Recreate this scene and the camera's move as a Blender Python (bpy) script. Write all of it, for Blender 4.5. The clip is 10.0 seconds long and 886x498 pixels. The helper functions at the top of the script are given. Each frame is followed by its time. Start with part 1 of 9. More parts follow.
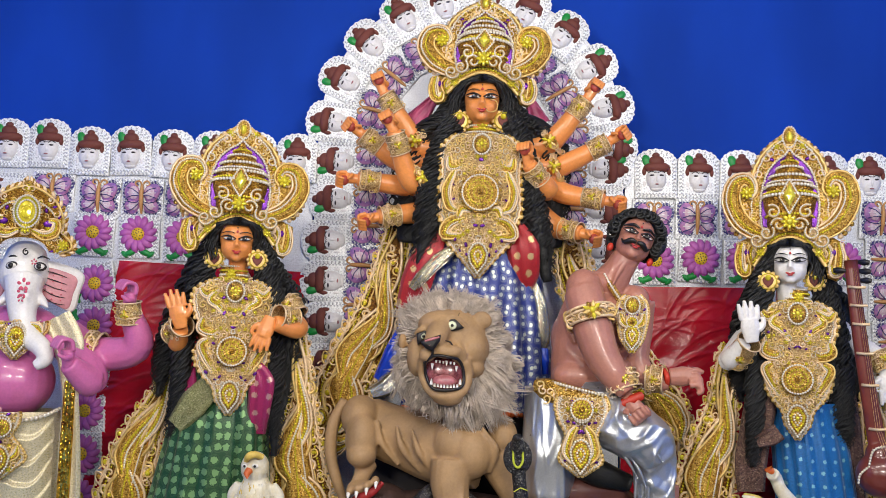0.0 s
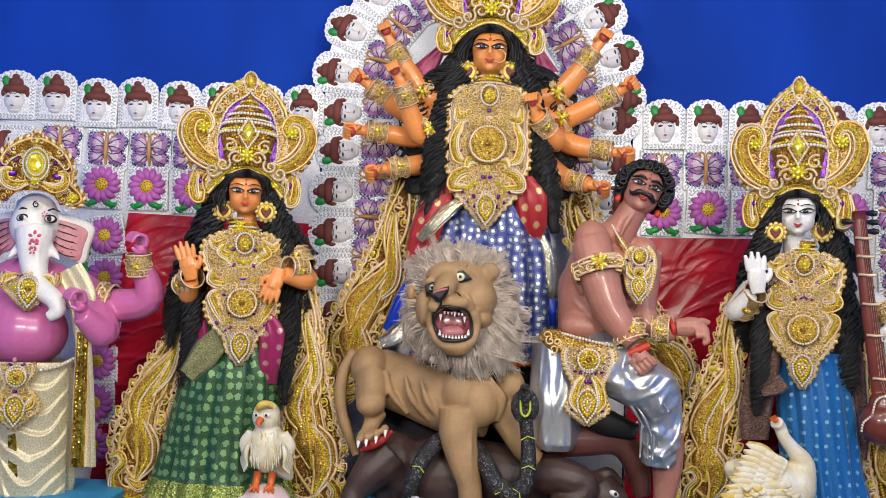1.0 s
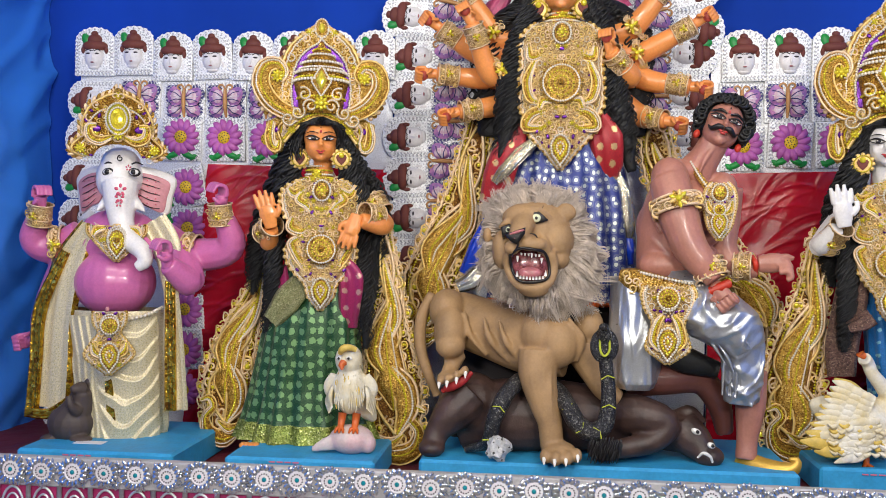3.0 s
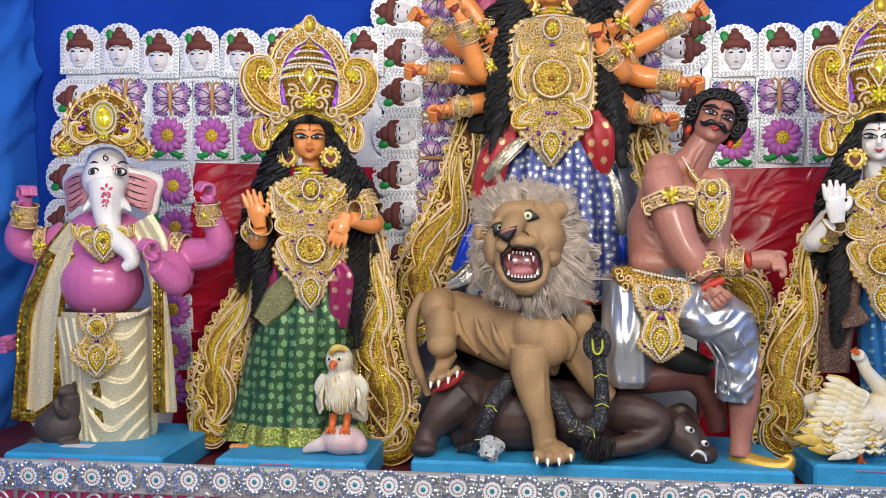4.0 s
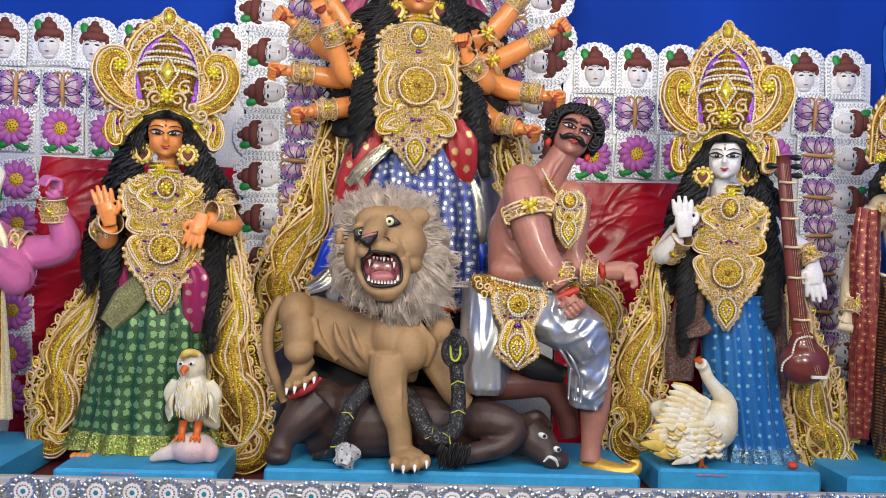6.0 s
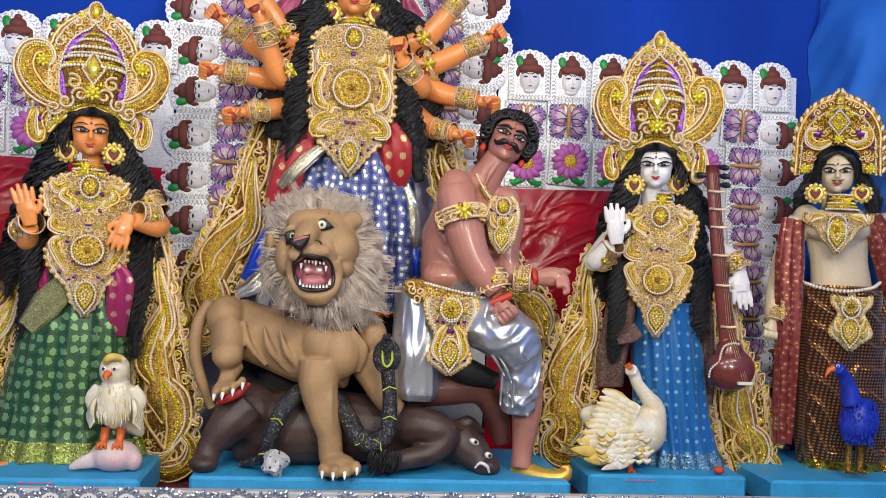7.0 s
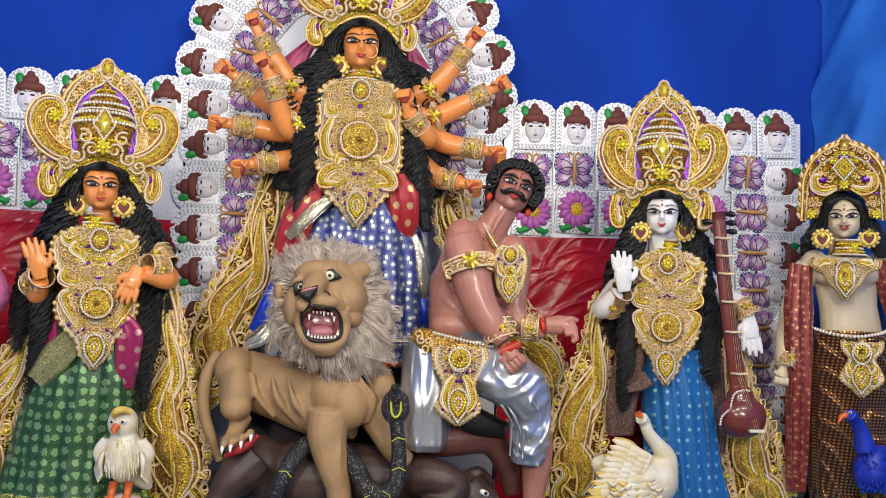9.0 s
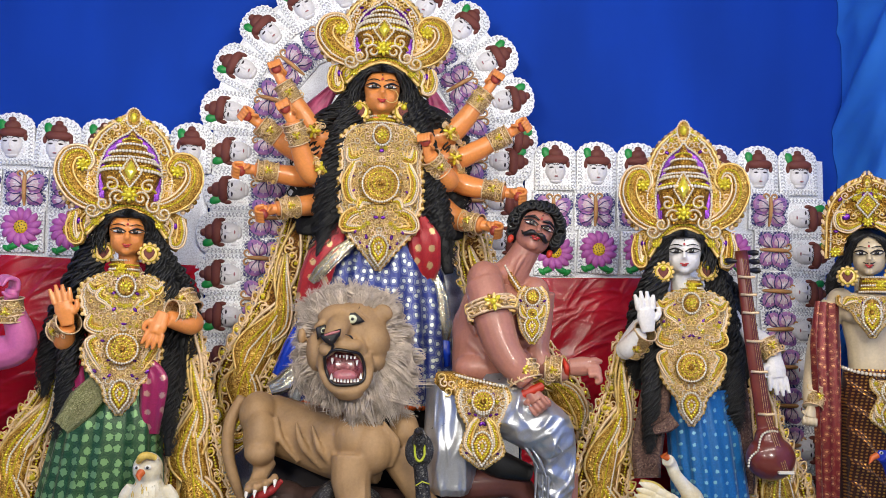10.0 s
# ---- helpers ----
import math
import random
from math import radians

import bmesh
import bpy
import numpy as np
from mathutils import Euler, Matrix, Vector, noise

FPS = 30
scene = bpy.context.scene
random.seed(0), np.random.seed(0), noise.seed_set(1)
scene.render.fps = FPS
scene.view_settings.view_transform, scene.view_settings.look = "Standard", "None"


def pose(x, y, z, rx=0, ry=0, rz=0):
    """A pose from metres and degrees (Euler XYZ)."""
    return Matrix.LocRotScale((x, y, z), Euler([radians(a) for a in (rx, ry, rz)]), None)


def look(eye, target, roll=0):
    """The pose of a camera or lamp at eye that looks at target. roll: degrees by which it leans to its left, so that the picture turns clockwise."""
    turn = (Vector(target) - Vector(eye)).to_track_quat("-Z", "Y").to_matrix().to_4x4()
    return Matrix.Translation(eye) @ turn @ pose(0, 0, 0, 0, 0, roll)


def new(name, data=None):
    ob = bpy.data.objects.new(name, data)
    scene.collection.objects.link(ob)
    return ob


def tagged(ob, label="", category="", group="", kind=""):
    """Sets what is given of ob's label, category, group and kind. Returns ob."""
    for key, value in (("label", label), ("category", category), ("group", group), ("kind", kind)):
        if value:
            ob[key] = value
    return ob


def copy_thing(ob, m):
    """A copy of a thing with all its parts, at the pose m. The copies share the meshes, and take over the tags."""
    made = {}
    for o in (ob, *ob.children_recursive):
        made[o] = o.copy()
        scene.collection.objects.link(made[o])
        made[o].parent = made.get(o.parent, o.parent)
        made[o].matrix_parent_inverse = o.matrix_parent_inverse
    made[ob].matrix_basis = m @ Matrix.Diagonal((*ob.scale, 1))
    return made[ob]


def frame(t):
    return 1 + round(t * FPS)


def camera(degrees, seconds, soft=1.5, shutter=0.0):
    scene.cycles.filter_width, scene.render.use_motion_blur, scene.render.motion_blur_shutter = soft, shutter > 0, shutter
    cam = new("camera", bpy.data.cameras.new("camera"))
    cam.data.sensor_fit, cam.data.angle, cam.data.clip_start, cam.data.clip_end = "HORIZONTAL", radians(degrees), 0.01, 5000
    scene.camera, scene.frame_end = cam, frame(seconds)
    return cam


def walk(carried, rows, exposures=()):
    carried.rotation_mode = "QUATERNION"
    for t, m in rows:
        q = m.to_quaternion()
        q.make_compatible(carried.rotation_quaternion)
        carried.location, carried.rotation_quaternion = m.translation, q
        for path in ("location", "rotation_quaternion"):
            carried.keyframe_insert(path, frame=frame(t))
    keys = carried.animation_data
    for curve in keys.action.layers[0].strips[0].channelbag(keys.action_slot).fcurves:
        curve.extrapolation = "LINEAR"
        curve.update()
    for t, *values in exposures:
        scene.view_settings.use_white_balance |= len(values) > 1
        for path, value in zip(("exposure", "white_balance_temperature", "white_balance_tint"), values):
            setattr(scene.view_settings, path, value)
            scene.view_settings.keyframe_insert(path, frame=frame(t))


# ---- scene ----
from itertools import product

cam = camera(51.03, 10.0, soft=0.9)
# seconds, eye (metres), yaw, pitch, roll (degrees)
ROWS = [
    (0.0, 0.0086, -0.0245, 1.6506, 1.200, 6.003, -2.300),
    (0.5, 0.0050, -0.0280, 1.6502, 1.338, 4.614, -2.294),
    (1.0, -0.0002, -0.0410, 1.6539, 1.578, 2.940, -2.229),
    (1.5, -0.0096, -0.0464, 1.6553, 2.007, 1.376, -2.110),
    (2.0, -0.0115, -0.0465, 1.6495, 3.225, 0.397, -1.840),
    (2.5, -0.0080, -0.0540, 1.6452, 5.070, -0.194, -1.419),
    (2.7, -0.0090, -0.0533, 1.6417, 5.761, -0.371, -1.232),
    (3.8, -0.0180, -0.0128, 1.6562, 6.092, -0.865, -0.376),
    (4.0, -0.0166, -0.0079, 1.6579, 5.534, -0.871, -0.463),
    (4.5, -0.0175, -0.0023, 1.6583, 3.620, -0.830, -0.844),
    (5.0, -0.0126, 0.0111, 1.6571, 1.528, -0.778, -1.187),
    (5.5, -0.0066, 0.0159, 1.6478, -0.588, -0.431, -1.549),
    (5.7, -0.0006, 0.0165, 1.6459, -1.436, -0.311, -1.698),
    (6.8, 0.0068, 0.0315, 1.6446, -6.071, 0.219, -2.530),
    (7.0, 0.0104, 0.0446, 1.6392, -6.783, 0.362, -2.576),
    (7.5, 0.0121, 0.0518, 1.6425, -7.755, 0.568, -2.678),
    (8.0, 0.0128, 0.0420, 1.6454, -7.548, 1.201, -2.561),
    (8.5, 0.0146, 0.0348, 1.6460, -6.928, 2.163, -2.295),
    (9.0, 0.0111, 0.0330, 1.6482, -6.269, 3.258, -2.015),
    (9.5, 0.0119, 0.0284, 1.6539, -5.507, 4.457, -1.762),
    (10.0, 0.0171, 0.0185, 1.6605, -4.765, 5.649, -1.451),
]
walk(cam, [(t, pose(x, y, z, 90 + pitch, roll, yaw)) for t, x, y, z, yaw, pitch, roll in ROWS], exposures=[(0.0, -0.12), (1.8, -0.05), (8.0, -0.05), (9.5, -0.08), (10.0, -0.08)])

# ---- light: an unseen hall, panel lamps under its ceiling, added front fill lamps ----
world = bpy.data.worlds.new("hall_air")
scene.world = world
world.use_nodes = True
world.node_tree.nodes["Background"].inputs[0].default_value = (0.9, 0.95, 1.0, 1)
world.node_tree.nodes["Background"].inputs[1].default_value = 0.01


def area_lamp(eye, target, sx, sy, watts, colour):
    data = bpy.data.lights.new("panel_lamp", "AREA")
    data.shape, data.size, data.size_y, data.energy, data.color = "RECTANGLE", sx, sy, watts, colour
    ob = new("area_lamp_light", data)
    ob.matrix_world = look(eye, target)
    return ob


LAMPS = [(-1.7, 1.3, 4.05), (0.3, 1.1, 4.15), (2.1, 1.4, 4.05)]
# unseen fill lamps, added in front to lift the crowns' shade off the faces
FRONT_FILLS = [(-1.5, -1.0, 2.75), (1.3, -1.0, 2.75)]
for lx, ly, lz in LAMPS:
    area_lamp((lx, ly, lz - 0.06), (lx * 0.7, 4.6, 1.7), 1.2, 0.3, 58, (1.0, 0.945, 0.865))
for lx, ly, lz in FRONT_FILLS:
    area_lamp((lx, ly + 0.06, lz), (lx * 0.5, 4.6, 1.9), 0.9, 0.5, 109, (1.0, 0.945, 0.87))


# ---- materials ----
def nodes_of(name):
    m = bpy.data.materials.new(name)
    m.use_nodes = True
    t = m.node_tree
    return m, t.nodes, t.links, t.nodes["Principled BSDF"]


def rgba(c):
    return (*c, 1)


def grain(ns, ls, coord, scale, detail=4.0, rough=0.6):
    n = ns.new("ShaderNodeTexNoise")
    n.inputs["Scale"].default_value = scale
    n.inputs["Detail"].default_value = detail
    n.inputs["Roughness"].default_value = rough
    ls.new(coord, n.inputs["Vector"])
    return n


def ramp(ns, ls, fac, stops):
    r = ns.new("ShaderNodeValToRGB")
    els = r.color_ramp.elements
    while len(els) < len(stops):
        els.new(0.5)
    for e, (p, c) in zip(els, stops):
        e.position, e.color = p, rgba(c)
    ls.new(fac, r.inputs["Fac"])
    return r


def mixed(ns, ls, fac, a, b):
    m = ns.new("ShaderNodeMix")
    m.data_type = "RGBA"
    for value, k in ((fac, 0), (a, 6), (b, 7)):
        if hasattr(value, "links"):
            ls.new(value, m.inputs[k])
        else:
            m.inputs[k].default_value = rgba(value) if k else value
    return m.outputs[2]


def bumped(ns, ls, bsdf, height, strength, distance=0.004):
    b = ns.new("ShaderNodeBump")
    b.inputs["Strength"].default_value = strength
    b.inputs["Distance"].default_value = distance
    ls.new(height, b.inputs["Height"])
    ls.new(b.outputs["Normal"], bsdf.inputs["Normal"])


def shade(c, k):
    return tuple(min(1.0, x * k) for x in c)


def paint(name, colour, rough=0.45, metal=0.0, var=0.18, big=6.0, small=90.0, bump=0.15, second=None, coat=0.0, sheen=0.0):
    """A plain surface with blotches, fine grain and slight relief."""
    m, ns, ls, p = nodes_of(name)
    co = ns.new("ShaderNodeTexCoord").outputs["Object"]
    a, b = grain(ns, ls, co, big), grain(ns, ls, co, small)
    wide = ramp(ns, ls, a.outputs["Fac"], [(0.3, shade(colour, 1 - var)), (0.7, second or shade(colour, 1 + var))])
    fine = ramp(ns, ls, b.outputs["Fac"], [(0.3, (0.86, 0.86, 0.86)), (0.7, (1, 1, 1))])
    mul = ns.new("ShaderNodeMix")
    mul.data_type, mul.blend_type = "RGBA", "MULTIPLY"
    mul.inputs[0].default_value = 1.0
    ls.new(wide.outputs["Color"], mul.inputs[6])
    ls.new(fine.outputs["Color"], mul.inputs[7])
    ls.new(mul.outputs[2], p.inputs["Base Color"])
    rr = ns.new("ShaderNodeMapRange")
    rr.inputs["To Min"].default_value, rr.inputs["To Max"].default_value = rough * 0.8, min(1, rough * 1.2)
    ls.new(a.outputs["Fac"], rr.inputs["Value"])
    ls.new(rr.outputs["Result"], p.inputs["Roughness"])
    p.inputs["Metallic"].default_value = metal
    p.inputs["Coat Weight"].default_value = coat
    p.inputs["Sheen Weight"].default_value = sheen
    bumped(ns, ls, p, b.outputs["Fac"], bump)
    return m


def flat_coords(ns, ls, sx, sz):
    """Object x and z as a plane's coordinates, for printed cloth."""
    co = ns.new("ShaderNodeTexCoord").outputs["Object"]
    s = ns.new("ShaderNodeSeparateXYZ")
    ls.new(co, s.inputs[0])
    c = ns.new("ShaderNodeCombineXYZ")
    ax, az = ns.new("ShaderNodeMath"), ns.new("ShaderNodeMath")
    ax.operation = az.operation = "MULTIPLY"
    ax.inputs[1].default_value, az.inputs[1].default_value = sx, sz
    ls.new(s.outputs[0], ax.inputs[0])
    ls.new(s.outputs[2], az.inputs[0])
    ls.new(ax.outputs[0], c.inputs[0])
    ls.new(az.outputs[0], c.inputs[1])
    return co, c.outputs[0]


def printed(name, base, spot, per_x, per_z, size, rough=0.45, metal=0.0, jitter=0.25, spot_metal=0.6, lace=0.0, cloth=160.0):
    """Cloth with woven or printed spots, spaced in metres by 1 / per_x and 1 / per_z."""
    m, ns, ls, p = nodes_of(name)
    co, uv = flat_coords(ns, ls, per_x, per_z)
    v = ns.new("ShaderNodeTexVoronoi")
    v.voronoi_dimensions = "2D"
    v.inputs["Scale"].default_value = 1.0
    v.inputs["Randomness"].default_value = jitter
    ls.new(uv, v.inputs["Vector"])
    n = grain(ns, ls, co, cloth)
    wob = ns.new("ShaderNodeMath")
    wob.operation = "MULTIPLY_ADD"
    wob.inputs[1].default_value = 0.35 if cloth > 100 else 0.6
    ls.new(n.outputs["Fac"], wob.inputs[0])
    ls.new(v.outputs["Distance"], wob.inputs[2])
    mask = ramp(ns, ls, wob.outputs[0], [(size + 0.15, (1, 1, 1)), (size + 0.2, (0, 0, 0))])
    body = ramp(ns, ls, n.outputs["Fac"], [(0.35, shade(base, 0.75)), (0.65, shade(base, 1.2))])
    out = mixed(ns, ls, mask.outputs["Color"], body.outputs["Color"], spot)
    if lace:
        ring = ramp(ns, ls, wob.outputs[0], [(size + 0.27, (0, 0, 0)), (size + 0.3, (1, 1, 1)), (size + 0.38, (1, 1, 1)), (size + 0.42, (0, 0, 0))])
        weak = ns.new("ShaderNodeMath")
        weak.operation = "MULTIPLY"
        weak.inputs[1].default_value = lace
        ls.new(ring.outputs["Color"], weak.inputs[0])
        out = mixed(ns, ls, weak.outputs[0], out, spot)
    ls.new(out, p.inputs["Base Color"])
    mm = ns.new("ShaderNodeMath")
    mm.operation = "MULTIPLY_ADD"
    mm.inputs[1].default_value, mm.inputs[2].default_value = spot_metal - metal, metal
    ls.new(mask.outputs["Color"], mm.inputs[0])
    ls.new(mm.outputs[0], p.inputs["Metallic"])
    p.inputs["Roughness"].default_value = rough
    p.inputs["Sheen Weight"].default_value = 0.2
    bumped(ns, ls, p, n.outputs["Fac"], 0.35, 0.003)
    return m


def zari(name, dark, mid, light, cell=190.0, rough=0.32, metal=0.75):
    """Gold thread and sequin work: tiny cells, each with a tone and a facet of its own."""
    m, ns, ls, p = nodes_of(name)
    co = ns.new("ShaderNodeTexCoord").outputs["Object"]
    v = ns.new("ShaderNodeTexVoronoi")
    v.inputs["Scale"].default_value = cell
    ls.new(co, v.inputs["Vector"])
    big = grain(ns, ls, co, 14.0)
    tone = ns.new("ShaderNodeSeparateColor")
    ls.new(v.outputs["Color"], tone.inputs[0])
    c = ramp(ns, ls, tone.outputs[0], [(0.0, dark), (0.45, mid), (0.8, mid), (1.0, light)])
    wide = ramp(ns, ls, big.outputs["Fac"], [(0.35, (0.75, 0.72, 0.7)), (0.65, (1, 1, 1))])
    mul = ns.new("ShaderNodeMix")
    mul.data_type, mul.blend_type = "RGBA", "MULTIPLY"
    mul.inputs[0].default_value = 1.0
    ls.new(c.outputs["Color"], mul.inputs[6])
    ls.new(wide.outputs["Color"], mul.inputs[7])
    ls.new(mul.outputs[2], p.inputs["Base Color"])
    p.inputs["Metallic"].default_value, p.inputs["Roughness"].default_value = metal, rough
    bumped(ns, ls, p, v.outputs["Distance"], 0.9, 0.004)
    return m


def draped(name, colour, rough=0.5, folds=3.0, strength=0.5, gloss=0.5):
    """Hung cloth: long soft wrinkles and a fine weave."""
    m, ns, ls, p = nodes_of(name)
    co = ns.new("ShaderNodeTexCoord").outputs["Object"]
    mp = ns.new("ShaderNodeMapping")
    mp.inputs["Scale"].default_value = (1.0, 1.0, 0.35)
    mp.inputs["Rotation"].default_value = (0, 0.4, 0)
    ls.new(co, mp.inputs["Vector"])
    a, b = grain(ns, ls, mp.outputs["Vector"], folds, 3.0, 0.45), grain(ns, ls, co, 420.0, 2.0)
    # fold shading put into the colour: hollows darker, crests lighter
    c = ramp(ns, ls, a.outputs["Fac"], [(0.3, shade(colour, 0.8)), (0.7, shade(colour, 1.15))])
    ls.new(c.outputs["Color"], p.inputs["Base Color"])
    p.inputs["Roughness"].default_value = rough
    p.inputs["Specular IOR Level"].default_value = gloss
    add = ns.new("ShaderNodeMath")
    add.operation = "MULTIPLY_ADD"
    add.inputs[1].default_value = 0.02
    ls.new(b.outputs["Fac"], add.inputs[0])
    ls.new(a.outputs["Fac"], add.inputs[2])
    bumped(ns, ls, p, add.outputs[0], strength, 0.06)
    return m


BLUE_CLOTH = draped("blue_cloth", (0.006, 0.05, 0.40), 0.75, 1.6, 0.35, 0.12)
# side walls: base blue lightened to carry the light that grazes the satin
SIDE_CLOTH_LIT = draped("blue_satin_lit", (0.04, 0.23, 0.86), 0.36, 1.3, 1.0, 0.5)
RED_PLASTIC = draped("red_plastic", (0.42, 0.008, 0.022), 0.13, 3.2, 0.5)
MAROON = draped("maroon_cloth", (0.12, 0.012, 0.02), 0.6, 5.0, 0.4)
PLINTH_CLOTH = draped("black_cloth", (0.018, 0.012, 0.014), 0.7, 5.0, 0.4)
# hall walls and ceiling are out of view; their greys set the fill light
UNSEEN_HALL_GREY = paint("unseen_hall_grey", (0.20, 0.20, 0.20), 0.7)
FLOOR_GREY = paint("floor_cement", (0.25, 0.24, 0.23), 0.6, small=40)
UNSEEN_CEILING = draped("unseen_ceiling", (0.26, 0.26, 0.26), 0.7, 2.0, 0.4)
PED_BLUE = paint("pedestal_paint", (0.03, 0.32, 0.62), 0.55, var=0.14, big=9, small=60, bump=0.3)
BOARD = printed("lace_board", (0.72, 0.73, 0.76), (0.8, 0.82, 0.86), 70, 70, 0.2, 0.4, 0.1, 0.5, 0.75)
LACE = printed("lace_plaque", (0.82, 0.83, 0.86), (0.34, 0.36, 0.40), 58, 58, 0.12, 0.38, 0.05, 0.35, 0.8)
RELIEF_WHITE = paint("relief_white", (0.78, 0.76, 0.78), 0.5, var=0.06)
RELIEF_BROWN = paint("relief_brown", (0.16, 0.04, 0.03), 0.7)
RELIEF_GREEN = paint("relief_green", (0.01, 0.28, 0.05), 0.45)
RELIEF_INK = paint("relief_ink", (0.03, 0.02, 0.03), 0.5)
RELIEF_LIP = paint("relief_lip", (0.35, 0.12, 0.14), 0.5)
RELIEF_VIOLET = paint("relief_violet", (0.22, 0.12, 0.48), 0.5, second=(0.62, 0.26, 0.46), big=34)
RELIEF_PINK = paint("relief_pink", (0.66, 0.34, 0.48), 0.5, second=(0.76, 0.66, 0.74), big=40)
RELIEF_MAGENTA = paint("relief_magenta", (0.46, 0.06, 0.38), 0.45, second=(0.6, 0.16, 0.52), big=20)
RELIEF_OCHRE = paint("relief_ochre", (0.55, 0.28, 0.1), 0.5)
RELIEF_YELLOW = paint("relief_yellow", (0.75, 0.5, 0.02), 0.5)
MIRROR_BEAD = paint("mirror_bead", (0.86, 0.88, 0.92), 0.12, 0.45, var=0.05, bump=0.0)
GOLD = zari("gold_zari", (0.20, 0.085, 0.012), (0.66, 0.38, 0.065), (1.0, 0.76, 0.22))
GOLD_DEEP = zari("gold_sequin", (0.13, 0.045, 0.006), (0.46, 0.235, 0.03), (0.95, 0.66, 0.12), 210, 0.3, 0.8)
PANEL_GROUND = zari("panel_ground", (0.05, 0.012, 0.008), (0.26, 0.11, 0.02), (0.75, 0.46, 0.08), 200, 0.35, 0.7)
GOLD_PALE = zari("pale_gold_zari", (0.30, 0.15, 0.06), (0.70, 0.48, 0.2), (1.0, 0.85, 0.5), 210, 0.36, 0.6)
GOLD_CORD = paint("gold_cord", (0.80, 0.56, 0.20), 0.4, 0.4, var=0.25, big=40, small=300, bump=0.5)
GOLD_ROSE = paint("rose_gold_cord", (0.86, 0.62, 0.38), 0.4, 0.3, var=0.2, big=40, small=300, bump=0.5)
GEM = paint("yellow_gem", (0.85, 0.66, 0.04), 0.14, 0.35, var=0.3, big=60, coat=0.6)
PEARL = paint("pearl", (0.8, 0.72, 0.58), 0.25, 0.1, var=0.1, coat=0.5)
PURPLE_FOIL = paint("purple_foil", (0.13, 0.016, 0.27), 0.25, 0.5, var=0.4, big=30, small=60, bump=0.6)



# ---- mesh helpers ----
class Shape:
    """Collects faces of several materials and becomes one mesh."""

    def __init__(self):
        self.v, self.f, self.m, self.s, self.n = [], [], [], [], 0

    def add(self, verts, faces, mat=0, smooth=True):
        verts = np.asarray(verts, float).reshape(-1, 3)
        self.v.append(verts)
        n = self.n
        self.f.extend([tuple(i + n for i in f) for f in faces])
        self.m.extend([mat] * len(faces))
        self.s.extend([smooth] * len(faces))
        self.n += len(verts)

    def grid(self, pts, closed=False, mat=0, smooth=True):
        """Quads between rows of points; closed joins each row's ends."""
        pts = np.asarray(pts, float)
        a, b = pts.shape[:2]
        last = b if closed else b - 1
        faces = [(i * b + j, i * b + (j + 1) % b, (i + 1) * b + (j + 1) % b, (i + 1) * b + j) for i in range(a - 1) for j in range(last)]
        self.add(pts.reshape(-1, 3), faces, mat, smooth)

    def ball(self, c, r, mat=0, seg=14, rings=9, turn=(0, 0, 0)):
        r = (r, r, r) if np.isscalar(r) else r
        m = np.array(Euler([radians(a) for a in turn]).to_matrix())
        th = np.linspace(0, math.tau, seg, endpoint=False)
        rows = []
        for k in range(1, rings):
            ph = math.pi * k / rings
            rows.append(np.column_stack([np.cos(th) * math.sin(ph), np.sin(th) * math.sin(ph), np.full(seg, math.cos(ph))]))
        p = np.vstack([[[0, 0, 1]], *rows, [[0, 0, -1]]]) * np.array(r)
        p = p @ m.T + np.array(c)
        n = len(p) - 1
        faces = [(0, 1 + j, 1 + (j + 1) % seg) for j in range(seg)]
        for k in range(rings - 2):
            o = 1 + k * seg
            faces += [(o + j, o + seg + j, o + seg + (j + 1) % seg, o + (j + 1) % seg) for j in range(seg)]
        o = 1 + (rings - 2) * seg
        faces += [(n, o + (j + 1) % seg, o + j) for j in range(seg)]
        self.add(p, faces, mat)

    def tube(self, path, radii, mat=0, n=8, flat=1.0, ends=True):
        """A round or flattened tube along a path; radii: one or one a point."""
        p = np.asarray(path, float)
        r = np.full(len(p), radii) if np.isscalar(radii) else np.interp(np.linspace(0, 1, len(p)), np.linspace(0, 1, len(radii)), radii)
        t = np.gradient(p, axis=0)
        t /= np.linalg.norm(t, axis=1)[:, None] + 1e-9
        ref = np.array([0.0, 1.0, 0.0]) if abs(t[:, 1]).mean() < 0.8 else np.array([1.0, 0, 0])
        a = np.cross(t, ref)
        a /= np.linalg.norm(a, axis=1)[:, None] + 1e-9
        b = np.cross(t, a)
        th = np.linspace(0, math.tau, n, endpoint=False)
        rows = p[:, None] + r[:, None, None] * (np.cos(th)[None, :, None] * a[:, None] + flat * np.sin(th)[None, :, None] * b[:, None])
        o = self.n
        self.grid(rows, True, mat)
        if ends:
            k = len(p)
            self.f += [tuple(o + j for j in range(n)), tuple(o + (k - 1) * n + j for j in reversed(range(n)))]
            self.m += [mat, mat]
            self.s += [True, True]

    def block(self, lo, hi, mat=0, edge=0.006):
        """A box with chamfered edges."""
        lo, hi = np.array(lo, float), np.array(hi, float)
        c, h = (lo + hi) / 2, (hi - lo) / 2
        e = min(edge, h.min() * 0.45)
        v, index = [], {}
        for sg in product((-1, 1), repeat=3):
            for ax in range(3):
                index[sg, ax] = len(v)
                v.append(c + np.array(sg) * (h - [0 if k == ax else e for k in range(3)]))
        faces = []
        for ax in range(3):
            i, j = [k for k in range(3) if k != ax]
            for d in (-1, 1):
                ring = []
                for si, sj in ((-1, -1), (1, -1), (1, 1), (-1, 1)):
                    sg = [0, 0, 0]
                    sg[ax], sg[i], sg[j] = d, si, sj
                    ring.append(index[tuple(sg), ax])
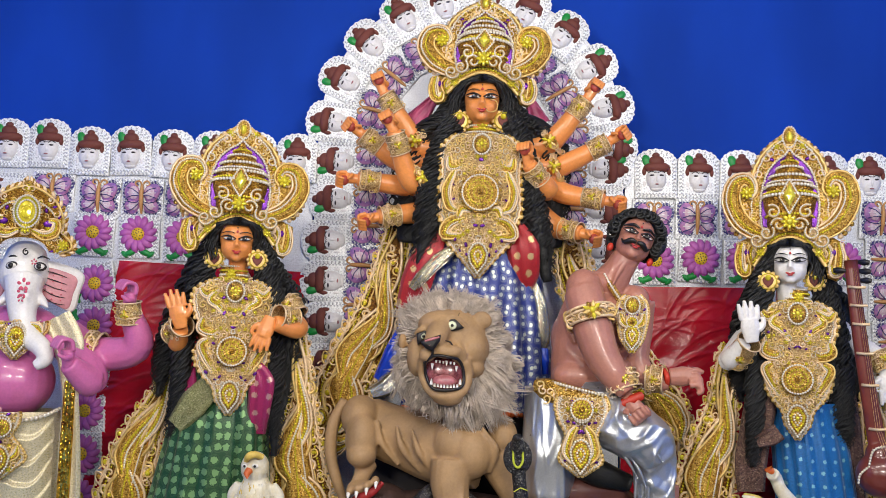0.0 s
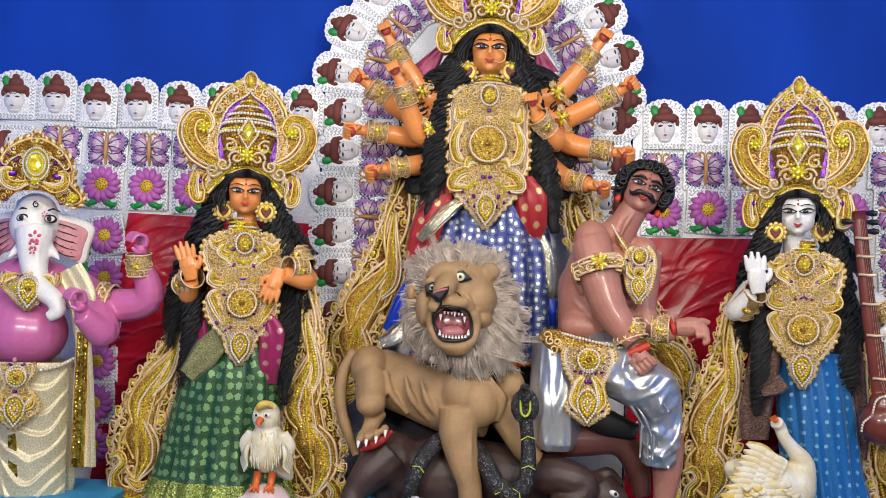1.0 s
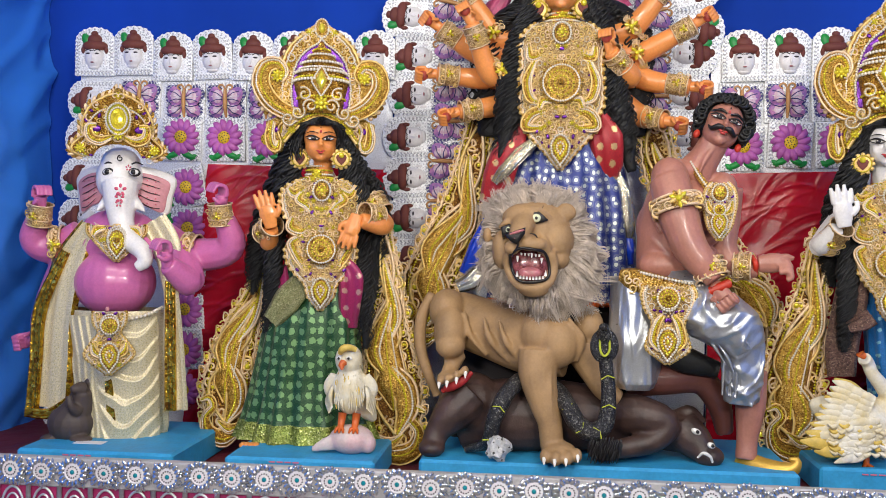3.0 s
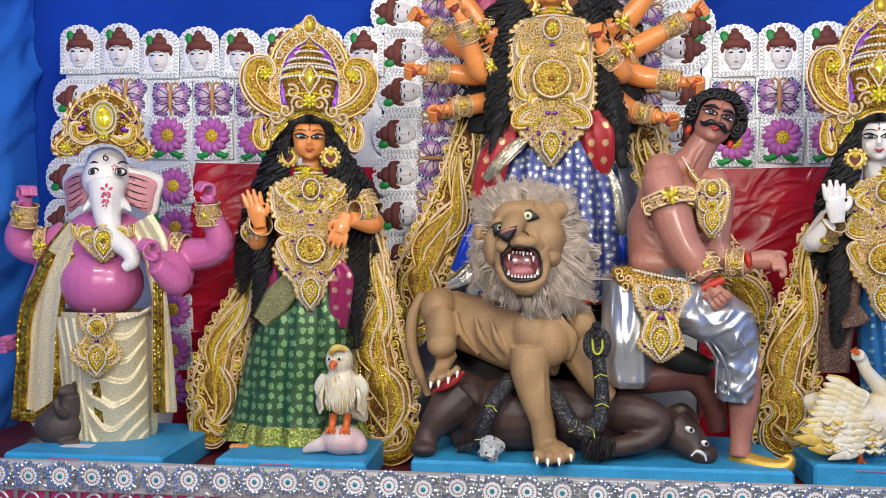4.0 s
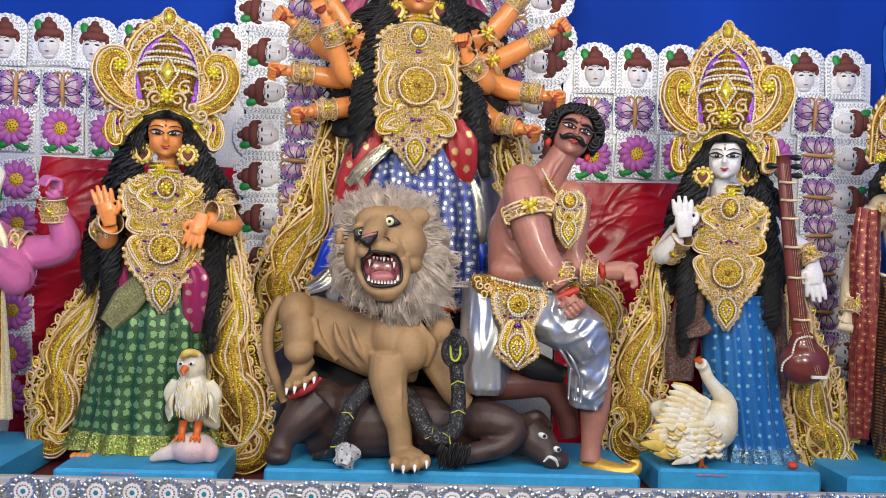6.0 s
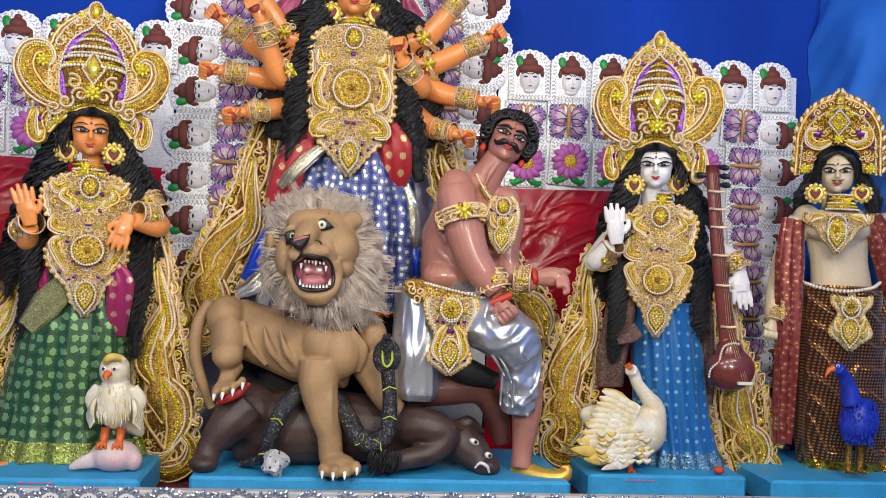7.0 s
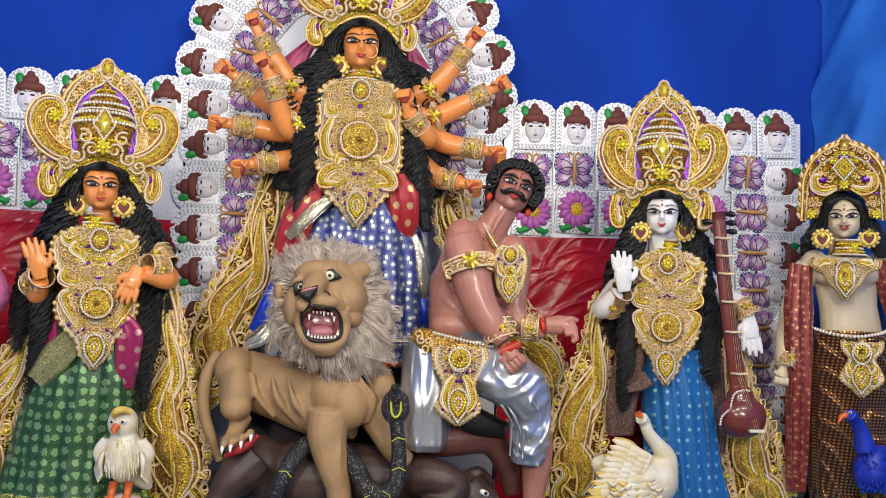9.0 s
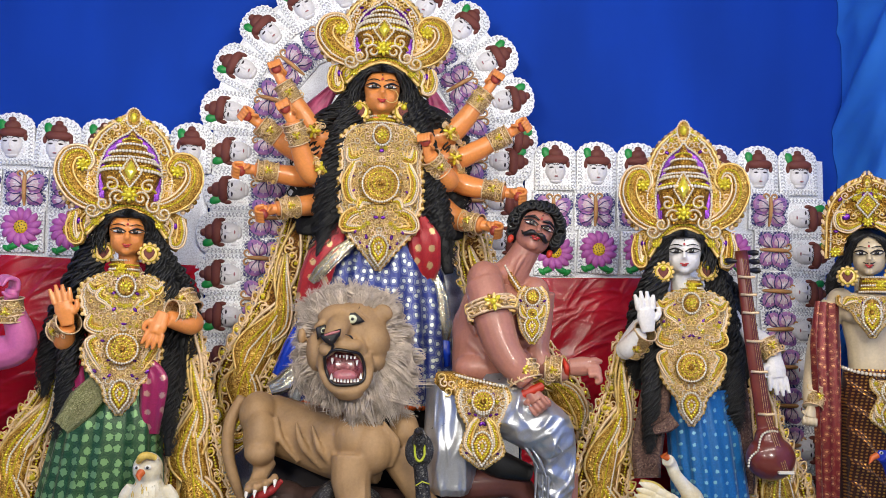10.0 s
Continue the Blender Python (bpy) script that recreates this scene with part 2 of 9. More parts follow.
                faces.append(tuple(ring))
        for ax in range(3):
            i, j = [k for k in range(3) if k != ax]
            for si, sj in product((-1, 1), repeat=2):
                quad = []
                for d, first in ((-1, i), (-1, j), (1, j), (1, i)):
                    sg = [0, 0, 0]
                    sg[ax], sg[i], sg[j] = d, si, sj
                    quad.append(index[tuple(sg), first])
                faces.append(tuple(quad))
        for sg in product((-1, 1), repeat=3):
            faces.append(tuple(index[sg, ax] for ax in range(3)))
        self.add(v, faces, mat, False)

    def plate(self, outline, y, thick, mat=0, dome=0.0, smooth=False):
        """An outline in x and z, as a slab whose front lies at y - thick; dome raises its middle."""
        o = np.asarray(outline, float)
        c = o.mean(0)
        n = len(o)
        rings = [(1.0, 0.0), (1.0, thick * 0.8), (0.96, thick)]
        if dome:
            rings += [(0.75, thick + dome * 0.55), (0.45, thick + dome * 0.9)]
        rows = [np.column_stack([c[0] + (o[:, 0] - c[0]) * k, np.full(n, y - d), c[1] + (o[:, 1] - c[1]) * k]) for k, d in rings]
        self.grid(rows, True, mat, smooth)
        mid = rows[-1].mean(0) - [0, dome * 0.1, 0]
        self.add(np.vstack([rows[-1], mid]), [(j, (j + 1) % n, n) for j in range(n)], mat, smooth)

    def join(self, verts, faces, mat=0):
        self.add(verts, faces, mat)

    def mesh(self, name, mats):
        me = bpy.data.meshes.new(name)
        v = np.vstack(self.v)
        me.from_pydata(v.tolist(), [], self.f)
        for m in mats:
            me.materials.append(m)
        me.polygons.foreach_set("material_index", np.array(self.m, dtype=np.int32))
        me.polygons.foreach_set("use_smooth", np.array(self.s, dtype=bool))
        me.update()
        return me

    def make(self, name, mats, parent=None, base=(0, 0, 0), label="", category="", group="", kind=""):
        """Becomes an object whose origin is base, in its parent's space if it has one."""
        if np.any(base):
            self.v = [x - np.array(base) for x in self.v]
        mats = mats if isinstance(mats, (list, tuple)) else [mats]
        ob = new(name, self.mesh(name, mats))
        if parent is None:
            ob.location = base
        else:
            ob.parent = parent
            ob.location = base
        return tagged(ob, label, category, group, kind)


def holder(name, base, label, category, group="", kind=""):
    ob = new(name)
    ob.location = base
    ob.empty_display_size = 0.05
    return tagged(ob, label, category, group, kind)


def fused(shape, voxel=0.008, rounds=4):
    """One skin over a heap of overlapping forms: vertices and faces."""
    me = shape.mesh("heap", [])
    ob = new("heap", me)
    r = ob.modifiers.new("skin", "REMESH")
    r.mode, r.voxel_size = "VOXEL", voxel
    s = ob.modifiers.new("soften", "SMOOTH")
    s.iterations, s.factor = rounds, 0.5
    got = bpy.data.meshes.new_from_object(ob.evaluated_get(bpy.context.evaluated_depsgraph_get()))
    v = np.empty(len(got.vertices) * 3)
    got.vertices.foreach_get("co", v)
    faces = [tuple(p.vertices) for p in got.polygons]
    bpy.data.objects.remove(ob)
    bpy.data.meshes.remove(got)
    bpy.data.meshes.remove(me)
    return v.reshape(-1, 3), faces


def bend(points, n=24):
    """A smooth path through a few points."""
    p = np.asarray(points, float)
    if len(p) == 2:
        return p[0] + np.linspace(0, 1, n)[:, None] * (p[1] - p[0])
    q = np.vstack([2 * p[0] - p[1], p, 2 * p[-1] - p[-2]])
    out = []
    for u in np.linspace(0, len(p) - 1 - 1e-6, n):
        i = int(u)
        t = u - i
        a, b, c, d = q[i:i + 4]
        out.append(0.5 * (2 * b + (c - a) * t + (2 * a - 5 * b + 4 * c - d) * t * t + (3 * b - a - 3 * c + d) * t ** 3))
    return np.array(out)


def ring(cx, cz, rx, rz, n=28, waves=0, depth=0.0, start=0.0):
    """An oval outline in x and z, scalloped by waves."""
    th = start + np.linspace(0, math.tau, n, endpoint=False)
    k = 1 + depth * np.abs(np.sin(th * waves / 2)) if waves else np.ones(n)
    return np.column_stack([cx + rx * k * np.cos(th), cz + rz * k * np.sin(th)])


def spiral(c, r0, r1, a0, turns, n=22, y=None):
    """A flat spiral in x and z round c, from radius r0 to r1."""
    a = radians(a0) + np.linspace(0, 1, n) * turns * math.tau
    r = np.linspace(r0, r1, n)
    return np.column_stack([c[0] + r * np.cos(a), np.full(n, c[1]), c[2] + r * np.sin(a)])



# ---- the hall: an added shell out of view that bounces light ----
def slab(name, lo, hi, mat, label, edge=0.004):
    s = Shape()
    s.block(lo, hi, 0, edge)
    return s.make(name, mat, base=((lo[0] + hi[0]) / 2, (lo[1] + hi[1]) / 2, lo[2]), label=label, category=name.split("_")[0], kind="structure")


slab("floor", (-6, -5, -0.1), (6, 6.2, 0.0), FLOOR_GREY, "grey cement floor of the hall")
slab("ceiling", (-6, -5, 4.6), (6, 6.2, 4.7), UNSEEN_CEILING, "unseen grey ceiling of the hall, added to bounce light")
slab("wall_south", (-6, -5.1, 0), (6, -5, 4.6), UNSEEN_HALL_GREY, "unseen grey wall behind the viewer, added to bounce light")
slab("wall_east_hall", (6, -5, 0), (6.1, 6.2, 4.6), UNSEEN_HALL_GREY, "unseen grey side wall of the hall, added to bounce light")
slab("wall_west_hall", (-6.1, -5, 0), (-6, 6.2, 4.6), UNSEEN_HALL_GREY, "unseen grey side wall of the hall, added to bounce light")
slab("wall_north_hall", (-6, 6.1, 0), (6, 6.2, 4.6), UNSEEN_HALL_GREY, "unseen grey end wall of the hall, added to bounce light")


def curtain(name, a, b, z0, z1, amp, waves, mat, label, seams=(), pull=0.0):
    """A sheet of hung cloth from a to b, with shallow folds, slanting pulls and a thickness."""
    a, b = np.array(a, float), np.array(b, float)
    d = b - a
    out = np.array([d[1], -d[0]]) / np.linalg.norm(d)
    n, k = (150, 120) if pull else (90, 40)
    front, back = [], []
    for i in range(k + 1):
        w = i / k
        z = z0 + (z1 - z0) * w
        row, rear = [], []
        for j in range(n + 1):
            u = j / n
            f = amp * (noise.noise((u * waves, w * 1.3 + 5, 3.1)) + 0.4 * noise.noise((u * waves * 2.3, w * 4, 9)))
            f *= min(1.0, 5 * u + 0.15, 5 * (1 - u) + 0.15) if pull else 1.0
            f += pull * max(0.0, 0.3 - abs(noise.noise((u * 2.2 + w * 3.0, w * 7.5 - u * 5.5, 4.2)))) + pull * 0.6 * max(0.0, 0.25 - abs(noise.noise((u * 4 + w * 5, w * 15 - u * 9, 1.7))))
            for sz in seams:
                f -= 0.008 * math.exp(-((z - sz - 0.03 * (u - 0.5)) / 0.012) ** 2)
            q = a + d * u + out * f
            row.append((q[0], q[1], z))
            rear.append((q[0] - out[0] * 0.01, q[1] - out[1] * 0.01, z))
        front.append(row)
        back.append(rear)
    s = Shape()
    s.grid(front)
    s.grid(back)
    s.grid([front[0], back[0]])
    s.grid([front[-1], back[-1]])
    s.make(name, mat, label=label, category="wall", kind="structure")


# back wall and side walls of blue cloth
curtain("wall_back", (-3.4, 5.25), (3.1, 5.25), 0.0, 4.6, 0.015, 4, BLUE_CLOTH, "deep blue cloth wall behind the stage, with a faint seam", seams=(3.06,))
curtain("wall_west", (-3.0, 0.8), (-2.98, 5.24), 0.0, 4.6, 0.05, 5, SIDE_CLOTH_LIT, "blue satin cloth side wall with soft folds, its colour lightened for the light on it", pull=0.16)
curtain("wall_east", (2.81, 5.24), (2.93, 0.8), 0.0, 4.6, 0.05, 5, SIDE_CLOTH_LIT, "blue satin cloth side wall with soft folds, its colour lightened for the light on it", pull=0.16)

# lamps under the ceiling
for lx, ly, lz in LAMPS:
    lamp = holder("panel_lamp", (lx, ly, lz), "white panel lamp hanging under the cloth ceiling", "lamp", "hall lamps")
    s = Shape()
    s.block((-0.64, -0.19, 0.0), (0.64, 0.19, 0.05), 0, 0.01)
    s.make("housing", UNSEEN_HALL_GREY, lamp)
    for hx in (-0.5, 0.5):
        s = Shape()
        s.tube([(hx, 0, 0.05), (hx, 0, 4.6 - lz)], 0.006)
        s.make("hanger", UNSEEN_HALL_GREY, lamp)

# housings and stands for the added front fill, out of view
for lx, ly, lz in FRONT_FILLS:
    lamp = holder("front_fill_lamp", (lx, ly, 0), "unseen fill lamp on a stand, added to brighten the faces on the stage", "lamp", "flood lamps")
    s = Shape()
    s.block((-0.48, -0.1, lz - 0.28), (0.48, 0.0, lz + 0.28), 0, 0.02)
    s.make("housing", UNSEEN_HALL_GREY, lamp)
    s = Shape()
    s.tube([(0, -0.06, 0.05), (0, -0.06, lz - 0.2)], 0.02)
    s.make("pole", SIDE_CLOTH_LIT, lamp)
    s = Shape()
    s.block((-0.25, -0.3, 0), (0.25, 0.2, 0.05), 0, 0.01)
    s.make("base_plate", SIDE_CLOTH_LIT, lamp)

# ---- stage ----
DECK, TOP = 0.56, 0.69
stage = holder("stage", (0, 4.5, 0), "low stage dressed in dark maroon cloth", "stage", kind="structure")
s = Shape()
s.block((-2.95, -0.58, 0), (2.7, 0.72, DECK))
s.make("deck", MAROON, stage)


def pedestal(x0, x1, y0, y1, label, z1=TOP):
    s = Shape()
    s.block((x0, y0, DECK), (x1, y1, z1), 0, 0.012)
    return s.make("pedestal", PED_BLUE, base=((x0 + x1) / 2, (y0 + y1) / 2, DECK), label=label, category="pedestal", group="blue pedestals")



pedestal(-2.32, -1.60, 3.84, 4.55, "light blue painted pedestal, worn at its edges, under the elephant-headed statue")
pedestal(-1.37, -0.71, 3.85, 4.55, "light blue painted pedestal under the statue in green")
pedestal(-0.53, 1.07, 3.93, 4.60, "wide light blue painted pedestal under lion and buffalo")
pedestal(1.19, 1.93, 4.08, 4.70, "light blue painted pedestal under the white-faced statue")
pedestal(2.02, 2.70, 4.02, 4.72, "light blue painted pedestal under the statue in brown and gold")

SILVER = paint("silver_trim", (0.72, 0.73, 0.75), 0.3, 0.55, var=0.15, big=30)
TRIM_GREY = paint("trim_backing", (0.5, 0.49, 0.5), 0.5, 0.2)
MIRROR = paint("mirror_petal", (0.8, 0.82, 0.85), 0.1, 0.95, var=0.1, bump=0.0)
TEAL = paint("teal_jewel", (0.01, 0.25, 0.3), 0.15, 0.2, coat=0.7)
TRIM_PINK = draped("magenta_cloth", (0.45, 0.03, 0.15), 0.5, 6, 0.4)

# front border: cloth below, silver band, rosettes
skirt = holder("stage_skirt", (0, 3.80, 0), "magenta cloth skirt of the stage with white looped trim", "stage skirt", kind="structure")
s = Shape()
s.block((-3.0, -0.01, 0), (2.75, 0.02, 0.55), 0, 0.003)
s.make("cloth", TRIM_PINK, skirt)
s = Shape()
s.block((-3.0, -0.03, 0.545), (2.75, 0.02, 0.672), 0, 0.006)
s.make("band", TRIM_GREY, skirt)
for i in range(40):
    x = -2.93 + 0.1415 * i
    s = Shape()
    s.tube([(x + 0.07 + 0.052 * math.cos(a), -0.025, 0.44 + 0.1 * math.sin(a)) for a in np.linspace(0, math.pi, 14)], 0.006, 0, 6)
    s.tube([(x + 0.07 + 0.034 * math.cos(a), -0.025, 0.44 + 0.07 * math.sin(a)) for a in np.linspace(0, math.pi, 12)], 0.005, 0, 6)
    s.tube([(x, -0.025, 0.2), (x, -0.025, 0.55)], 0.012, 0, 6, 0.5)
    s.make("loop", SILVER, skirt)

# silver leaves strewn over the band
s = Shape()
rnd = random.Random(4)
for i in range(1500):
    x, z = rnd.uniform(-2.95, 2.7), rnd.uniform(0.555, 0.664)
    s.ball((x, -0.034, z), (0.008, 0.005, 0.019), 0, 6, 4, (0, rnd.uniform(0, 360), 0))
s.make("silver_leaves", MIRROR, skirt, kind="stuff")

rosette = holder("rosette", (0, 0, 0), "silver mirror rosette with a teal jewel on the stage border", "rosette", "border rosettes")
s = Shape()
s.plate(ring(0, 0, 0.046, 0.046, 24), 0, 0.008, 0, 0.004)
s.tube([(0.042 * math.cos(a), -0.009, 0.042 * math.sin(a)) for a in np.linspace(0, math.tau, 25)], 0.0045, 0, 6, ends=False)
s.make("disc", RELIEF_WHITE, rosette)
for k in range(16):
    a = math.tau * k / 16
    s = Shape()
    s.ball((0, 0, 0), (0.022, 0.006, 0.0125), 0, 8, 5)
    p = s.make("petal", MIRROR, rosette)
    p.location = (0.064 * math.cos(a), -0.008 - 0.003 * (k % 2), 0.064 * math.sin(a))
    p.rotation_euler = (0, -a, 0)
s = Shape()
for k in range(14):
    a = math.tau * k / 14
    s.ball((0.03 * math.cos(a), -0.012, 0.03 * math.sin(a)), 0.0045, 0, 6, 4)
s.make("bead_ring", RELIEF_INK, rosette, kind="stuff")
s = Shape()
s.ball((0, -0.012, 0), (0.013, 0.009, 0.013), 0, 10, 6)
s.make("jewel", TEAL, rosette)
rnd = random.Random(8)
x0, z0 = -2.86, 0.619
rosette.matrix_basis = pose(x0, 3.762, z0)
rosette.scale = (0.8, 0.8, 0.8)
for i in range(1, 40):
    copy_thing(rosette, pose(x0 + 0.1415 * i, 3.762, z0 + rnd.uniform(-0.006, 0.006), rnd.uniform(-6, 6), rnd.uniform(-15, 15), 0))

# ---- white backdrop boards ----
def outline_board(name, pts, y, mat, label, thick=0.02):
    s = Shape()
    s.plate(pts, y, thick, 0)
    return s.make(name, mat, base=(float(np.mean([p[0] for p in pts])), y, float(min(p[1] for p in pts))), label=label, category="backdrop board", kind="structure")


outline_board("backdrop_west", [(-2.64, 0.56), (-0.84, 0.56), (-0.84, 2.72), (-2.63, 2.72)], 5.0, BOARD, "white silvery lace board behind the statues")
outline_board("backdrop_east", [(0.86, 0.56), (2.58, 0.56), (2.55, 2.72), (0.86, 2.72)], 5.0, BOARD, "white silvery lace board behind the statues")
HX, HZ, HR = 0.01, 2.80, 0.84
arc = [(HX + HR * math.cos(a), HZ + HR * math.sin(a)) for a in np.linspace(-0.1, math.pi + 0.1, 40)]
outline_board("backdrop_halo", [(-0.83, 0.56), (0.85, 0.56)] + arc, 4.99, BOARD, "white lace board with a round top behind the tallest statue")

# red sheets over the boards
def sheet(corners, y, label):
    """A red plastic sheet pinned on the board, wrinkled, between four corners (x, z)."""
    (ax, az), (bx, bz), (cx, cz), (dx, dz) = corners
    rows, rear = [], []
    W, U = np.meshgrid(np.linspace(0, 1, 230), np.linspace(0, 1, 170), indexing="ij")
    X = (ax + (bx - ax) * U) * (1 - W) + (dx + (cx - dx) * U) * W
    Z = (az + (bz - az) * U) * (1 - W) + (dz + (cz - dz) * U) * W
    H = np.zeros_like(X)
    rc = random.Random(int(abs(ax) * 100))
    for k in range(60):
        qx, qz, a = rc.uniform(min(ax, dx), max(bx, cx)), rc.uniform(cz + 0.3, az), radians(rc.gauss(24, 14))
        ln, wd = rc.uniform(0.05, 0.22), rc.uniform(0.006, 0.014)
        al, ac = (X - qx) * math.cos(a) + (Z - qz) * math.sin(a), -(X - qx) * math.sin(a) + (Z - qz) * math.cos(a)
        ac = ac + 0.25 * al * al / ln
        H += rc.uniform(0.5, 1.0) * wd * 0.9 * np.exp(-(al / ln) ** 2 - (ac / wd) ** 2)
    for i in range(230):
        r = []
        for j in range(170):
            x, z = X[i, j], Z[i, j]
            f = H[i, j] + 0.004 * noise.noise((x * 5 + z * 4, z * 9 - x * 3, 2)) + 0.02 * max(0.0, 0.2 - abs(noise.noise((x * 3.2 - z * 1.6, z * 5.5 - x * 2.6, 7))))
            r.append((x, y - 0.012 - f, z))
        rows.append(r)
        rear.append([(x, y, z) for x, _, z in r])
    s = Shape()
    s.grid(rows)
    s.grid([rows[0], rear[0]])
    s.grid([rows[-1], rear[-1]])
    s.make("red_sheet", RED_PLASTIC, base=((ax + cx) / 2, y, cz), label=label, category="plastic sheet", group="red sheets")


sheet([(-1.87, 2.045), (-0.86, 2.02), (-0.84, 0.57), (-2.0, 0.57)], 4.968, "glossy wrinkled red plastic sheet pinned on the lace board")
sheet([(0.86, 2.01), (1.62, 2.03), (1.7, 0.57), (0.86, 0.57)], 4.968, "glossy wrinkled red plastic sheet pinned on the lace board")


# ---- relief plaques ----
def plaque_tile(parent, w, h, arch):
    s = Shape()
    top = [(w / 2 * math.cos(a), h * 0.22 + (h * 0.28) * math.sin(a)) for a in np.linspace(0, math.pi, 21)] if arch else [(w / 2, h / 2), (-w / 2, h / 2)]
    pts = [(-w / 2, -h / 2), (w / 2, -h / 2)] + top
    dense = []
    for i in range(len(pts)):
        a, b = np.array(pts[i]), np.array(pts[(i + 1) % len(pts)])
        k = max(1, int(np.linalg.norm(b - a) / 0.011))
        dense += [tuple(a + (b - a) * j / k) for j in range(k)]
    c = np.mean(dense, 0)
    wavy = [tuple(c + (np.array(p) - c) * (1 + 0.035 * (i % 2))) for i, p in enumerate(dense)]
    s.plate(wavy, 0, 0.012, 0, 0.006)
    s.make("tile", LACE, parent)
    s = Shape()
    for i, p in enumerate(dense):
        for k in ((0.93, 0.86) if i % 2 else (0.79,)):
            q = c + (np.array(p) - c) * k
            s.ball((q[0], -0.017, q[1]), (0.0048, 0.003, 0.0048), 0, 5, 4)
    s.make("bead_border", MIRROR_BEAD, parent)


def face_plaque():
    p = holder("face_plaque", (0, 0, 0), "white lace plaque with a painted relief mask in a brown cap", "plaque", "mask plaques")
    plaque_tile(p, 0.222, 0.27, True)
    s = Shape()
    s.ball((0, -0.014, -0.03), (0.056, 0.034, 0.066), 0, 18, 12)
    s.ball((0, -0.044, -0.036), (0.008, 0.010, 0.018), 0, 8, 6)
    s.ball((0, -0.02, -0.088), (0.034, 0.014, 0.014), 0, 10, 6)
    s.ball((-0.062, -0.012, -0.06), (0.01, 0.008, 0.022), 0, 8, 6)
    s.ball((0.062, -0.012, -0.06), (0.01, 0.008, 0.022), 0, 8, 6)
    s.make("mask", RELIEF_WHITE, p)
    s = Shape()
    s.ball((0.004, -0.016, 0.030), (0.074, 0.036, 0.032), 0, 16, 8)
    s.ball((-0.064, -0.014, 0.008), (0.012, 0.018, 0.022), 0, 8, 6)
    s.ball((0.068, -0.014, 0.008), (0.012, 0.018, 0.022), 0, 8, 6)
    s.ball((0.002, -0.014, 0.064), (0.044, 0.028, 0.034), 0, 12, 8)
    s.ball((0.0, -0.012, 0.098), (0.022, 0.022, 0.018), 0, 10, 6)
    s.make("cap", RELIEF_BROWN, p)
    s = Shape()
    s.ball((-0.05, -0.011, 0.068), (0.026, 0.016, 0.038), 0, 10, 6, (0, -18, 0))
    s.make("leaf", RELIEF_GREEN, p)
    s = Shape()
    for sx in (-1, 1):
        s.ball((sx * 0.023, -0.043, -0.017), (0.015, 0.004, 0.0052), 0, 8, 5)
        s.tube([(sx * (0.008 + 0.036 * u), -0.046 + 0.010 * u, -0.004 + 0.010 * math.sin(u * 3)) for u in np.linspace(0, 1, 7)], 0.0024, 0, 4)
    s.tube([(-0.008, -0.049, 0.004), (0.0, -0.050, -0.004), (0.008, -0.049, 0.004)], 0.0016, 0, 4)
    s.make("brow_line", RELIEF_INK, p)
    s = Shape()
    s.ball((0, -0.046, -0.066), (0.011, 0.004, 0.004), 0, 8, 5)
    s.make("lip_line", RELIEF_LIP, p)
    return p


RELIEF_INDIGO = paint("relief_indigo", (0.035, 0.03, 0.16), 0.5)


def butterfly_plaque():
    p = holder("butterfly_plaque", (0, 0, 0), "white lace plaque with a violet and pink relief butterfly", "plaque", "butterfly plaques")
    plaque_tile(p, 0.222, 0.215, False)
    for sx in (-1, 1):
        for z, rx, rz, tilt in ((0.03, 0.038, 0.05, 24), (-0.045, 0.036, 0.036, -30)):
            s = Shape()
            s.plate(np.array([(a[0] * math.cos(radians(tilt * sx)) + a[1] * math.sin(radians(tilt * sx)), -a[0] * math.sin(radians(tilt * sx)) + a[1] * math.cos(radians(tilt * sx))) for a in ring(0, 0, rx, rz, 20, 3, 0.16, 0.6)]) + [sx * 0.052, z], -0.012, 0.012, 0, 0.010, True)
            s.plate(np.array([(a[0] * math.cos(radians(tilt * sx)) + a[1] * math.sin(radians(tilt * sx)), -a[0] * math.sin(radians(tilt * sx)) + a[1] * math.cos(radians(tilt * sx))) for a in ring(0, 0, rx * 1.24, rz * 1.22, 24, 5, 0.2, 0.6)]) + [sx * 0.054, z], -0.008, 0.008, 3)
            s.plate(ring(sx * 0.044, z * 0.95, rx * 0.72, rz * 0.72, 16), -0.029, 0.006, 1, 0.004, True)
            for k in (-1, 0, 1):
                s.tube([(sx * 0.014, -0.040, z * 0.6 + k * 0.006), (sx * 0.044, -0.040, z + k * 0.017), (sx * 0.078, -0.031, z + k * 0.028)], 0.0026, 3 if k else 2, 4)
            s.make("wing", [RELIEF_VIOLET, RELIEF_PINK, RELIEF_WHITE, RELIEF_INDIGO], p)
    s = Shape()
    s.tube(bend([(0, -0.02, -0.085), (0, -0.032, -0.03), (0, -0.034, 0.03), (0, -0.026, 0.075)], 12), [0.006, 0.011, 0.012, 0.008], 0, 8)
    s.make("body", RELIEF_OCHRE, p)
    s = Shape()
    for sx in (-1, 1):
        s.tube(spiral((sx * 0.026, -0.022, 0.078), 0.02, 0.008, 180 if sx > 0 else 0, -0.8 * sx, 14), 0.005, 0, 6)
    s.make("feeler", RELIEF_OCHRE, p)
    return p


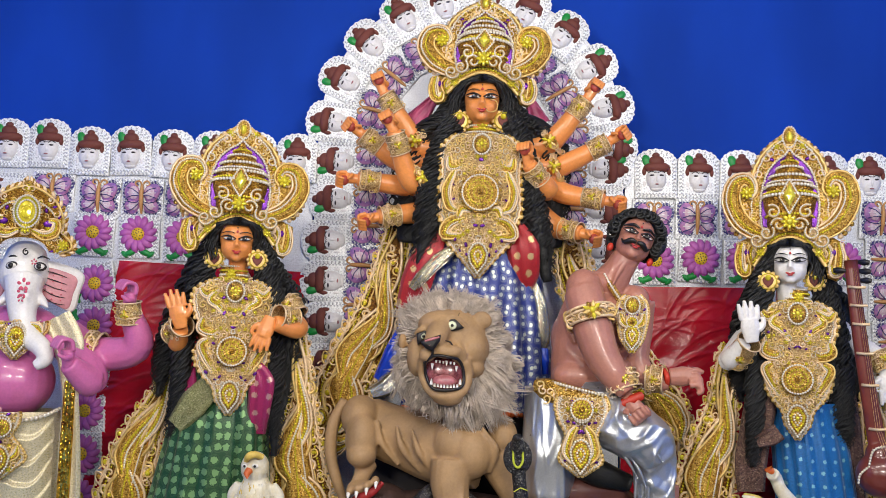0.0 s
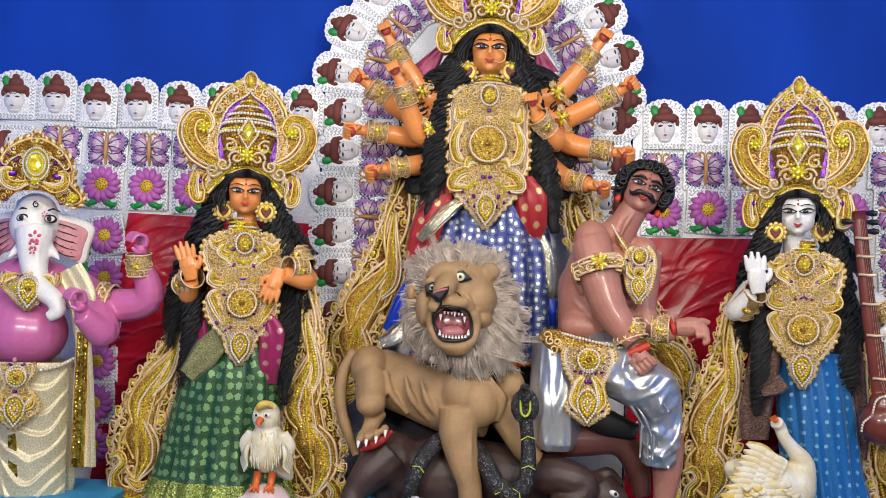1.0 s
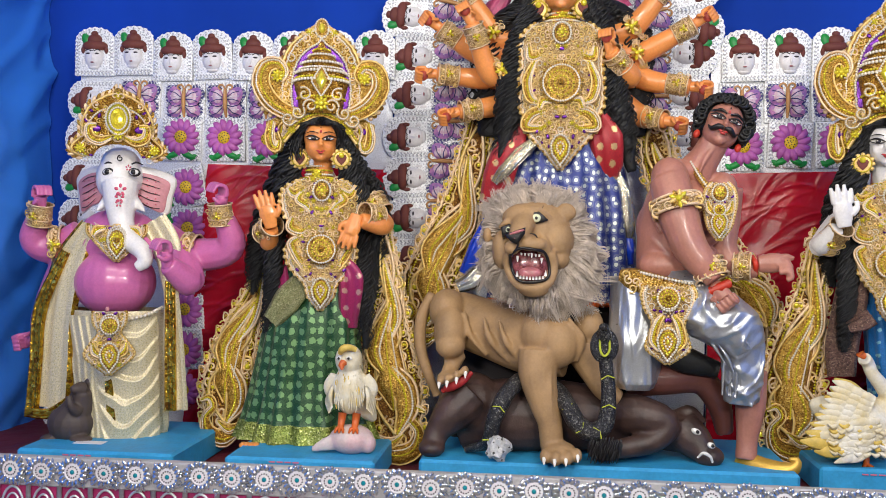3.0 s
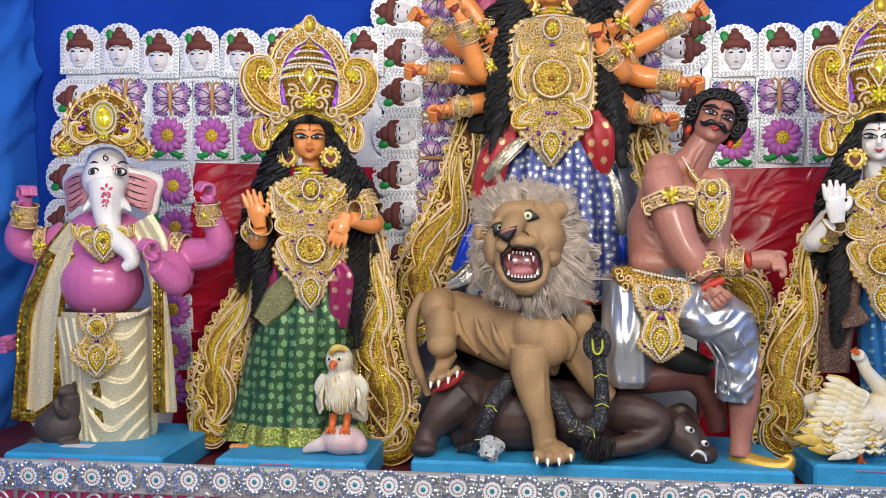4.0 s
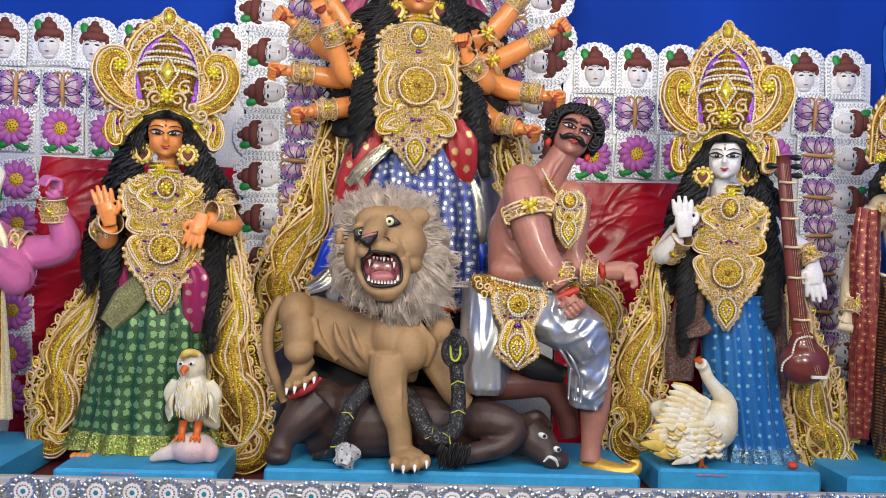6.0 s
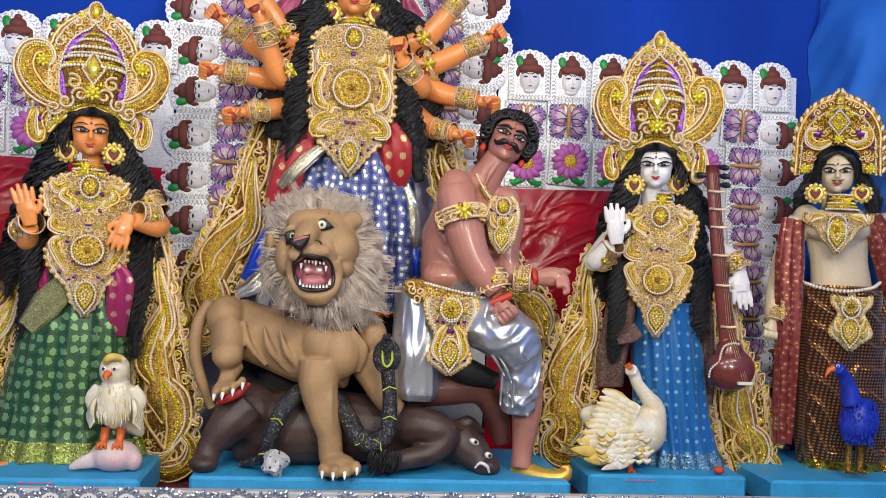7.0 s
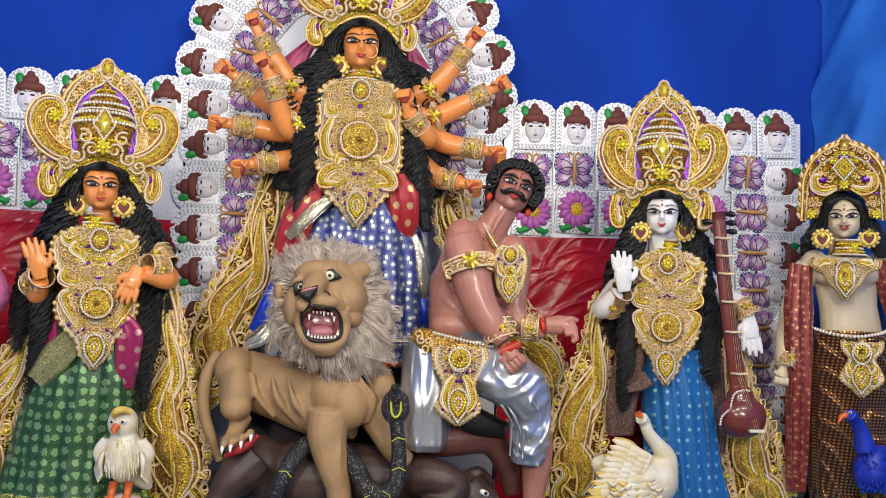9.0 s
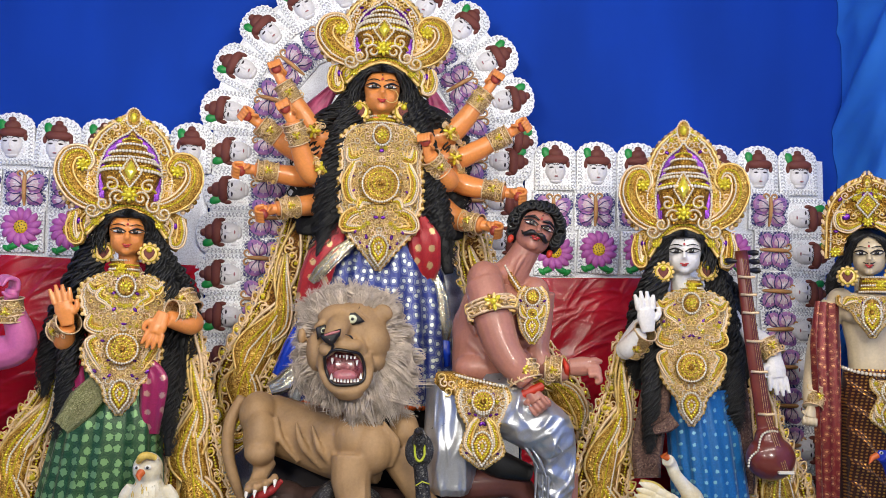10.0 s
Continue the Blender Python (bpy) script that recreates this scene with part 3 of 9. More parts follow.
def flower_plaque():
    p = holder("flower_plaque", (0, 0, 0), "white lace plaque with a magenta relief flower and green leaves", "plaque", "flower plaques")
    plaque_tile(p, 0.222, 0.235, False)
    petal = Shape()
    petal.tube(bend([(0.02, 0, 0), (0.055, -0.012, 0.004), (0.085, -0.008, 0.018), (0.098, 0, 0.032)], 9), [0.011, 0.024, 0.020, 0.003], 0, 7, 0.55)
    me = petal.mesh("petal", [RELIEF_MAGENTA])
    for k in range(13):
        o = new("petal", me)
        o.parent = p
        o.location = (0, -0.014, 0.012)
        o.rotation_euler = (0, math.tau * k / 13, 0)
    s = Shape()
    s.ball((0, -0.018, 0.012), (0.040, 0.024, 0.040), 0, 16, 9)
    rr = random.Random(2)
    for k in range(18):
        a, r = k * 2.4, 0.008 * math.sqrt(k)
        s.ball((r * math.cos(a), -0.041 + r * r * 8, 0.012 + r * math.sin(a)), 0.0035, 1, 5, 4)
    s.make("flower_eye", [RELIEF_YELLOW, RELIEF_INK], p)
    for sx in (-1, 1):
        s = Shape()
        s.ball((sx * 0.04, -0.014, -0.088), (0.040, 0.016, 0.018), 0, 10, 6, (0, sx * 22, 0))
        s.ball((sx * 0.07, -0.012, -0.098), (0.028, 0.014, 0.015), 0, 8, 5, (0, -sx * 35, 0))
        s.make("leaf", RELIEF_GREEN, p)
    return p


rnd = random.Random(11)
PY = 4.972


def spread(make, spots):
    """One plaque and its copies; spots: x, z and degrees turned clockwise."""
    first = make()
    for k, (x, z, turn) in enumerate(spots):
        m = pose(x, PY - 0.001 * (k % 4), z, rnd.uniform(-3, 3), turn + rnd.uniform(-2.5, 2.5), rnd.uniform(-4, 4))
        if k:
            copy_thing(first, m)
        else:
            first.matrix_basis = m


def xz(p, turn=0.0):
    return (p[0], p[2], turn)


faces = [(-2.54 + 0.229 * i, 2.645 + (0.03, 0.035, 0.0, 0.01, 0.0, 0.0, 0, 0.0)[i], 0) for i in range(8)]
faces += [(1.022 + 0.229 * i, 2.63 + 0.004 * i, 0) for i in range(7)]
faces += [xz((-2.560, 4.950, 2.397), -90), xz((-2.574, 4.950, 2.181), -90), xz((-2.602, 4.950, 1.959), -90), xz((-2.609, 4.950, 1.730), -90), xz((-2.630, 4.950, 1.507), -90), xz((-2.645, 4.950, 1.284), -90), xz((-2.659, 4.950, 1.061), -90), xz((-2.674, 4.950, 0.838), -90), xz((-2.688, 4.950, 0.615), -90)]
faces += [xz((-0.719, 4.950, 2.634), -90), xz((-0.726, 4.950, 2.425), -90), xz((-0.751, 4.950, 2.198), -90), xz((-0.745, 4.950, 1.978), -90), xz((-0.727, 4.950, 1.757), -90), xz((-0.721, 4.950, 1.531), -90), xz((-0.710, 4.950, 1.323), -90)]
faces += [xz((0.757, 4.950, 2.641), 90), xz((0.737, 4.950, 2.424), 90), xz((0.748, 4.950, 2.209), 90), xz((0.759, 4.950, 1.996), 90)]
faces += [xz((2.443, 4.950, 2.389), 90), xz((2.463, 4.950, 2.185), 90), xz((2.439, 4.950, 1.974), 90), xz((2.442, 4.950, 1.763), 90), xz((2.445, 4.950, 1.552), 90), xz((2.448, 4.950, 1.337), 90), xz((2.451, 4.950, 1.123), 90), xz((2.454, 4.950, 0.909), 90), xz((2.457, 4.950, 0.695), 90)]
# fan of masks round the halo
for a in (176, 157.5, 139, 121, 103.5, 86, 68, 50, 32, 14, -3):
    r = 0.775
    faces.append((HX + r * math.cos(radians(a)), HZ + r * math.sin(radians(a)), 90 - a))
spread(face_plaque, faces)

flies = [xz((-2.268, 4.950, 2.413)), xz((-2.010, 4.950, 2.390)), xz((-1.771, 4.950, 2.390)), xz((-1.538, 4.950, 2.383))]
flies += [xz((1.009, 4.950, 2.374)), xz((1.243, 4.950, 2.389)), xz((1.480, 4.950, 2.399)), xz((2.225, 4.950, 2.422)), xz((2.252, 4.950, 2.204), 90), xz((2.269, 4.950, 1.978), 90), xz((2.288, 4.950, 1.771), 90), xz((2.304, 4.950, 1.565), 90), xz((2.314, 4.950, 1.357), 90), xz((2.324, 4.950, 1.144), 90), xz((2.334, 4.950, 0.931), 90)]
flies += [xz((-0.519, 4.950, 2.713), -85), xz((-0.520, 4.950, 2.485), -90), xz((-0.522, 4.950, 2.284), -90), xz((-0.539, 4.950, 2.068), -90), xz((-0.544, 4.950, 1.855), -90), xz((-0.540, 4.950, 1.644), -90), xz((0.549, 4.950, 2.634), 90), xz((0.555, 4.950, 2.417), 90), xz((0.554, 4.950, 2.202), 90)]
for a in (166, 143, 120, 97, 75, 52, 29, 8):
    r = 0.545
    flies.append((HX + r * math.cos(radians(a)), HZ - 0.01 + r * math.sin(radians(a)), 90 - a))
spread(butterfly_plaque, flies)

blooms = [xz((-2.028, 4.950, 2.183)), xz((-1.776, 4.950, 2.180)), xz((-1.529, 4.950, 2.172)), xz((-2.002, 4.950, 1.913), 80), xz((-1.993, 4.950, 1.687), 85), xz((-1.994, 4.950, 1.461), 85), xz((-2.001, 4.950, 1.234), 85), xz((-2.002, 4.950, 1.008), 85), xz((-2.010, 4.950, 0.781), 85)]
blooms += [xz((1.023, 4.950, 2.143)), xz((1.263, 4.950, 2.164)), xz((1.503, 4.950, 2.166)), xz((2.016, 4.950, 2.180))]
spread(flower_plaque, blooms)



# ---- gold work ----
def facing(p):
    """The turn round the upright axis that faces the middle of the hall."""
    return -math.atan2(p[0], p[1])


ORN = [GOLD, GOLD_CORD, GOLD_ROSE, GEM, PEARL, PURPLE_FOIL, GOLD_DEEP, GOLD_PALE]


def blossom(s, c, r, petals=8):
    """A small gold flower with a yellow stone."""
    for k in range(petals):
        a = math.tau * k / petals
        s.ball((c[0] + r * 0.62 * math.cos(a), c[1], c[2] + r * 0.62 * math.sin(a)), (r * 0.4, r * 0.22, r * 0.24), 3, 7, 4, (0, -math.degrees(a), 0))
    s.ball((c[0], c[1] - r * 0.15, c[2]), (r * 0.4, r * 0.32, r * 0.4), 3, 9, 6)


def pearls(s, path, r, mat=4, gap=1.9):
    """Beads in a row along a path."""
    p = np.asarray(path, float)
    d = np.concatenate([[0], np.cumsum(np.linalg.norm(np.diff(p, axis=0), axis=1))])
    for u in np.arange(0, d[-1], r * gap):
        s.ball([np.interp(u, d, p[:, i]) for i in range(3)], r, mat, 6, 4)


def filigree(s, inside, box, depth, n, seed, size, mirror=True):
    """Scrolls of cord, stones and pearls strewn over a plate; inside(x, z) bounds it, depth(x, z) lifts it."""
    r = random.Random(seed)
    x0, x1, z0, z1 = box
    done, tries = [], 0
    while len(done) < n and tries < n * 30:
        tries += 1
        x, z = r.uniform(0 if mirror else x0, x1), r.uniform(z0, z1)
        if not inside(x, z) or any((x - a) ** 2 + (z - b) ** 2 < (size * 0.8) ** 2 for a, b in done):
            continue
        done.append((x, z))
        kind, a0, tn, q = r.random(), r.uniform(0, 360), r.choice((-1, 1)) * r.uniform(0.8, 1.4), r.uniform(0.65, 1.15) * size
        mat = r.choice((1, 1, 2))
        for sg in ((1, -1) if mirror else (1,)):
            y = -depth(x * sg, z)
            c = (x * sg, y - size * 0.12, z)
            if kind < 0.66:
                s.tube(spiral(c, q * 0.75, q * 0.16, a0 if sg > 0 else 180 - a0, tn * sg, 15), q * 0.13, mat, 5)
                s.ball((c[0], c[1], c[2]), q * 0.17, 4 if kind < 0.2 else 3, 6, 4)
            elif kind < 0.8:
                blossom(s, c, q * 0.6, 6)
            elif kind < 0.9:
                s.ball(c, (q * 0.5, q * 0.12, q * 0.3), 5, 8, 5, (0, a0 * sg, 0))
            else:
                pearls(s, spiral(c, q * 0.6, q * 0.5, a0 if sg > 0 else 180 - a0, 0.8 * sg, 12), q * 0.13)


def paisley(s, path, widths, y, edge, mat=6):
    """A comma-shaped pad along a path, edged with cord and a row of pearls."""
    p = bend([(a, y, b) for a, b in path], 22)
    s.tube(p, widths, mat, 8, 0.45)
    w = np.interp(np.linspace(0, 1, len(p)), np.linspace(0, 1, len(widths)), widths)
    t = np.gradient(p, axis=0)
    nrm = np.column_stack([-t[:, 2], np.zeros(len(p)), t[:, 0]])
    nrm /= np.linalg.norm(nrm, axis=1)[:, None] + 1e-9
    for sg in (-1, 1):
        s.tube(p + sg * nrm * w[:, None] * 1.02 - [0, edge * 0.6, 0], edge, 2 if sg > 0 else 1, 5)
    pearls(s, p - np.column_stack([np.zeros(len(p)), w * 0.45, np.zeros(len(p))]), edge * 1.1, 3)
    pearls(s, p + nrm * w[:, None] * 0.55 - np.column_stack([np.zeros(len(p)), w * 0.38, np.zeros(len(p))]), edge * 0.9, 4)


def crown(O, k, label, spread=1.0, tall=1.0, seed=1):
    """A tiered crown with an arched back, side volutes and a jewelled front. O: middle of the hairline; k: metres a unit."""
    c = holder("crown", O, label, "crown", "gold crowns")
    u = lambda x, z, d=0: (x * k * spread, -d * k, z * k * tall)
    arch = [(76, 18), (82, 60), (76, 105), (60, 140), (36, 162), (13, 175), (0, 188)]
    path = bend([(x, 0, z) for x, z in arch], 26)
    half = [(p[0] * (1 + 0.03 * (i % 2)), p[2]) for i, p in enumerate(path)]
    pts = [(x * k * spread, z * k * tall) for x, z in half] + [(-x * k * spread, z * k * tall) for x, z in reversed(half[:-1])]
    s = Shape()
    s.plate(pts, 0, 8 * k, 0, 4 * k)
    inside = lambda x, z: abs(x) < np.interp(z / (k * tall), [18, 60, 105, 140, 162, 188], [76, 80, 74, 57, 33, 2]) * k * spread * 0.93 and not (abs(x) < 44 * k * spread and z < 118 * k * tall)
    filigree(s, inside, (0, 90 * k * spread, 20 * k, 178 * k * tall), lambda x, z: 11 * k, 60, seed, 11 * k)
    edge = [u(x * 1.0, z, 9) for x, z in half]
    for sg in (1, -1):
        e = [(sg * x, y, z) for x, y, z in edge]
        s.tube(e, 3 * k, 1, 5)
        pearls(s, [(x * 0.9, y - 3 * k, z * 0.98) for x, y, z in e], 2.2 * k)
        for i in range(1, 25):
            q = edge[i]
            s.ball((sg * q[0] * 1.04, q[1] + 4 * k, q[2] * 1.015), (4.5 * k, 2.5 * k, 4.5 * k), 2 if i % 2 else 0, 6, 4)
    s.make("back_plate", ORN, c)
    s = Shape()
    inner = [(0.69 * x, 29 + 0.74 * (z - 18)) for x, z in half]
    s.plate([(x * k * spread, z * k * tall) for x, z in inner] + [(-x * k * spread, z * k * tall) for x, z in reversed(inner[:-1])], -11 * k, 5 * k, 5, 3 * k)
    for sg in (1, -1):
        pearls(s, [u(sg * x, z, 18) for x, z in inner], 2.4 * k, 4)
    s.make("purple_foil", ORN, c)
    # the dome in tiers
    s = Shape()
    prof = [(20, 44), (34, 46), (46, 47), (62, 53), (76, 56), (80, 50), (88, 48), (92, 50), (98, 45), (104, 38), (108, 40), (114, 34), (122, 26), (130, 18), (140, 9), (150, 3)]
    th = np.linspace(0, math.tau, 26, endpoint=False)
    prof = [(z, r * 0.95) for z, r in prof]
    s.grid([[(r * k * spread * math.cos(a), -16 * k - r * 0.6 * k * math.sin(a), z * k * tall) for a in th] for z, r in prof], True, 6)
    for z, r, b, m in ((46, 49, 2.6, 3), (76, 58, 3.2, 4), (81, 54, 2.6, 3), (92, 52, 3.2, 4), (98, 47, 2.2, 4), (108, 42, 3.0, 4), (122, 28, 2.6, 4), (132, 18, 2.4, 3)):
        pearls(s, [(0.95 * r * k * spread * math.cos(a), -16 * k - 0.57 * r * k * math.sin(a), z * k * tall + 3.5 * k * math.sin(a)) for a in np.linspace(0.0, math.pi, 40)], b * k, m)
    s.make("dome", ORN, c)
    # volutes and drops at the sides
    for sg in (-1, 1):
        s = Shape()
        big = [(26, 20), (62, 22), (96, 40), (116, 72), (108, 102), (84, 108), (72, 92), (80, 78)]
        paisley(s, [(sg * x * k * spread, z * k * tall) for x, z in big], [6 * k, 12 * k, 15 * k, 15 * k, 13 * k, 10 * k, 7 * k, 4 * k], -14 * k, 2.2 * k, 0)
        blossom(s, u(sg * 84, 86, 20), 12 * k, 8)
        s.plate([(sg * x * k * spread, z * k * tall) for x, z in [(30, 14), (70, 12), (104, 34), (122, 72), (112, 108), (84, 116), (58, 100), (40, 60)]], -2 * k, 8 * k, 0, 3 * k)
        r = random.Random(seed + 5)
        for j in range(16):
            x, z = r.uniform(38, 104), r.uniform(24, 96)
            q = r.uniform(7, 11) * k
            s.tube(spiral(u(sg * x, z, 13), q, q * 0.2, r.uniform(0, 360), sg * 1.1, 14), q * 0.15, r.choice((1, 2)), 5)
        for j in range(18):
            a = -1.2 + 3.4 * j / 17
            s.ball(u(sg * (82 + 44 * math.cos(a)), 66 + 52 * math.sin(a), 6), (5 * k, 3 * k, 5 * k), (2, 0)[j % 2], 6, 4)
        s.make("volute", ORN, c)
        s = Shape()
        drop = [(58, 14), (84, 16), (106, 6), (108, -18), (102, -40), (90, -52), (74, -46), (68, -28), (62, -6)]
        s.plate([(sg * x * k * spread, z * k * tall) for x, z in drop], 4 * k, 9 * k, 0, 3 * k)
        paisley(s, [(sg * x * k * spread, z * k * tall) for x, z in [(94, 6), (98, -16), (94, -36), (84, -40), (80, -28)]], [5 * k, 8 * k, 8 * k, 6 * k, 3 * k], -9 * k, 1.9 * k, 0)
        paisley(s, [(sg * x * k * spread, z * k * tall) for x, z in [(66, 8), (76, -8), (72, -30)]], [4 * k, 6 * k, 3 * k], -10 * k, 1.8 * k, 6)
        s.ball(u(sg * 84, -8, 10), (6 * k, 3 * k, 6 * k), 5, 8, 5)
        rd = random.Random(seed + 8)
        for j in range(9):
            q = rd.uniform(5, 8) * k
            s.tube(spiral(u(sg * rd.uniform(68, 102), rd.uniform(-40, 10), 7), q, q * 0.2, rd.uniform(0, 360), sg * 1.1, 12), q * 0.16, rd.choice((1, 2)), 5)
        s.make("side_drop", ORN, c)
    # rim over the hair
    s = Shape()
    rim = bend([u(x, z, 26 - abs(x) * 0.15) for x, z in [(-70, -26), (-52, -6), (-26, 12), (0, 18), (26, 12), (52, -6), (70, -26)]], 40)
    s.tube(rim, 6.5 * k, 0, 8)
    band = [rim * [1 - 0.1 * q, 1, 1] + [0, 10 * k * q, 36 * k * tall * q] for q in (0.0, 0.35, 0.7, 1.0)]
    s.grid(band, False, 6)
    rb = random.Random(seed + 2)
    for j in range(34):
        q = rb.uniform(0.12, 0.85)
        i = rb.randrange(1, 20)
        e = rb.uniform(8, 13) * k
        for m2 in (i, 39 - i):
            p = rim[m2] * [1 - 0.1 * q, 1, 1] + [0, 10 * k * q - 4 * k, 36 * k * tall * q]
            s.tube(spiral(tuple(p), e, e * 0.2, j * 50 if m2 == i else 180 - j * 50, 1.2 if m2 == i else -1.2, 14), e * 0.15, 1 + j % 2, 5)
            if j % 4 == 0:
                s.ball(tuple(p), e * 0.4, 3, 7, 5)
    s.tube(rim + [0, -4 * k, -5 * k], 3 * k, 1, 6)
    pearls(s, rim + [0, -7 * k, 2 * k], 2.6 * k, 3)
    pearls(s, rim + [0, -3 * k, 7 * k], 2.2 * k, 4)
    for sg in (-1, 1):
        blossom(s, u(sg * 56, -10, 30), 8 * k)
        for x, z, a in ((20, 32, 0), (44, 20, 140), (32, 52, 60), (62, 8, 200)):
            p = spiral(u(sg * x, z, 40), 13 * k, 3 * k, a if sg > 0 else 180 - a, sg * 1.2, 18)
            s.tube(p, 2.6 * k, 1, 6)
            pearls(s, p + [0, -2.5 * k, 0], 1.7 * k)
    s.make("rim", ORN, c)
    s = Shape()
    s.plate([(x * k, z * k * tall) for x, z in [(0, 46), (20, 74), (0, 104), (-20, 74)]], -42 * k, 5 * k, 0, 5 * k)
    s.plate([(x * k, z * k * tall) for x, z in [(0, 58), (10, 75), (0, 94), (-10, 75)]], -50 * k, 4 * k, 3, 4 * k)
    pearls(s, [u(x, z, 48) for x, z in [(0, 48), (19, 74), (0, 102), (-19, 74), (0, 48)]], 2.2 * k)
    blossom(s, u(0, 36, 48), 14 * k)
    for j in range(12):
        a = math.tau * j / 12
        s.tube([u(0, 74, 44), u(30 * math.cos(a), 74 + 30 * math.sin(a), 40)], [3 * k, 1.2 * k], 1, 5)
    s.make("front_jewel", ORN, c)
    s = Shape()
    s.ball(u(0, 176, 10), (12 * k, 7 * k, 17 * k), 0, 12, 8)
    s.ball(u(0, 174, 15), (6 * k, 5 * k, 9 * k), 3, 10, 6)
    pearls(s, [u(13 * math.cos(a), 174 + 17 * math.sin(a), 12) for a in np.linspace(0, math.tau, 20)], 2.2 * k)
    s.make("finial", ORN, c)
    c.rotation_euler[2] = facing(O)
    return c


def tiara(O, k, label, seed=1, diamond=True, flare=False):
    """A broad leaf-edged crown with an open arch over a jewelled middle."""
    c = holder("crown", O, label, "crown", "gold crowns")
    u = lambda x, z, d=0: (x * k, -d * k, z * k)
    arch = bend([(78, 0, -36), (76, 0, 10), (74, 0, 50), (58, 0, 86), (32, 0, 108), (10, 0, 118), (0, 0, 128)], 26)
    if flare:
        arch = bend([(62, 0, -10), (84, 0, 0), (84, 0, 14), (68, 0, 32), (66, 0, 62), (52, 0, 92), (28, 0, 110), (10, 0, 118), (0, 0, 128)], 26)
    s = Shape()
    half = [(p[0], p[2]) for p in arch]
    low = [(46, -8), (36, 6), (20, 14), (0, 17)] if flare else [(46, -30), (40, 0), (22, 18), (0, 24)]
    lower = [(p[0], p[2]) for p in bend([(x, 0, z) for x, z in low], 10)]
    out = [(x * k, z * k) for x, z in half] + [(-x * k, z * k) for x, z in half[::-1][1:]] + [(-x * k, z * k) for x, z in lower] + [(x * k, z * k) for x, z in lower[::-1][1:]]
    front = [(x, -8 * k, z) for x, z in out]
    rear = [(x, 0, z) for x, z in out]
    s.grid([rear, front], True, 0)
    L = bend([(x, 0, z) for x, z in low], len(half))
    for sg in (1, -1):
        s.grid([[(sg * p[0] * k, -8 * k, p[2] * k) for p in arch], [(sg * 0.5 * (p[0] + q[0]) * k, -14 * k, 0.5 * (p[2] + q[2]) * k) for p, q in zip(arch, L)], [(sg * q[0] * k, -18 * k, q[2] * k) for q in L]], False, 6)
        pearls(s, [(sg * (0.75 * p[0] + 0.25 * q[0]) * k, -14 * k, (0.75 * p[2] + 0.25 * q[2]) * k) for p, q in zip(arch, L)], 2.2 * k)
        s.tube([(sg * p[0] * k, -9 * k, p[2] * k) for p in arch], 2.6 * k, 1, 6)
        for i in range(1, 26):
            p, q = arch[i], (arch[i] - arch[i - 1])
            a = math.degrees(math.atan2(q[2], q[0])) - 90
            nrm = np.array([q[2], 0, -q[0]]) / (np.linalg.norm(q) + 1e-9)
            e = p + nrm * 6
            s.ball((sg * e[0] * k, -5 * k, e[2] * k), (8 * k, 2 * k, 3.6 * k), 2 if i % 2 else 0, 7, 4, (0, -sg * (a + 62), 0))
    filigree(s, lambda x, z: (x / k / 70) ** 2 + ((z / k - 20) / 92) ** 2 < 1 and z / k > np.interp(abs(x) / k, [0, 22, 40, 46], [28, 24, 6, -26]), (0, 74 * k, -30 * k, 112 * k), lambda x, z: 17 * k, 44, seed, 10 * k)
    s.make("back_plate", ORN, c)
    s = Shape()
    if diamond:
        s.plate([(x * k, z * k) for x, z in [(0, 40), (22, 66), (0, 96), (-22, 66)]], -18 * k, 6 * k, 0, 6 * k)
        for q in (0.9, 0.6, 0.3):
            pearls(s, [u(22 * q * x, 67 + 28 * q * z, 30) for x, z in [(0, -1), (1, 0), (0, 1), (-1, 0), (0, -1)]], 2.4 * k, 3 if q < 0.8 else 4)
    else:
        s.plate([(a * k, b * k) for a, b in ring(0, 66, 22, 30, 22)], -18 * k, 6 * k, 3, 8 * k)
        for q in (0.4, 0.75, 1.05):
            pearls(s, [u(22 * q * math.cos(a), 66 + 30 * q * math.sin(a), 31) for a in np.linspace(0, math.tau, 30)], 2.3 * k, 4 if q > 0.5 else 3)
    blossom(s, u(0, 34, 28), 11 * k)
    s.make("front_jewel", ORN, c)
    for sg in (-1, 1):
        s = Shape()
        paisley(s, [(sg * x * k, z * k) for x, z in [(14, 30), (34, 22), (52, 30), (54, 50), (40, 52)]], [4 * k, 8 * k, 8 * k, 6 * k, 3 * k], -20 * k, 2 * k, 0)
        s.ball(u(sg * 40, 46, 20), (9 * k, 3 * k, 7 * k), 5, 10, 6)
        s.make("side_scroll", ORN, c)
        s = Shape()
        blossom(s, u(sg * (70 if flare else 60), 6 if flare else -24, 20), 11 * k)
        s.make("side_flower", ORN, c)
    s = Shape()
    s.ball(u(0, 116, 10), (10 * k, 6 * k, 14 * k), 0, 10, 7)
    s.ball(u(0, 114, 15), (5 * k, 4 * k, 7 * k), 3, 8, 6)
    s.make("finial", ORN, c)
    c.rotation_euler[2] = facing(O)
    return c


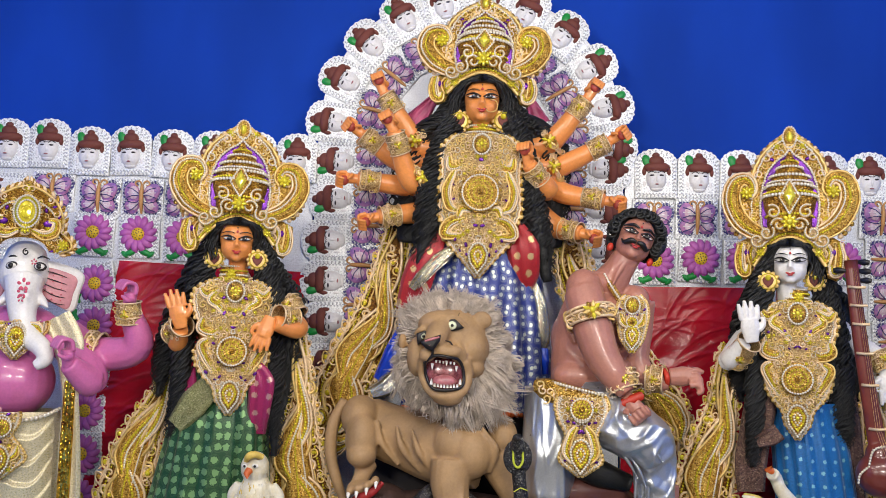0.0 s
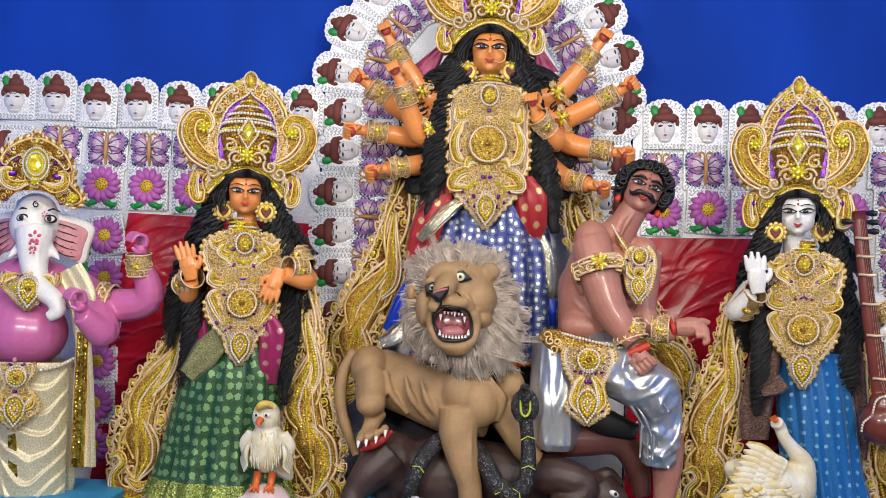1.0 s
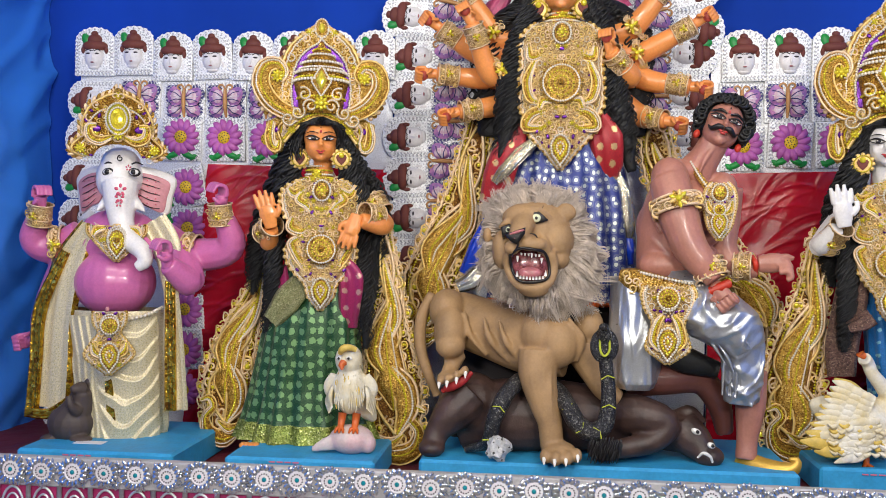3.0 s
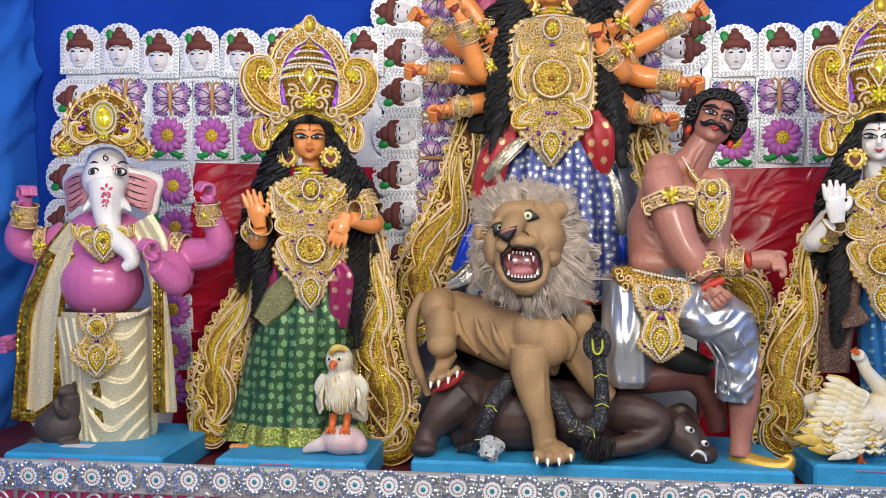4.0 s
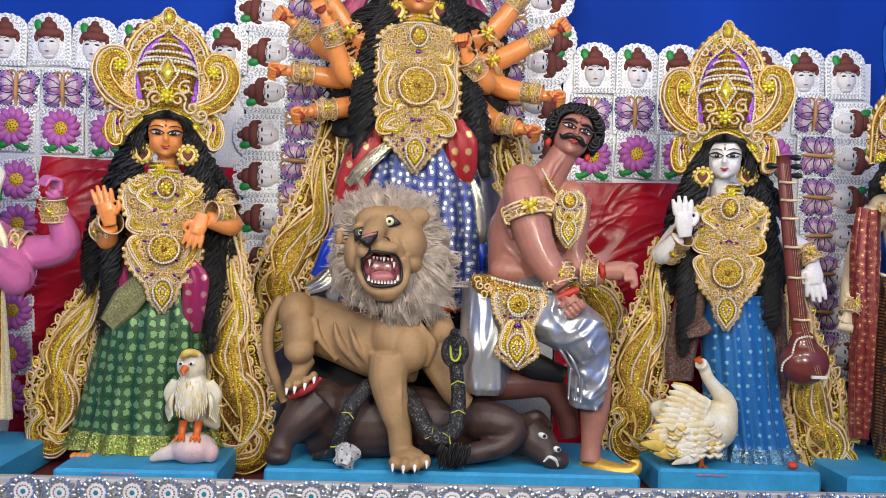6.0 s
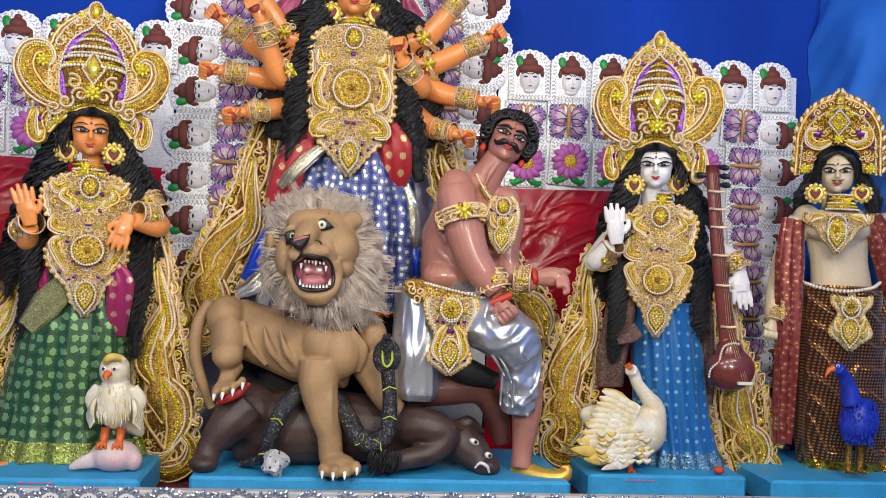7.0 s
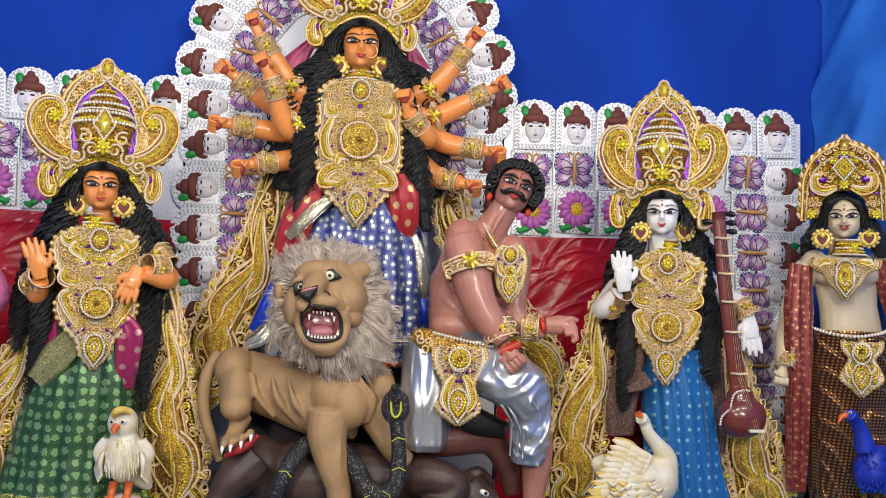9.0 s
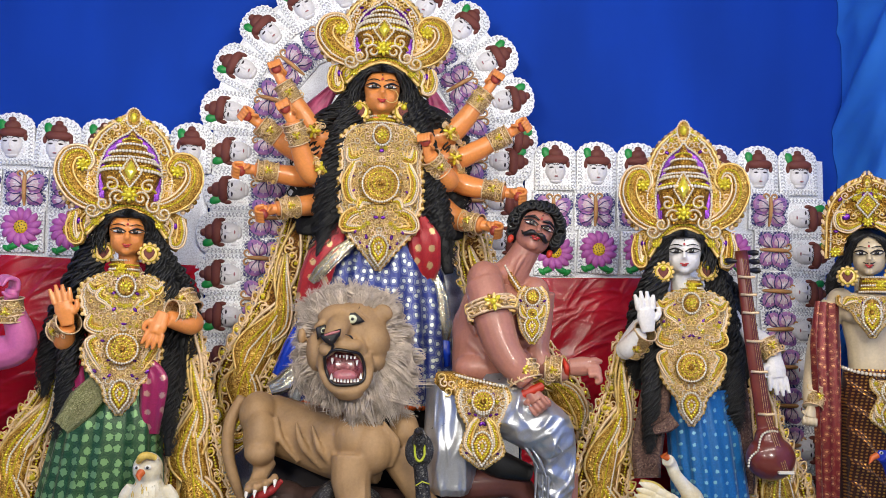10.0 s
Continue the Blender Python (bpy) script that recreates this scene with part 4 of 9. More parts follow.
def breastplate(O, k, prof, label, medal, pads, bulge=16, seed=1, n=110):
    """Gold embroidery over a chest: prof gives half widths down from O; medal (z, radius); pads pairs of paisleys."""
    c = holder("breast_ornament", O, label, "ornament", "gold breast ornaments")
    zs, ws = [p[0] for p in prof], [p[1] for p in prof]
    width = lambda z: float(np.interp(-z, [-q for q in zs], ws))
    lift = lambda x, z: bulge * (1 - min(1.0, (x / 75.0) ** 2)) + 6
    s = Shape()
    right = [(p[0], p[2]) for p in bend([(w, 0, z) for z, w in prof], 46)]
    rows = []
    for i, (w, z) in enumerate(right):
        w = max(1.0, w) * (1 + 0.035 * (i % 2))
        rows.append([(w * q * k, -lift(w * q, z) * k * (1 if abs(q) < 0.99 else 0.75), z * k) for q in np.linspace(-1, 1, 13)])
    s.grid(rows, False, 7)
    s.grid([[(x, y + 8 * k, z) for x, y, z in r] for r in rows], False, 0)
    for sg in (0, -1):
        e = [r[sg] for r in rows]
        s.tube(e, 3 * k, 2, 5)
        pearls(s, [(x * 0.93, y - 3 * k, z) for x, y, z in e], 2.1 * k, 4)
        for i in range(0, 46, 1):
            x, y, z = e[i]
            s.ball((x * 1.05, y, z), (4.2 * k, 2.5 * k, 4.2 * k), (0, 1)[i % 2], 6, 4)
    filigree(s, lambda x, z: abs(x) < width(z / k) * k * 0.9, (0, 74 * k, min(zs) * k, max(zs) * k), lambda x, z: lift(x / k, z / k) * k + 1.5 * k, n, seed, 8 * k)
    s.make("base_cloth", ORN, c)
    mz, mr = medal
    s = Shape()
    y = -(lift(0, mz) + 4) * k
    s.plate([(a * k, b * k) for a, b in ring(0, mz, mr, mr, 32, 16, 0.12)], y, 5 * k, 0, 6 * k, True)
    for q, m, b in ((0.92, 4, 2.2), (0.62, 3, 2.6), (0.34, 3, 2.4)):
        pearls(s, [(mr * q * math.cos(a) * k, y - (6 + 5 * (1 - q)) * k, (mz + mr * q * math.sin(a)) * k) for a in np.linspace(0, math.tau, 40)], b * k, m)
    s.ball((0, y - 11 * k, mz * k), (5 * k, 4 * k, 5 * k), 6, 8, 6)
    s.make("medallion", ORN, c)
    for path, w in pads:
        for sg in (-1, 1):
            s = Shape()
            x0, z0 = path[len(path) // 2]
            paisley(s, [(sg * x * k, z * k) for x, z in path], [q * k for q in w], -(lift(x0, z0) + 4) * k, 1.9 * k, 0)
            s.make("paisley", ORN, c)
    s = Shape()
    zb = min(zs)
    s.plate([(x * k, (zb + z) * k) for x, z in [(0, 6), (12, 22), (15, 38), (8, 50), (0, 54), (-8, 50), (-15, 38), (-12, 22)]], -(lift(0, zb) + 4) * k, 5 * k, 0, 5 * k, True)
    for q, m in ((0.66, 3), (0.36, 4)):
        pearls(s, [(x * q * k, -(lift(0, zb) + 12) * k, (zb + 34 + (z - 34) * q) * k) for x, z in [(0, 4), (13, 22), (16, 38), (9, 52), (0, 56), (-9, 52), (-16, 38), (-13, 22), (0, 4)]], 2.4 * k, m)
    s.ball((0, -(lift(0, zb) + 12) * k, (zb + 34) * k), (3.5 * k, 3 * k, 5 * k), 3, 8, 6)
    pearls(s, [(x * k, -(lift(0, zb) + 10) * k, (zb + z) * k) for x, z in [(0, 4), (13, 22), (16, 38), (9, 52), (0, 56), (-9, 52), (-16, 38), (-13, 22), (0, 4)]], 2.3 * k, 4)
    s.make("pendant", ORN, c)
    s = Shape()
    zt = max(zs)
    s.plate([(a * k, b * k) for a, b in ring(0, zt - 20, 13, 15, 18)], -(lift(0, zt) + 4) * k, 5 * k, 0, 4 * k, True)
    blossom(s, (0, -(lift(0, zt) + 11) * k, (zt - 20) * k), 10 * k)
    pearls(s, [(15 * math.cos(a) * k, -(lift(0, zt) + 9) * k, (zt - 20 + 18 * math.sin(a)) * k) for a in np.linspace(0, math.tau, 24)], 2.2 * k, 4)
    s.make("top_jewel", ORN, c)
    c.rotation_euler[2] = facing(O)
    return c


def earring(O, k, label="large gold flower earring with a dark heart"):
    k = k * 0.86
    c = holder("earring", O, label, "earring", "gold earrings")
    s = Shape()
    for j in range(12):
        a = math.tau * j / 12
        s.ball((18 * math.cos(a) * k, 0, 18 * math.sin(a) * k), (5.0 * k, 2.5 * k, 4.6 * k), 1, 8, 5, (0, -math.degrees(a), 0))
    s.plate([(a * k, b * k) for a, b in ring(0, 0, 17, 17, 24)], 0, 4 * k, 1, 1 * k, True)
    pearls(s, [(16 * math.cos(a) * k, -5 * k, 16 * math.sin(a) * k) for a in np.linspace(0, math.tau, 30)], 1.5 * k, 3)
    s.make("rosette", ORN, c)
    s = Shape()
    s.plate([(x * k, z * k) for x, z in [(0, -13), (8, -5), (11, 3), (8, 9), (0, 5), (-8, 9), (-11, 3), (-8, -5)]], -5 * k, 2 * k, 0, 1 * k, True)
    s.make("heart", RELIEF_BROWN, c)
    s = Shape()
    s.ball((0, -9 * k, 7 * k), (6 * k, 4 * k, 6 * k), 3, 9, 6)
    s.make("stud", ORN, c)
    c.rotation_euler[2] = facing(O)
    return c


def armlet(a, b, r, label="gold filigree armlet with a yellow flower", face=(0, -1, 0), big=1.0):
    """A bracelet sleeve round a limb from a to b of radius r, with a blossom in front."""
    a, b = np.array(a, float), np.array(b, float)
    mid = (a + b) / 2
    c = holder("armlet", tuple(mid), label, "armlet", "gold armlets")
    ax = (b - a) / (np.linalg.norm(b - a) + 1e-9)
    s = Shape()
    p = np.linspace(0, 1, 6)[:, None] * (b - a) + a - mid
    s.tube(p, [r * 1.04, r * 1.1, r * 1.04], 7, 14, 1.0, False)
    f = np.array(face) - np.dot(face, ax) * ax
    f /= np.linalg.norm(f) + 1e-9
    g = np.cross(ax, f)
    th = np.linspace(0, math.tau, 20)
    for q in (a - mid, b - mid, (a - mid) * 0.4):
        s.tube([q + r * 1.12 * (math.cos(t) * f + math.sin(t) * g) for t in th], r * 0.07, 2, 5, ends=False)
    rr = random.Random(int(abs(a[0]) * 977))
    for j in range(14):
        t, h = rr.uniform(-1.3, 1.3), rr.uniform(-0.45, 0.45)
        q = (b - a) * h + r * 1.14 * (math.cos(t) * f + math.sin(t) * g)
        e = r * rr.uniform(0.2, 0.36)
        w = np.linspace(0, 7, 11)
        s.tube([q + e * (1 - v / 9) * (math.cos(v) * ax + math.sin(v) * g) for v in w], e * 0.16, rr.choice((1, 2)), 4)
    s.make("sleeve", ORN, c)
    s = Shape()
    q = r * 1.18 * f
    e = r * 0.44 * big
    for j in range(9):
        t = math.tau * j / 9
        d = math.cos(t) * ax + math.sin(t) * g
        s.tube([q + d * e * 0.2, q + d * e * 0.65, q + d * e], [e * 0.16, e * 0.3, e * 0.1], (3, 0, 1)[j % 3], 6)
    s.ball(tuple(q + f * e * 0.15), e * 0.36, 3, 9, 6)
    s.make("flower", ORN, c)
    return c


def scroll_panel(spine, widths, y, label, seed=1, swan=None):
    """A standing panel of gold scrollwork along a spine (x, z), widest low down, with a curled peacock foot."""
    p = bend([(x, y, z) for x, z in spine], 46)
    w = np.interp(np.linspace(0, 1, 46), np.linspace(0, 1, len(widths)), widths)
    c = holder("scroll_panel", tuple(p[-1]), label, "scroll panel", "gold scroll panels")
    o = p[-1]
    p = p - o
    t = np.gradient(p, axis=0)
    nrm = np.column_stack([-t[:, 2], np.zeros(46), t[:, 0]])
    nrm /= np.linalg.norm(nrm, axis=1)[:, None] + 1e-9
    s = Shape()
    edge = 1 + 0.09 * (np.arange(46) % 2)
    L, R = p + nrm * (w * edge)[:, None], p - nrm * (w * edge)[:, None]
    s.grid([L + [0, 0.012, 0], L, L * 0.5 + p * 0.5 - [0, 0.01, 0], p - [0, 0.014, 0], R * 0.5 + p * 0.5 - [0, 0.01, 0], R, R + [0, 0.012, 0]], False, 6)
    s.make("panel", [GOLD, GOLD_CORD, GOLD_ROSE, GEM, PEARL, MAROON, PANEL_GROUND], c)
    s = Shape()
    for e in (L, R):
        s.tube(e - [0, 0.006, 0], 0.007, 2, 6)
    for q in (0.62, -0.62):
        s.tube(p + nrm * (w * q)[:, None] - [0, 0.012, 0], 0.004, 1, 5)
    for i in range(1, 45):
        for sg in (1, -1):
            e = p[i] + sg * nrm[i] * w[i] * 1.12
            s.tube(spiral((e[0], e[1] - 0.004, e[2]), 0.012 + 0.12 * w[i], 0.004, i * 40, sg * 1.1, 12), 0.0030 + 0.008 * w[i], 1 + i % 2, 5)
    rr = random.Random(seed)
    for j in range(80):
        i = rr.randrange(1, 45)
        h = rr.uniform(-0.85, 0.85)
        q = p[i] + nrm[i] * w[i] * h - [0, 0.016, 0]
        e = rr.uniform(0.016, 0.040)
        s.tube(spiral(tuple(q), e, e * 0.2, rr.uniform(0, 360), rr.choice((-1.2, 1.2)), 13), e * 0.16, rr.choice((1, 2)), 5)
        if j % 4 == 0:
            s.ball(tuple(q), e * 0.4, 3, 6, 4)
    turnn = np.linspace(0, 3.2 * math.pi, 46)
    for sg, m in ((1, 2), (-1, 1)):
        s.tube(p + nrm * (w * 0.74 * sg * np.sin(turnn))[:, None] - [0, 0.026, 0], 0.008, m, 6)
    for q in (0.84, -0.84):
        pearls(s, p + nrm * (w * q)[:, None] - [0, 0.014, 0], 0.006, 3, 2.3)
    for i in range(3, 44, 3):
        for sg in (1, -1):
            e, n2, t2 = p[i] + sg * nrm[i] * w[i] * 1.0 - [0, 0.006, 0], sg * nrm[i], unit(-t[i])
            z = 0.018 + 0.22 * w[i]
            s.tube(bend([e - t2 * z * 0.4, e + n2 * z * 0.7, e + n2 * z * 0.9 + t2 * z * 0.9, e + n2 * z * 0.2 + t2 * z * 0.8, e + n2 * z * 0.35 + t2 * z * 0.3], 14), z * 0.11, 2 if i % 2 else 1, 5)
            s.ball(tuple(e + n2 * z * 0.5 + t2 * z * 0.45), (z * 0.3, 0.005, z * 0.3), 0 if i % 2 else 3, 7, 5)
    s.make("scrollwork", ORN, c)
    for sg, a0, a1 in ((1, 6, 24), (-1, 14, 32), (1, 26, 42)):
        s = Shape()
        mid = [p[i] + nrm[i] * w[i] * sg * h for i, h in zip(np.linspace(a0, a1, 5).astype(int), (-0.3, 0.0, 0.42, 0.5, 0.1))]
        wm = float(w[(a0 + a1) // 2])
        paisley(s, [(q[0], q[2]) for q in mid], [wm * 0.06, wm * 0.24, wm * 0.42, wm * 0.40, wm * 0.1], -0.028, 0.007, 0)
        s.make("paisley", ORN, c)
    s = Shape()
    i0, i1 = 18, 40
    pad = p[i0:i1:4]
    paisley(s, [(a[0], a[2]) for a in pad], [0.012] + [float(w[i]) * 0.55 for i in range(i0 + 4, i1 - 4, 4)] + [0.01], -0.018, 0.005, 0)
    s.make("paisley", ORN, c)
    if swan:
        sx, sc = swan
        s = Shape()
        f = lambda a, b: (sx * a * sc, b * sc)
        paisley(s, [f(-0.5, 0.1), f(0.0, -0.1), f(0.5, 0.1), f(0.62, 0.6), f(0.35, 0.95), f(0.5, 1.25), f(0.8, 1.15)], [0.05 * sc, 0.28 * sc, 0.24 * sc, 0.13 * sc, 0.11 * sc, 0.10 * sc, 0.03 * sc], -0.03, 0.0045, 6)
        paisley(s, [f(-0.7, 0.5), f(-0.2, 0.25), f(0.2, 0.5)], [0.03 * sc, 0.16 * sc, 0.03 * sc], -0.04, 0.004, 0)
        s.make("peacock_foot", ORN, c)
    return c


def choker(O, r, h, label="gold collar of beads round the neck"):
    r, O = r * 1.14, (O[0], O[1] - 0.022, O[2])
    c = holder("necklace", O, label, "necklace", "gold necklaces")
    s = Shape()
    th = np.linspace(0, math.tau, 22, endpoint=False)
    s.grid([[(r * q * math.cos(a), -r * q * 0.9 * math.sin(a), z * h) for a in th] for z, q in ((0.45, 0.98), (0.2, 1.04), (0, 1.04), (-0.25, 1.1), (-0.5, 1.35))], True, 0)
    for z, q, m in ((0.4, 1.05, 4), (0.15, 1.1, 3), (-0.1, 1.12, 4), (-0.3, 1.22, 3), (-0.5, 1.42, 4)):
        pearls(s, [(r * q * math.cos(a), -r * q * 0.9 * math.sin(a), z * h) for a in np.linspace(0.2, 2.94, 30)], r * 0.09, m)
    blossom(s, (0, -r * 1.0, -h * 0.1), r * 0.42)
    s.make("collar", ORN, c)
    return c



# ---- statue helpers ----
ORANGE = paint("orange_skin_paint", (0.80, 0.29, 0.075), 0.3, var=0.06, big=5, bump=0.03, coat=0.3)
WHITE_SKIN = paint("white_skin_paint", (0.84, 0.81, 0.78), 0.32, var=0.04, bump=0.03, coat=0.3)
CREAM_SKIN = paint("cream_skin_paint", (0.66, 0.54, 0.36), 0.38, var=0.05, bump=0.03, coat=0.15)
PINK_SKIN = paint("pink_skin_paint", (0.60, 0.15, 0.36), 0.32, var=0.07, bump=0.03, coat=0.3)
CLAY_SKIN = paint("reddish_clay_paint", (0.43, 0.18, 0.13), 0.42, var=0.16, big=7, bump=0.06, coat=0.15)
HAIR = paint("black_hair", (0.004, 0.004, 0.0045), 0.5, var=0.3, big=30, small=200, bump=0.6)
EYE_WHITE = paint("eye_white", (0.8, 0.78, 0.74), 0.25)
INK = paint("black_paint", (0.008, 0.006, 0.006), 0.4)
LIP = paint("lip_red", (0.5, 0.04, 0.04), 0.35)
PALM = paint("palm_red", (0.42, 0.06, 0.04), 0.45)


def strands(s, path, spread, n, seed, r=0.006, wave=0.012, freq=9, mat=0, pts=26):
    """A bundle of wavy locks along a path."""
    rr = random.Random(seed)
    p = bend(path, pts)
    u = np.linspace(0, 1, pts)
    sp = np.interp(u, np.linspace(0, 1, len(spread)), spread)
    for k in range(n):
        a, q = rr.uniform(0, math.tau), math.sqrt(rr.random())
        off = np.array([math.cos(a) * q, math.sin(a) * q * 0.6, 0])
        f, ph = freq * rr.uniform(0.8, 1.25), rr.uniform(0, 6.3)
        wob = np.column_stack([np.sin(u * f * 6.28 + ph), 0.6 * np.cos(u * f * 6.28 + ph), np.zeros(pts)]) * wave * np.minimum(1, u * 5)[:, None]
        cut = rr.randint(int(pts * 0.82), pts)
        path_k = (p + off * sp[:, None] + wob)[:cut]
        s.tube(path_k, [r, r * 1.15, r, r * 0.3], mat, 5)


def lathe_skirt(s, rows, pleats, depth, mat, hem_mat=None, n=96, phase=0.0, hem=0.06):
    """A pleated skirt: rows of (x, y, z, half width, half depth) downwards."""
    R = np.array(rows, float)
    k = 34
    u = np.linspace(0, 1, k)
    src = np.linspace(0, 1, len(R))
    P = np.column_stack([np.interp(u, src, R[:, i]) for i in range(5)])
    th = np.linspace(0, math.tau, n, endpoint=False)
    out = []
    for i in range(k):
        x, y, z, a, b = P[i]
        w = 1 + depth * (0.25 + u[i]) * (np.cos(th * pleats + phase + 0.8 * np.sin(th * 3)) * 0.6 + 0.4 * np.cos(th * pleats * 0.5 + 1 + u[i]))
        out.append(np.column_stack([x + a * w * np.cos(th), y - b * w * np.sin(th), np.full(n, z)]))
    m = int(k * (1 - hem)) if hem_mat is not None else k
    s.grid(out[:m + 1] if hem_mat is not None else out, True, mat)
    if hem_mat is not None:
        s.grid(out[m:], True, hem_mat)
    s.add(np.vstack([out[-1], [[P[-1, 0], P[-1, 1], P[-1, 2]]]]), [(j, (j + 1) % n, n) for j in range(n)], mat)


def wrap_front(s, top, drift, tall, half, grow, deep, mat, hem_mat, gap, depth, split=False):
    """The front of a wrapped cloth: folds that hang from the hip and sweep across, or from the middle to both sides."""
    rows = []
    for h in np.linspace(0, 1, 160):
        z = top[2] - tall * h
        row = []
        for u in np.linspace(-0.97, 0.97, 100):
            v = abs(u) if split else u
            if v > -0.18:
                ph = (z + 0.13 * (1 - ((v - 0.42) / 0.6) ** 2) * (0.5 + 0.7 * h) - 0.05 * v) / gap + 0.6 * noise.noise((u * 2, z * 4, 1))
                d = depth * min(1.0, (v + 0.18) * 5)
                if split:
                    d *= 0.35 + 0.65 * min(1.0, v * 4)
            else:
                ph = (u * 0.24 + 0.16 * h * (u + 0.2)) / 0.055 + 0.4 * noise.noise((u * 2, z * 5, 8))
                d = depth * 0.55
            fr = ph - math.floor(ph)
            fold = d * (fr ** 1.5 if fr < 0.8 else 0.716 * (1 - fr) / 0.2)
            wide = half + grow * h + 0.006 * noise.noise((u * 3, z * 9, 3))
            row.append((top[0] + drift * h + wide * u, top[1] - deep * math.sqrt(1 - u * u) - 0.012 - fold, z))
        rows.append(row)
    s.grid(rows[:-8], False, mat)
    s.grid(rows[-9:], False, hem_mat)


def sash(s, path, width, mat, thick=0.006, edge_mat=None, tilt=0.0, ripple=0.0):
    """A cloth band along a path, lying towards the viewer."""
    p = bend(path, 28)
    t = np.gradient(p, axis=0)
    t /= np.linalg.norm(t, axis=1)[:, None] + 1e-9
    nrm = np.cross(t, [0, -1, 0])
    nrm /= np.linalg.norm(nrm, axis=1)[:, None] + 1e-9
    nrm[:, 1] += tilt
    w = np.interp(np.linspace(0, 1, 28), np.linspace(0, 1, len(width)), width)
    cols = []
    for q in np.linspace(-1, 1, 9):
        lift = ripple * np.sin(q * 9 + np.linspace(0, 2, 28)) + thick
        cols.append(p + nrm * (w * q)[:, None] - np.column_stack([np.zeros(28), lift, np.zeros(28)]))
    s.grid(cols[1:-1], False, mat)
    s.grid([p + nrm * (-w)[:, None], cols[0], cols[1]], False, mat if edge_mat is None else edge_mat)
    s.grid([cols[-2], cols[-1], p + nrm * w[:, None]], False, mat if edge_mat is None else edge_mat)


def unit(v):
    v = np.array(v, float)
    return v / (np.linalg.norm(v) + 1e-9)


def open_hand(s, wrist, way, across, size, thumb=1):
    """Palm to the viewer; way: wrist to finger tips."""
    w, a = unit(way), unit(across)
    nrm = np.cross(w, a)
    c = np.array(wrist) + w * size * 0.3
    s.tube([np.array(wrist) - w * size * 0.1, c, c + w * size * 0.2], [size * 0.17, size * 0.25, size * 0.22], 0, 10, 0.5)
    for k, (x, l) in enumerate(((-0.19, 0.4), (-0.065, 0.48), (0.065, 0.46), (0.19, 0.36))):
        q = c + w * size * 0.18 + a * size * x
        e = q + w * size * l + a * size * x * 0.25
        s.tube([q, (q + e) / 2, e], [size * 0.075, size * 0.07, size * 0.045], 0, 8)
    q = c + a * size * 0.2 * thumb - w * size * 0.1
    s.tube(bend([q, q + a * size * 0.13 * thumb + w * size * 0.14, q + a * size * 0.14 * thumb + w * size * 0.32], 8), [size * 0.09, size * 0.075, size * 0.05], 0, 8)


def fist(s, wrist, way, size, curl=(0, -1, 0)):
    """A hand closed round a missing shaft."""
    w = unit(way)
    f = unit(np.array(curl) - np.dot(curl, w) * w)
    a = np.cross(w, f)
    c = np.array(wrist) + w * size * 0.3
    s.tube([np.array(wrist) - w * size * 0.15, np.array(wrist) + w * size * 0.1, c + w * size * 0.12], [size * 0.16, size * 0.22, size * 0.25], 0, 10, 0.75)
    for k, x in enumerate((-0.23, -0.075, 0.075, 0.23)):
        b = c + w * size * 0.14 + a * size * x
        s.tube(bend([b, b + w * size * 0.26 + f * size * 0.08, b + w * size * 0.24 + f * size * 0.34, b + w * size * 0.0 + f * size * 0.38], 10), [size * 0.075, size * 0.07, size * 0.055], 0, 8)
    b = c + a * size * 0.2 - w * size * 0.05
    s.tube(bend([b, b + a * size * 0.1 + f * size * 0.2, b - a * size * 0.02 + f * size * 0.36 + w * size * 0.12], 8), [size * 0.09, size * 0.08, size * 0.05], 0, 8)


def grip(s, wrist, way, size, curl):
    """A hand rounded into a ring, as if round a shaft; curl: where the hollow lies. Returns the middle of the hollow."""
    w = unit(way)
    f = unit(np.array(curl) - np.dot(curl, w) * w)
    a = np.cross(w, f)
    c = np.array(wrist) + w * size * 0.25
    s.tube([np.array(wrist) - w * size * 0.15, np.array(wrist) + w * size * 0.08, c + w * size * 0.18], [size * 0.17, size * 0.2, size * 0.22], 0, 10, 0.8)
    for x in (-0.2, -0.065, 0.07, 0.2):
        b = c + w * size * 0.16 + a * size * x - f * size * 0.06
        s.tube(bend([b, b + w * size * 0.3 + f * size * 0.06, b + w * size * 0.34 + f * size * 0.34, b + w * size * 0.1 + f * size * 0.5], 12), [size * 0.078, size * 0.072, size * 0.05], 0, 8)
    sg = 1 if a[1] < 0 else -1
    b = c + a * sg * size * 0.16 - w * size * 0.02
    s.tube(bend([b, b + a * sg * size * 0.1 + f * size * 0.22, b + a * sg * size * 0.04 + f * size * 0.42 + w * size * 0.14], 9), [size * 0.09, size * 0.078, size * 0.05], 0, 8)
    return c + w * size * 0.26 + f * size * 0.2


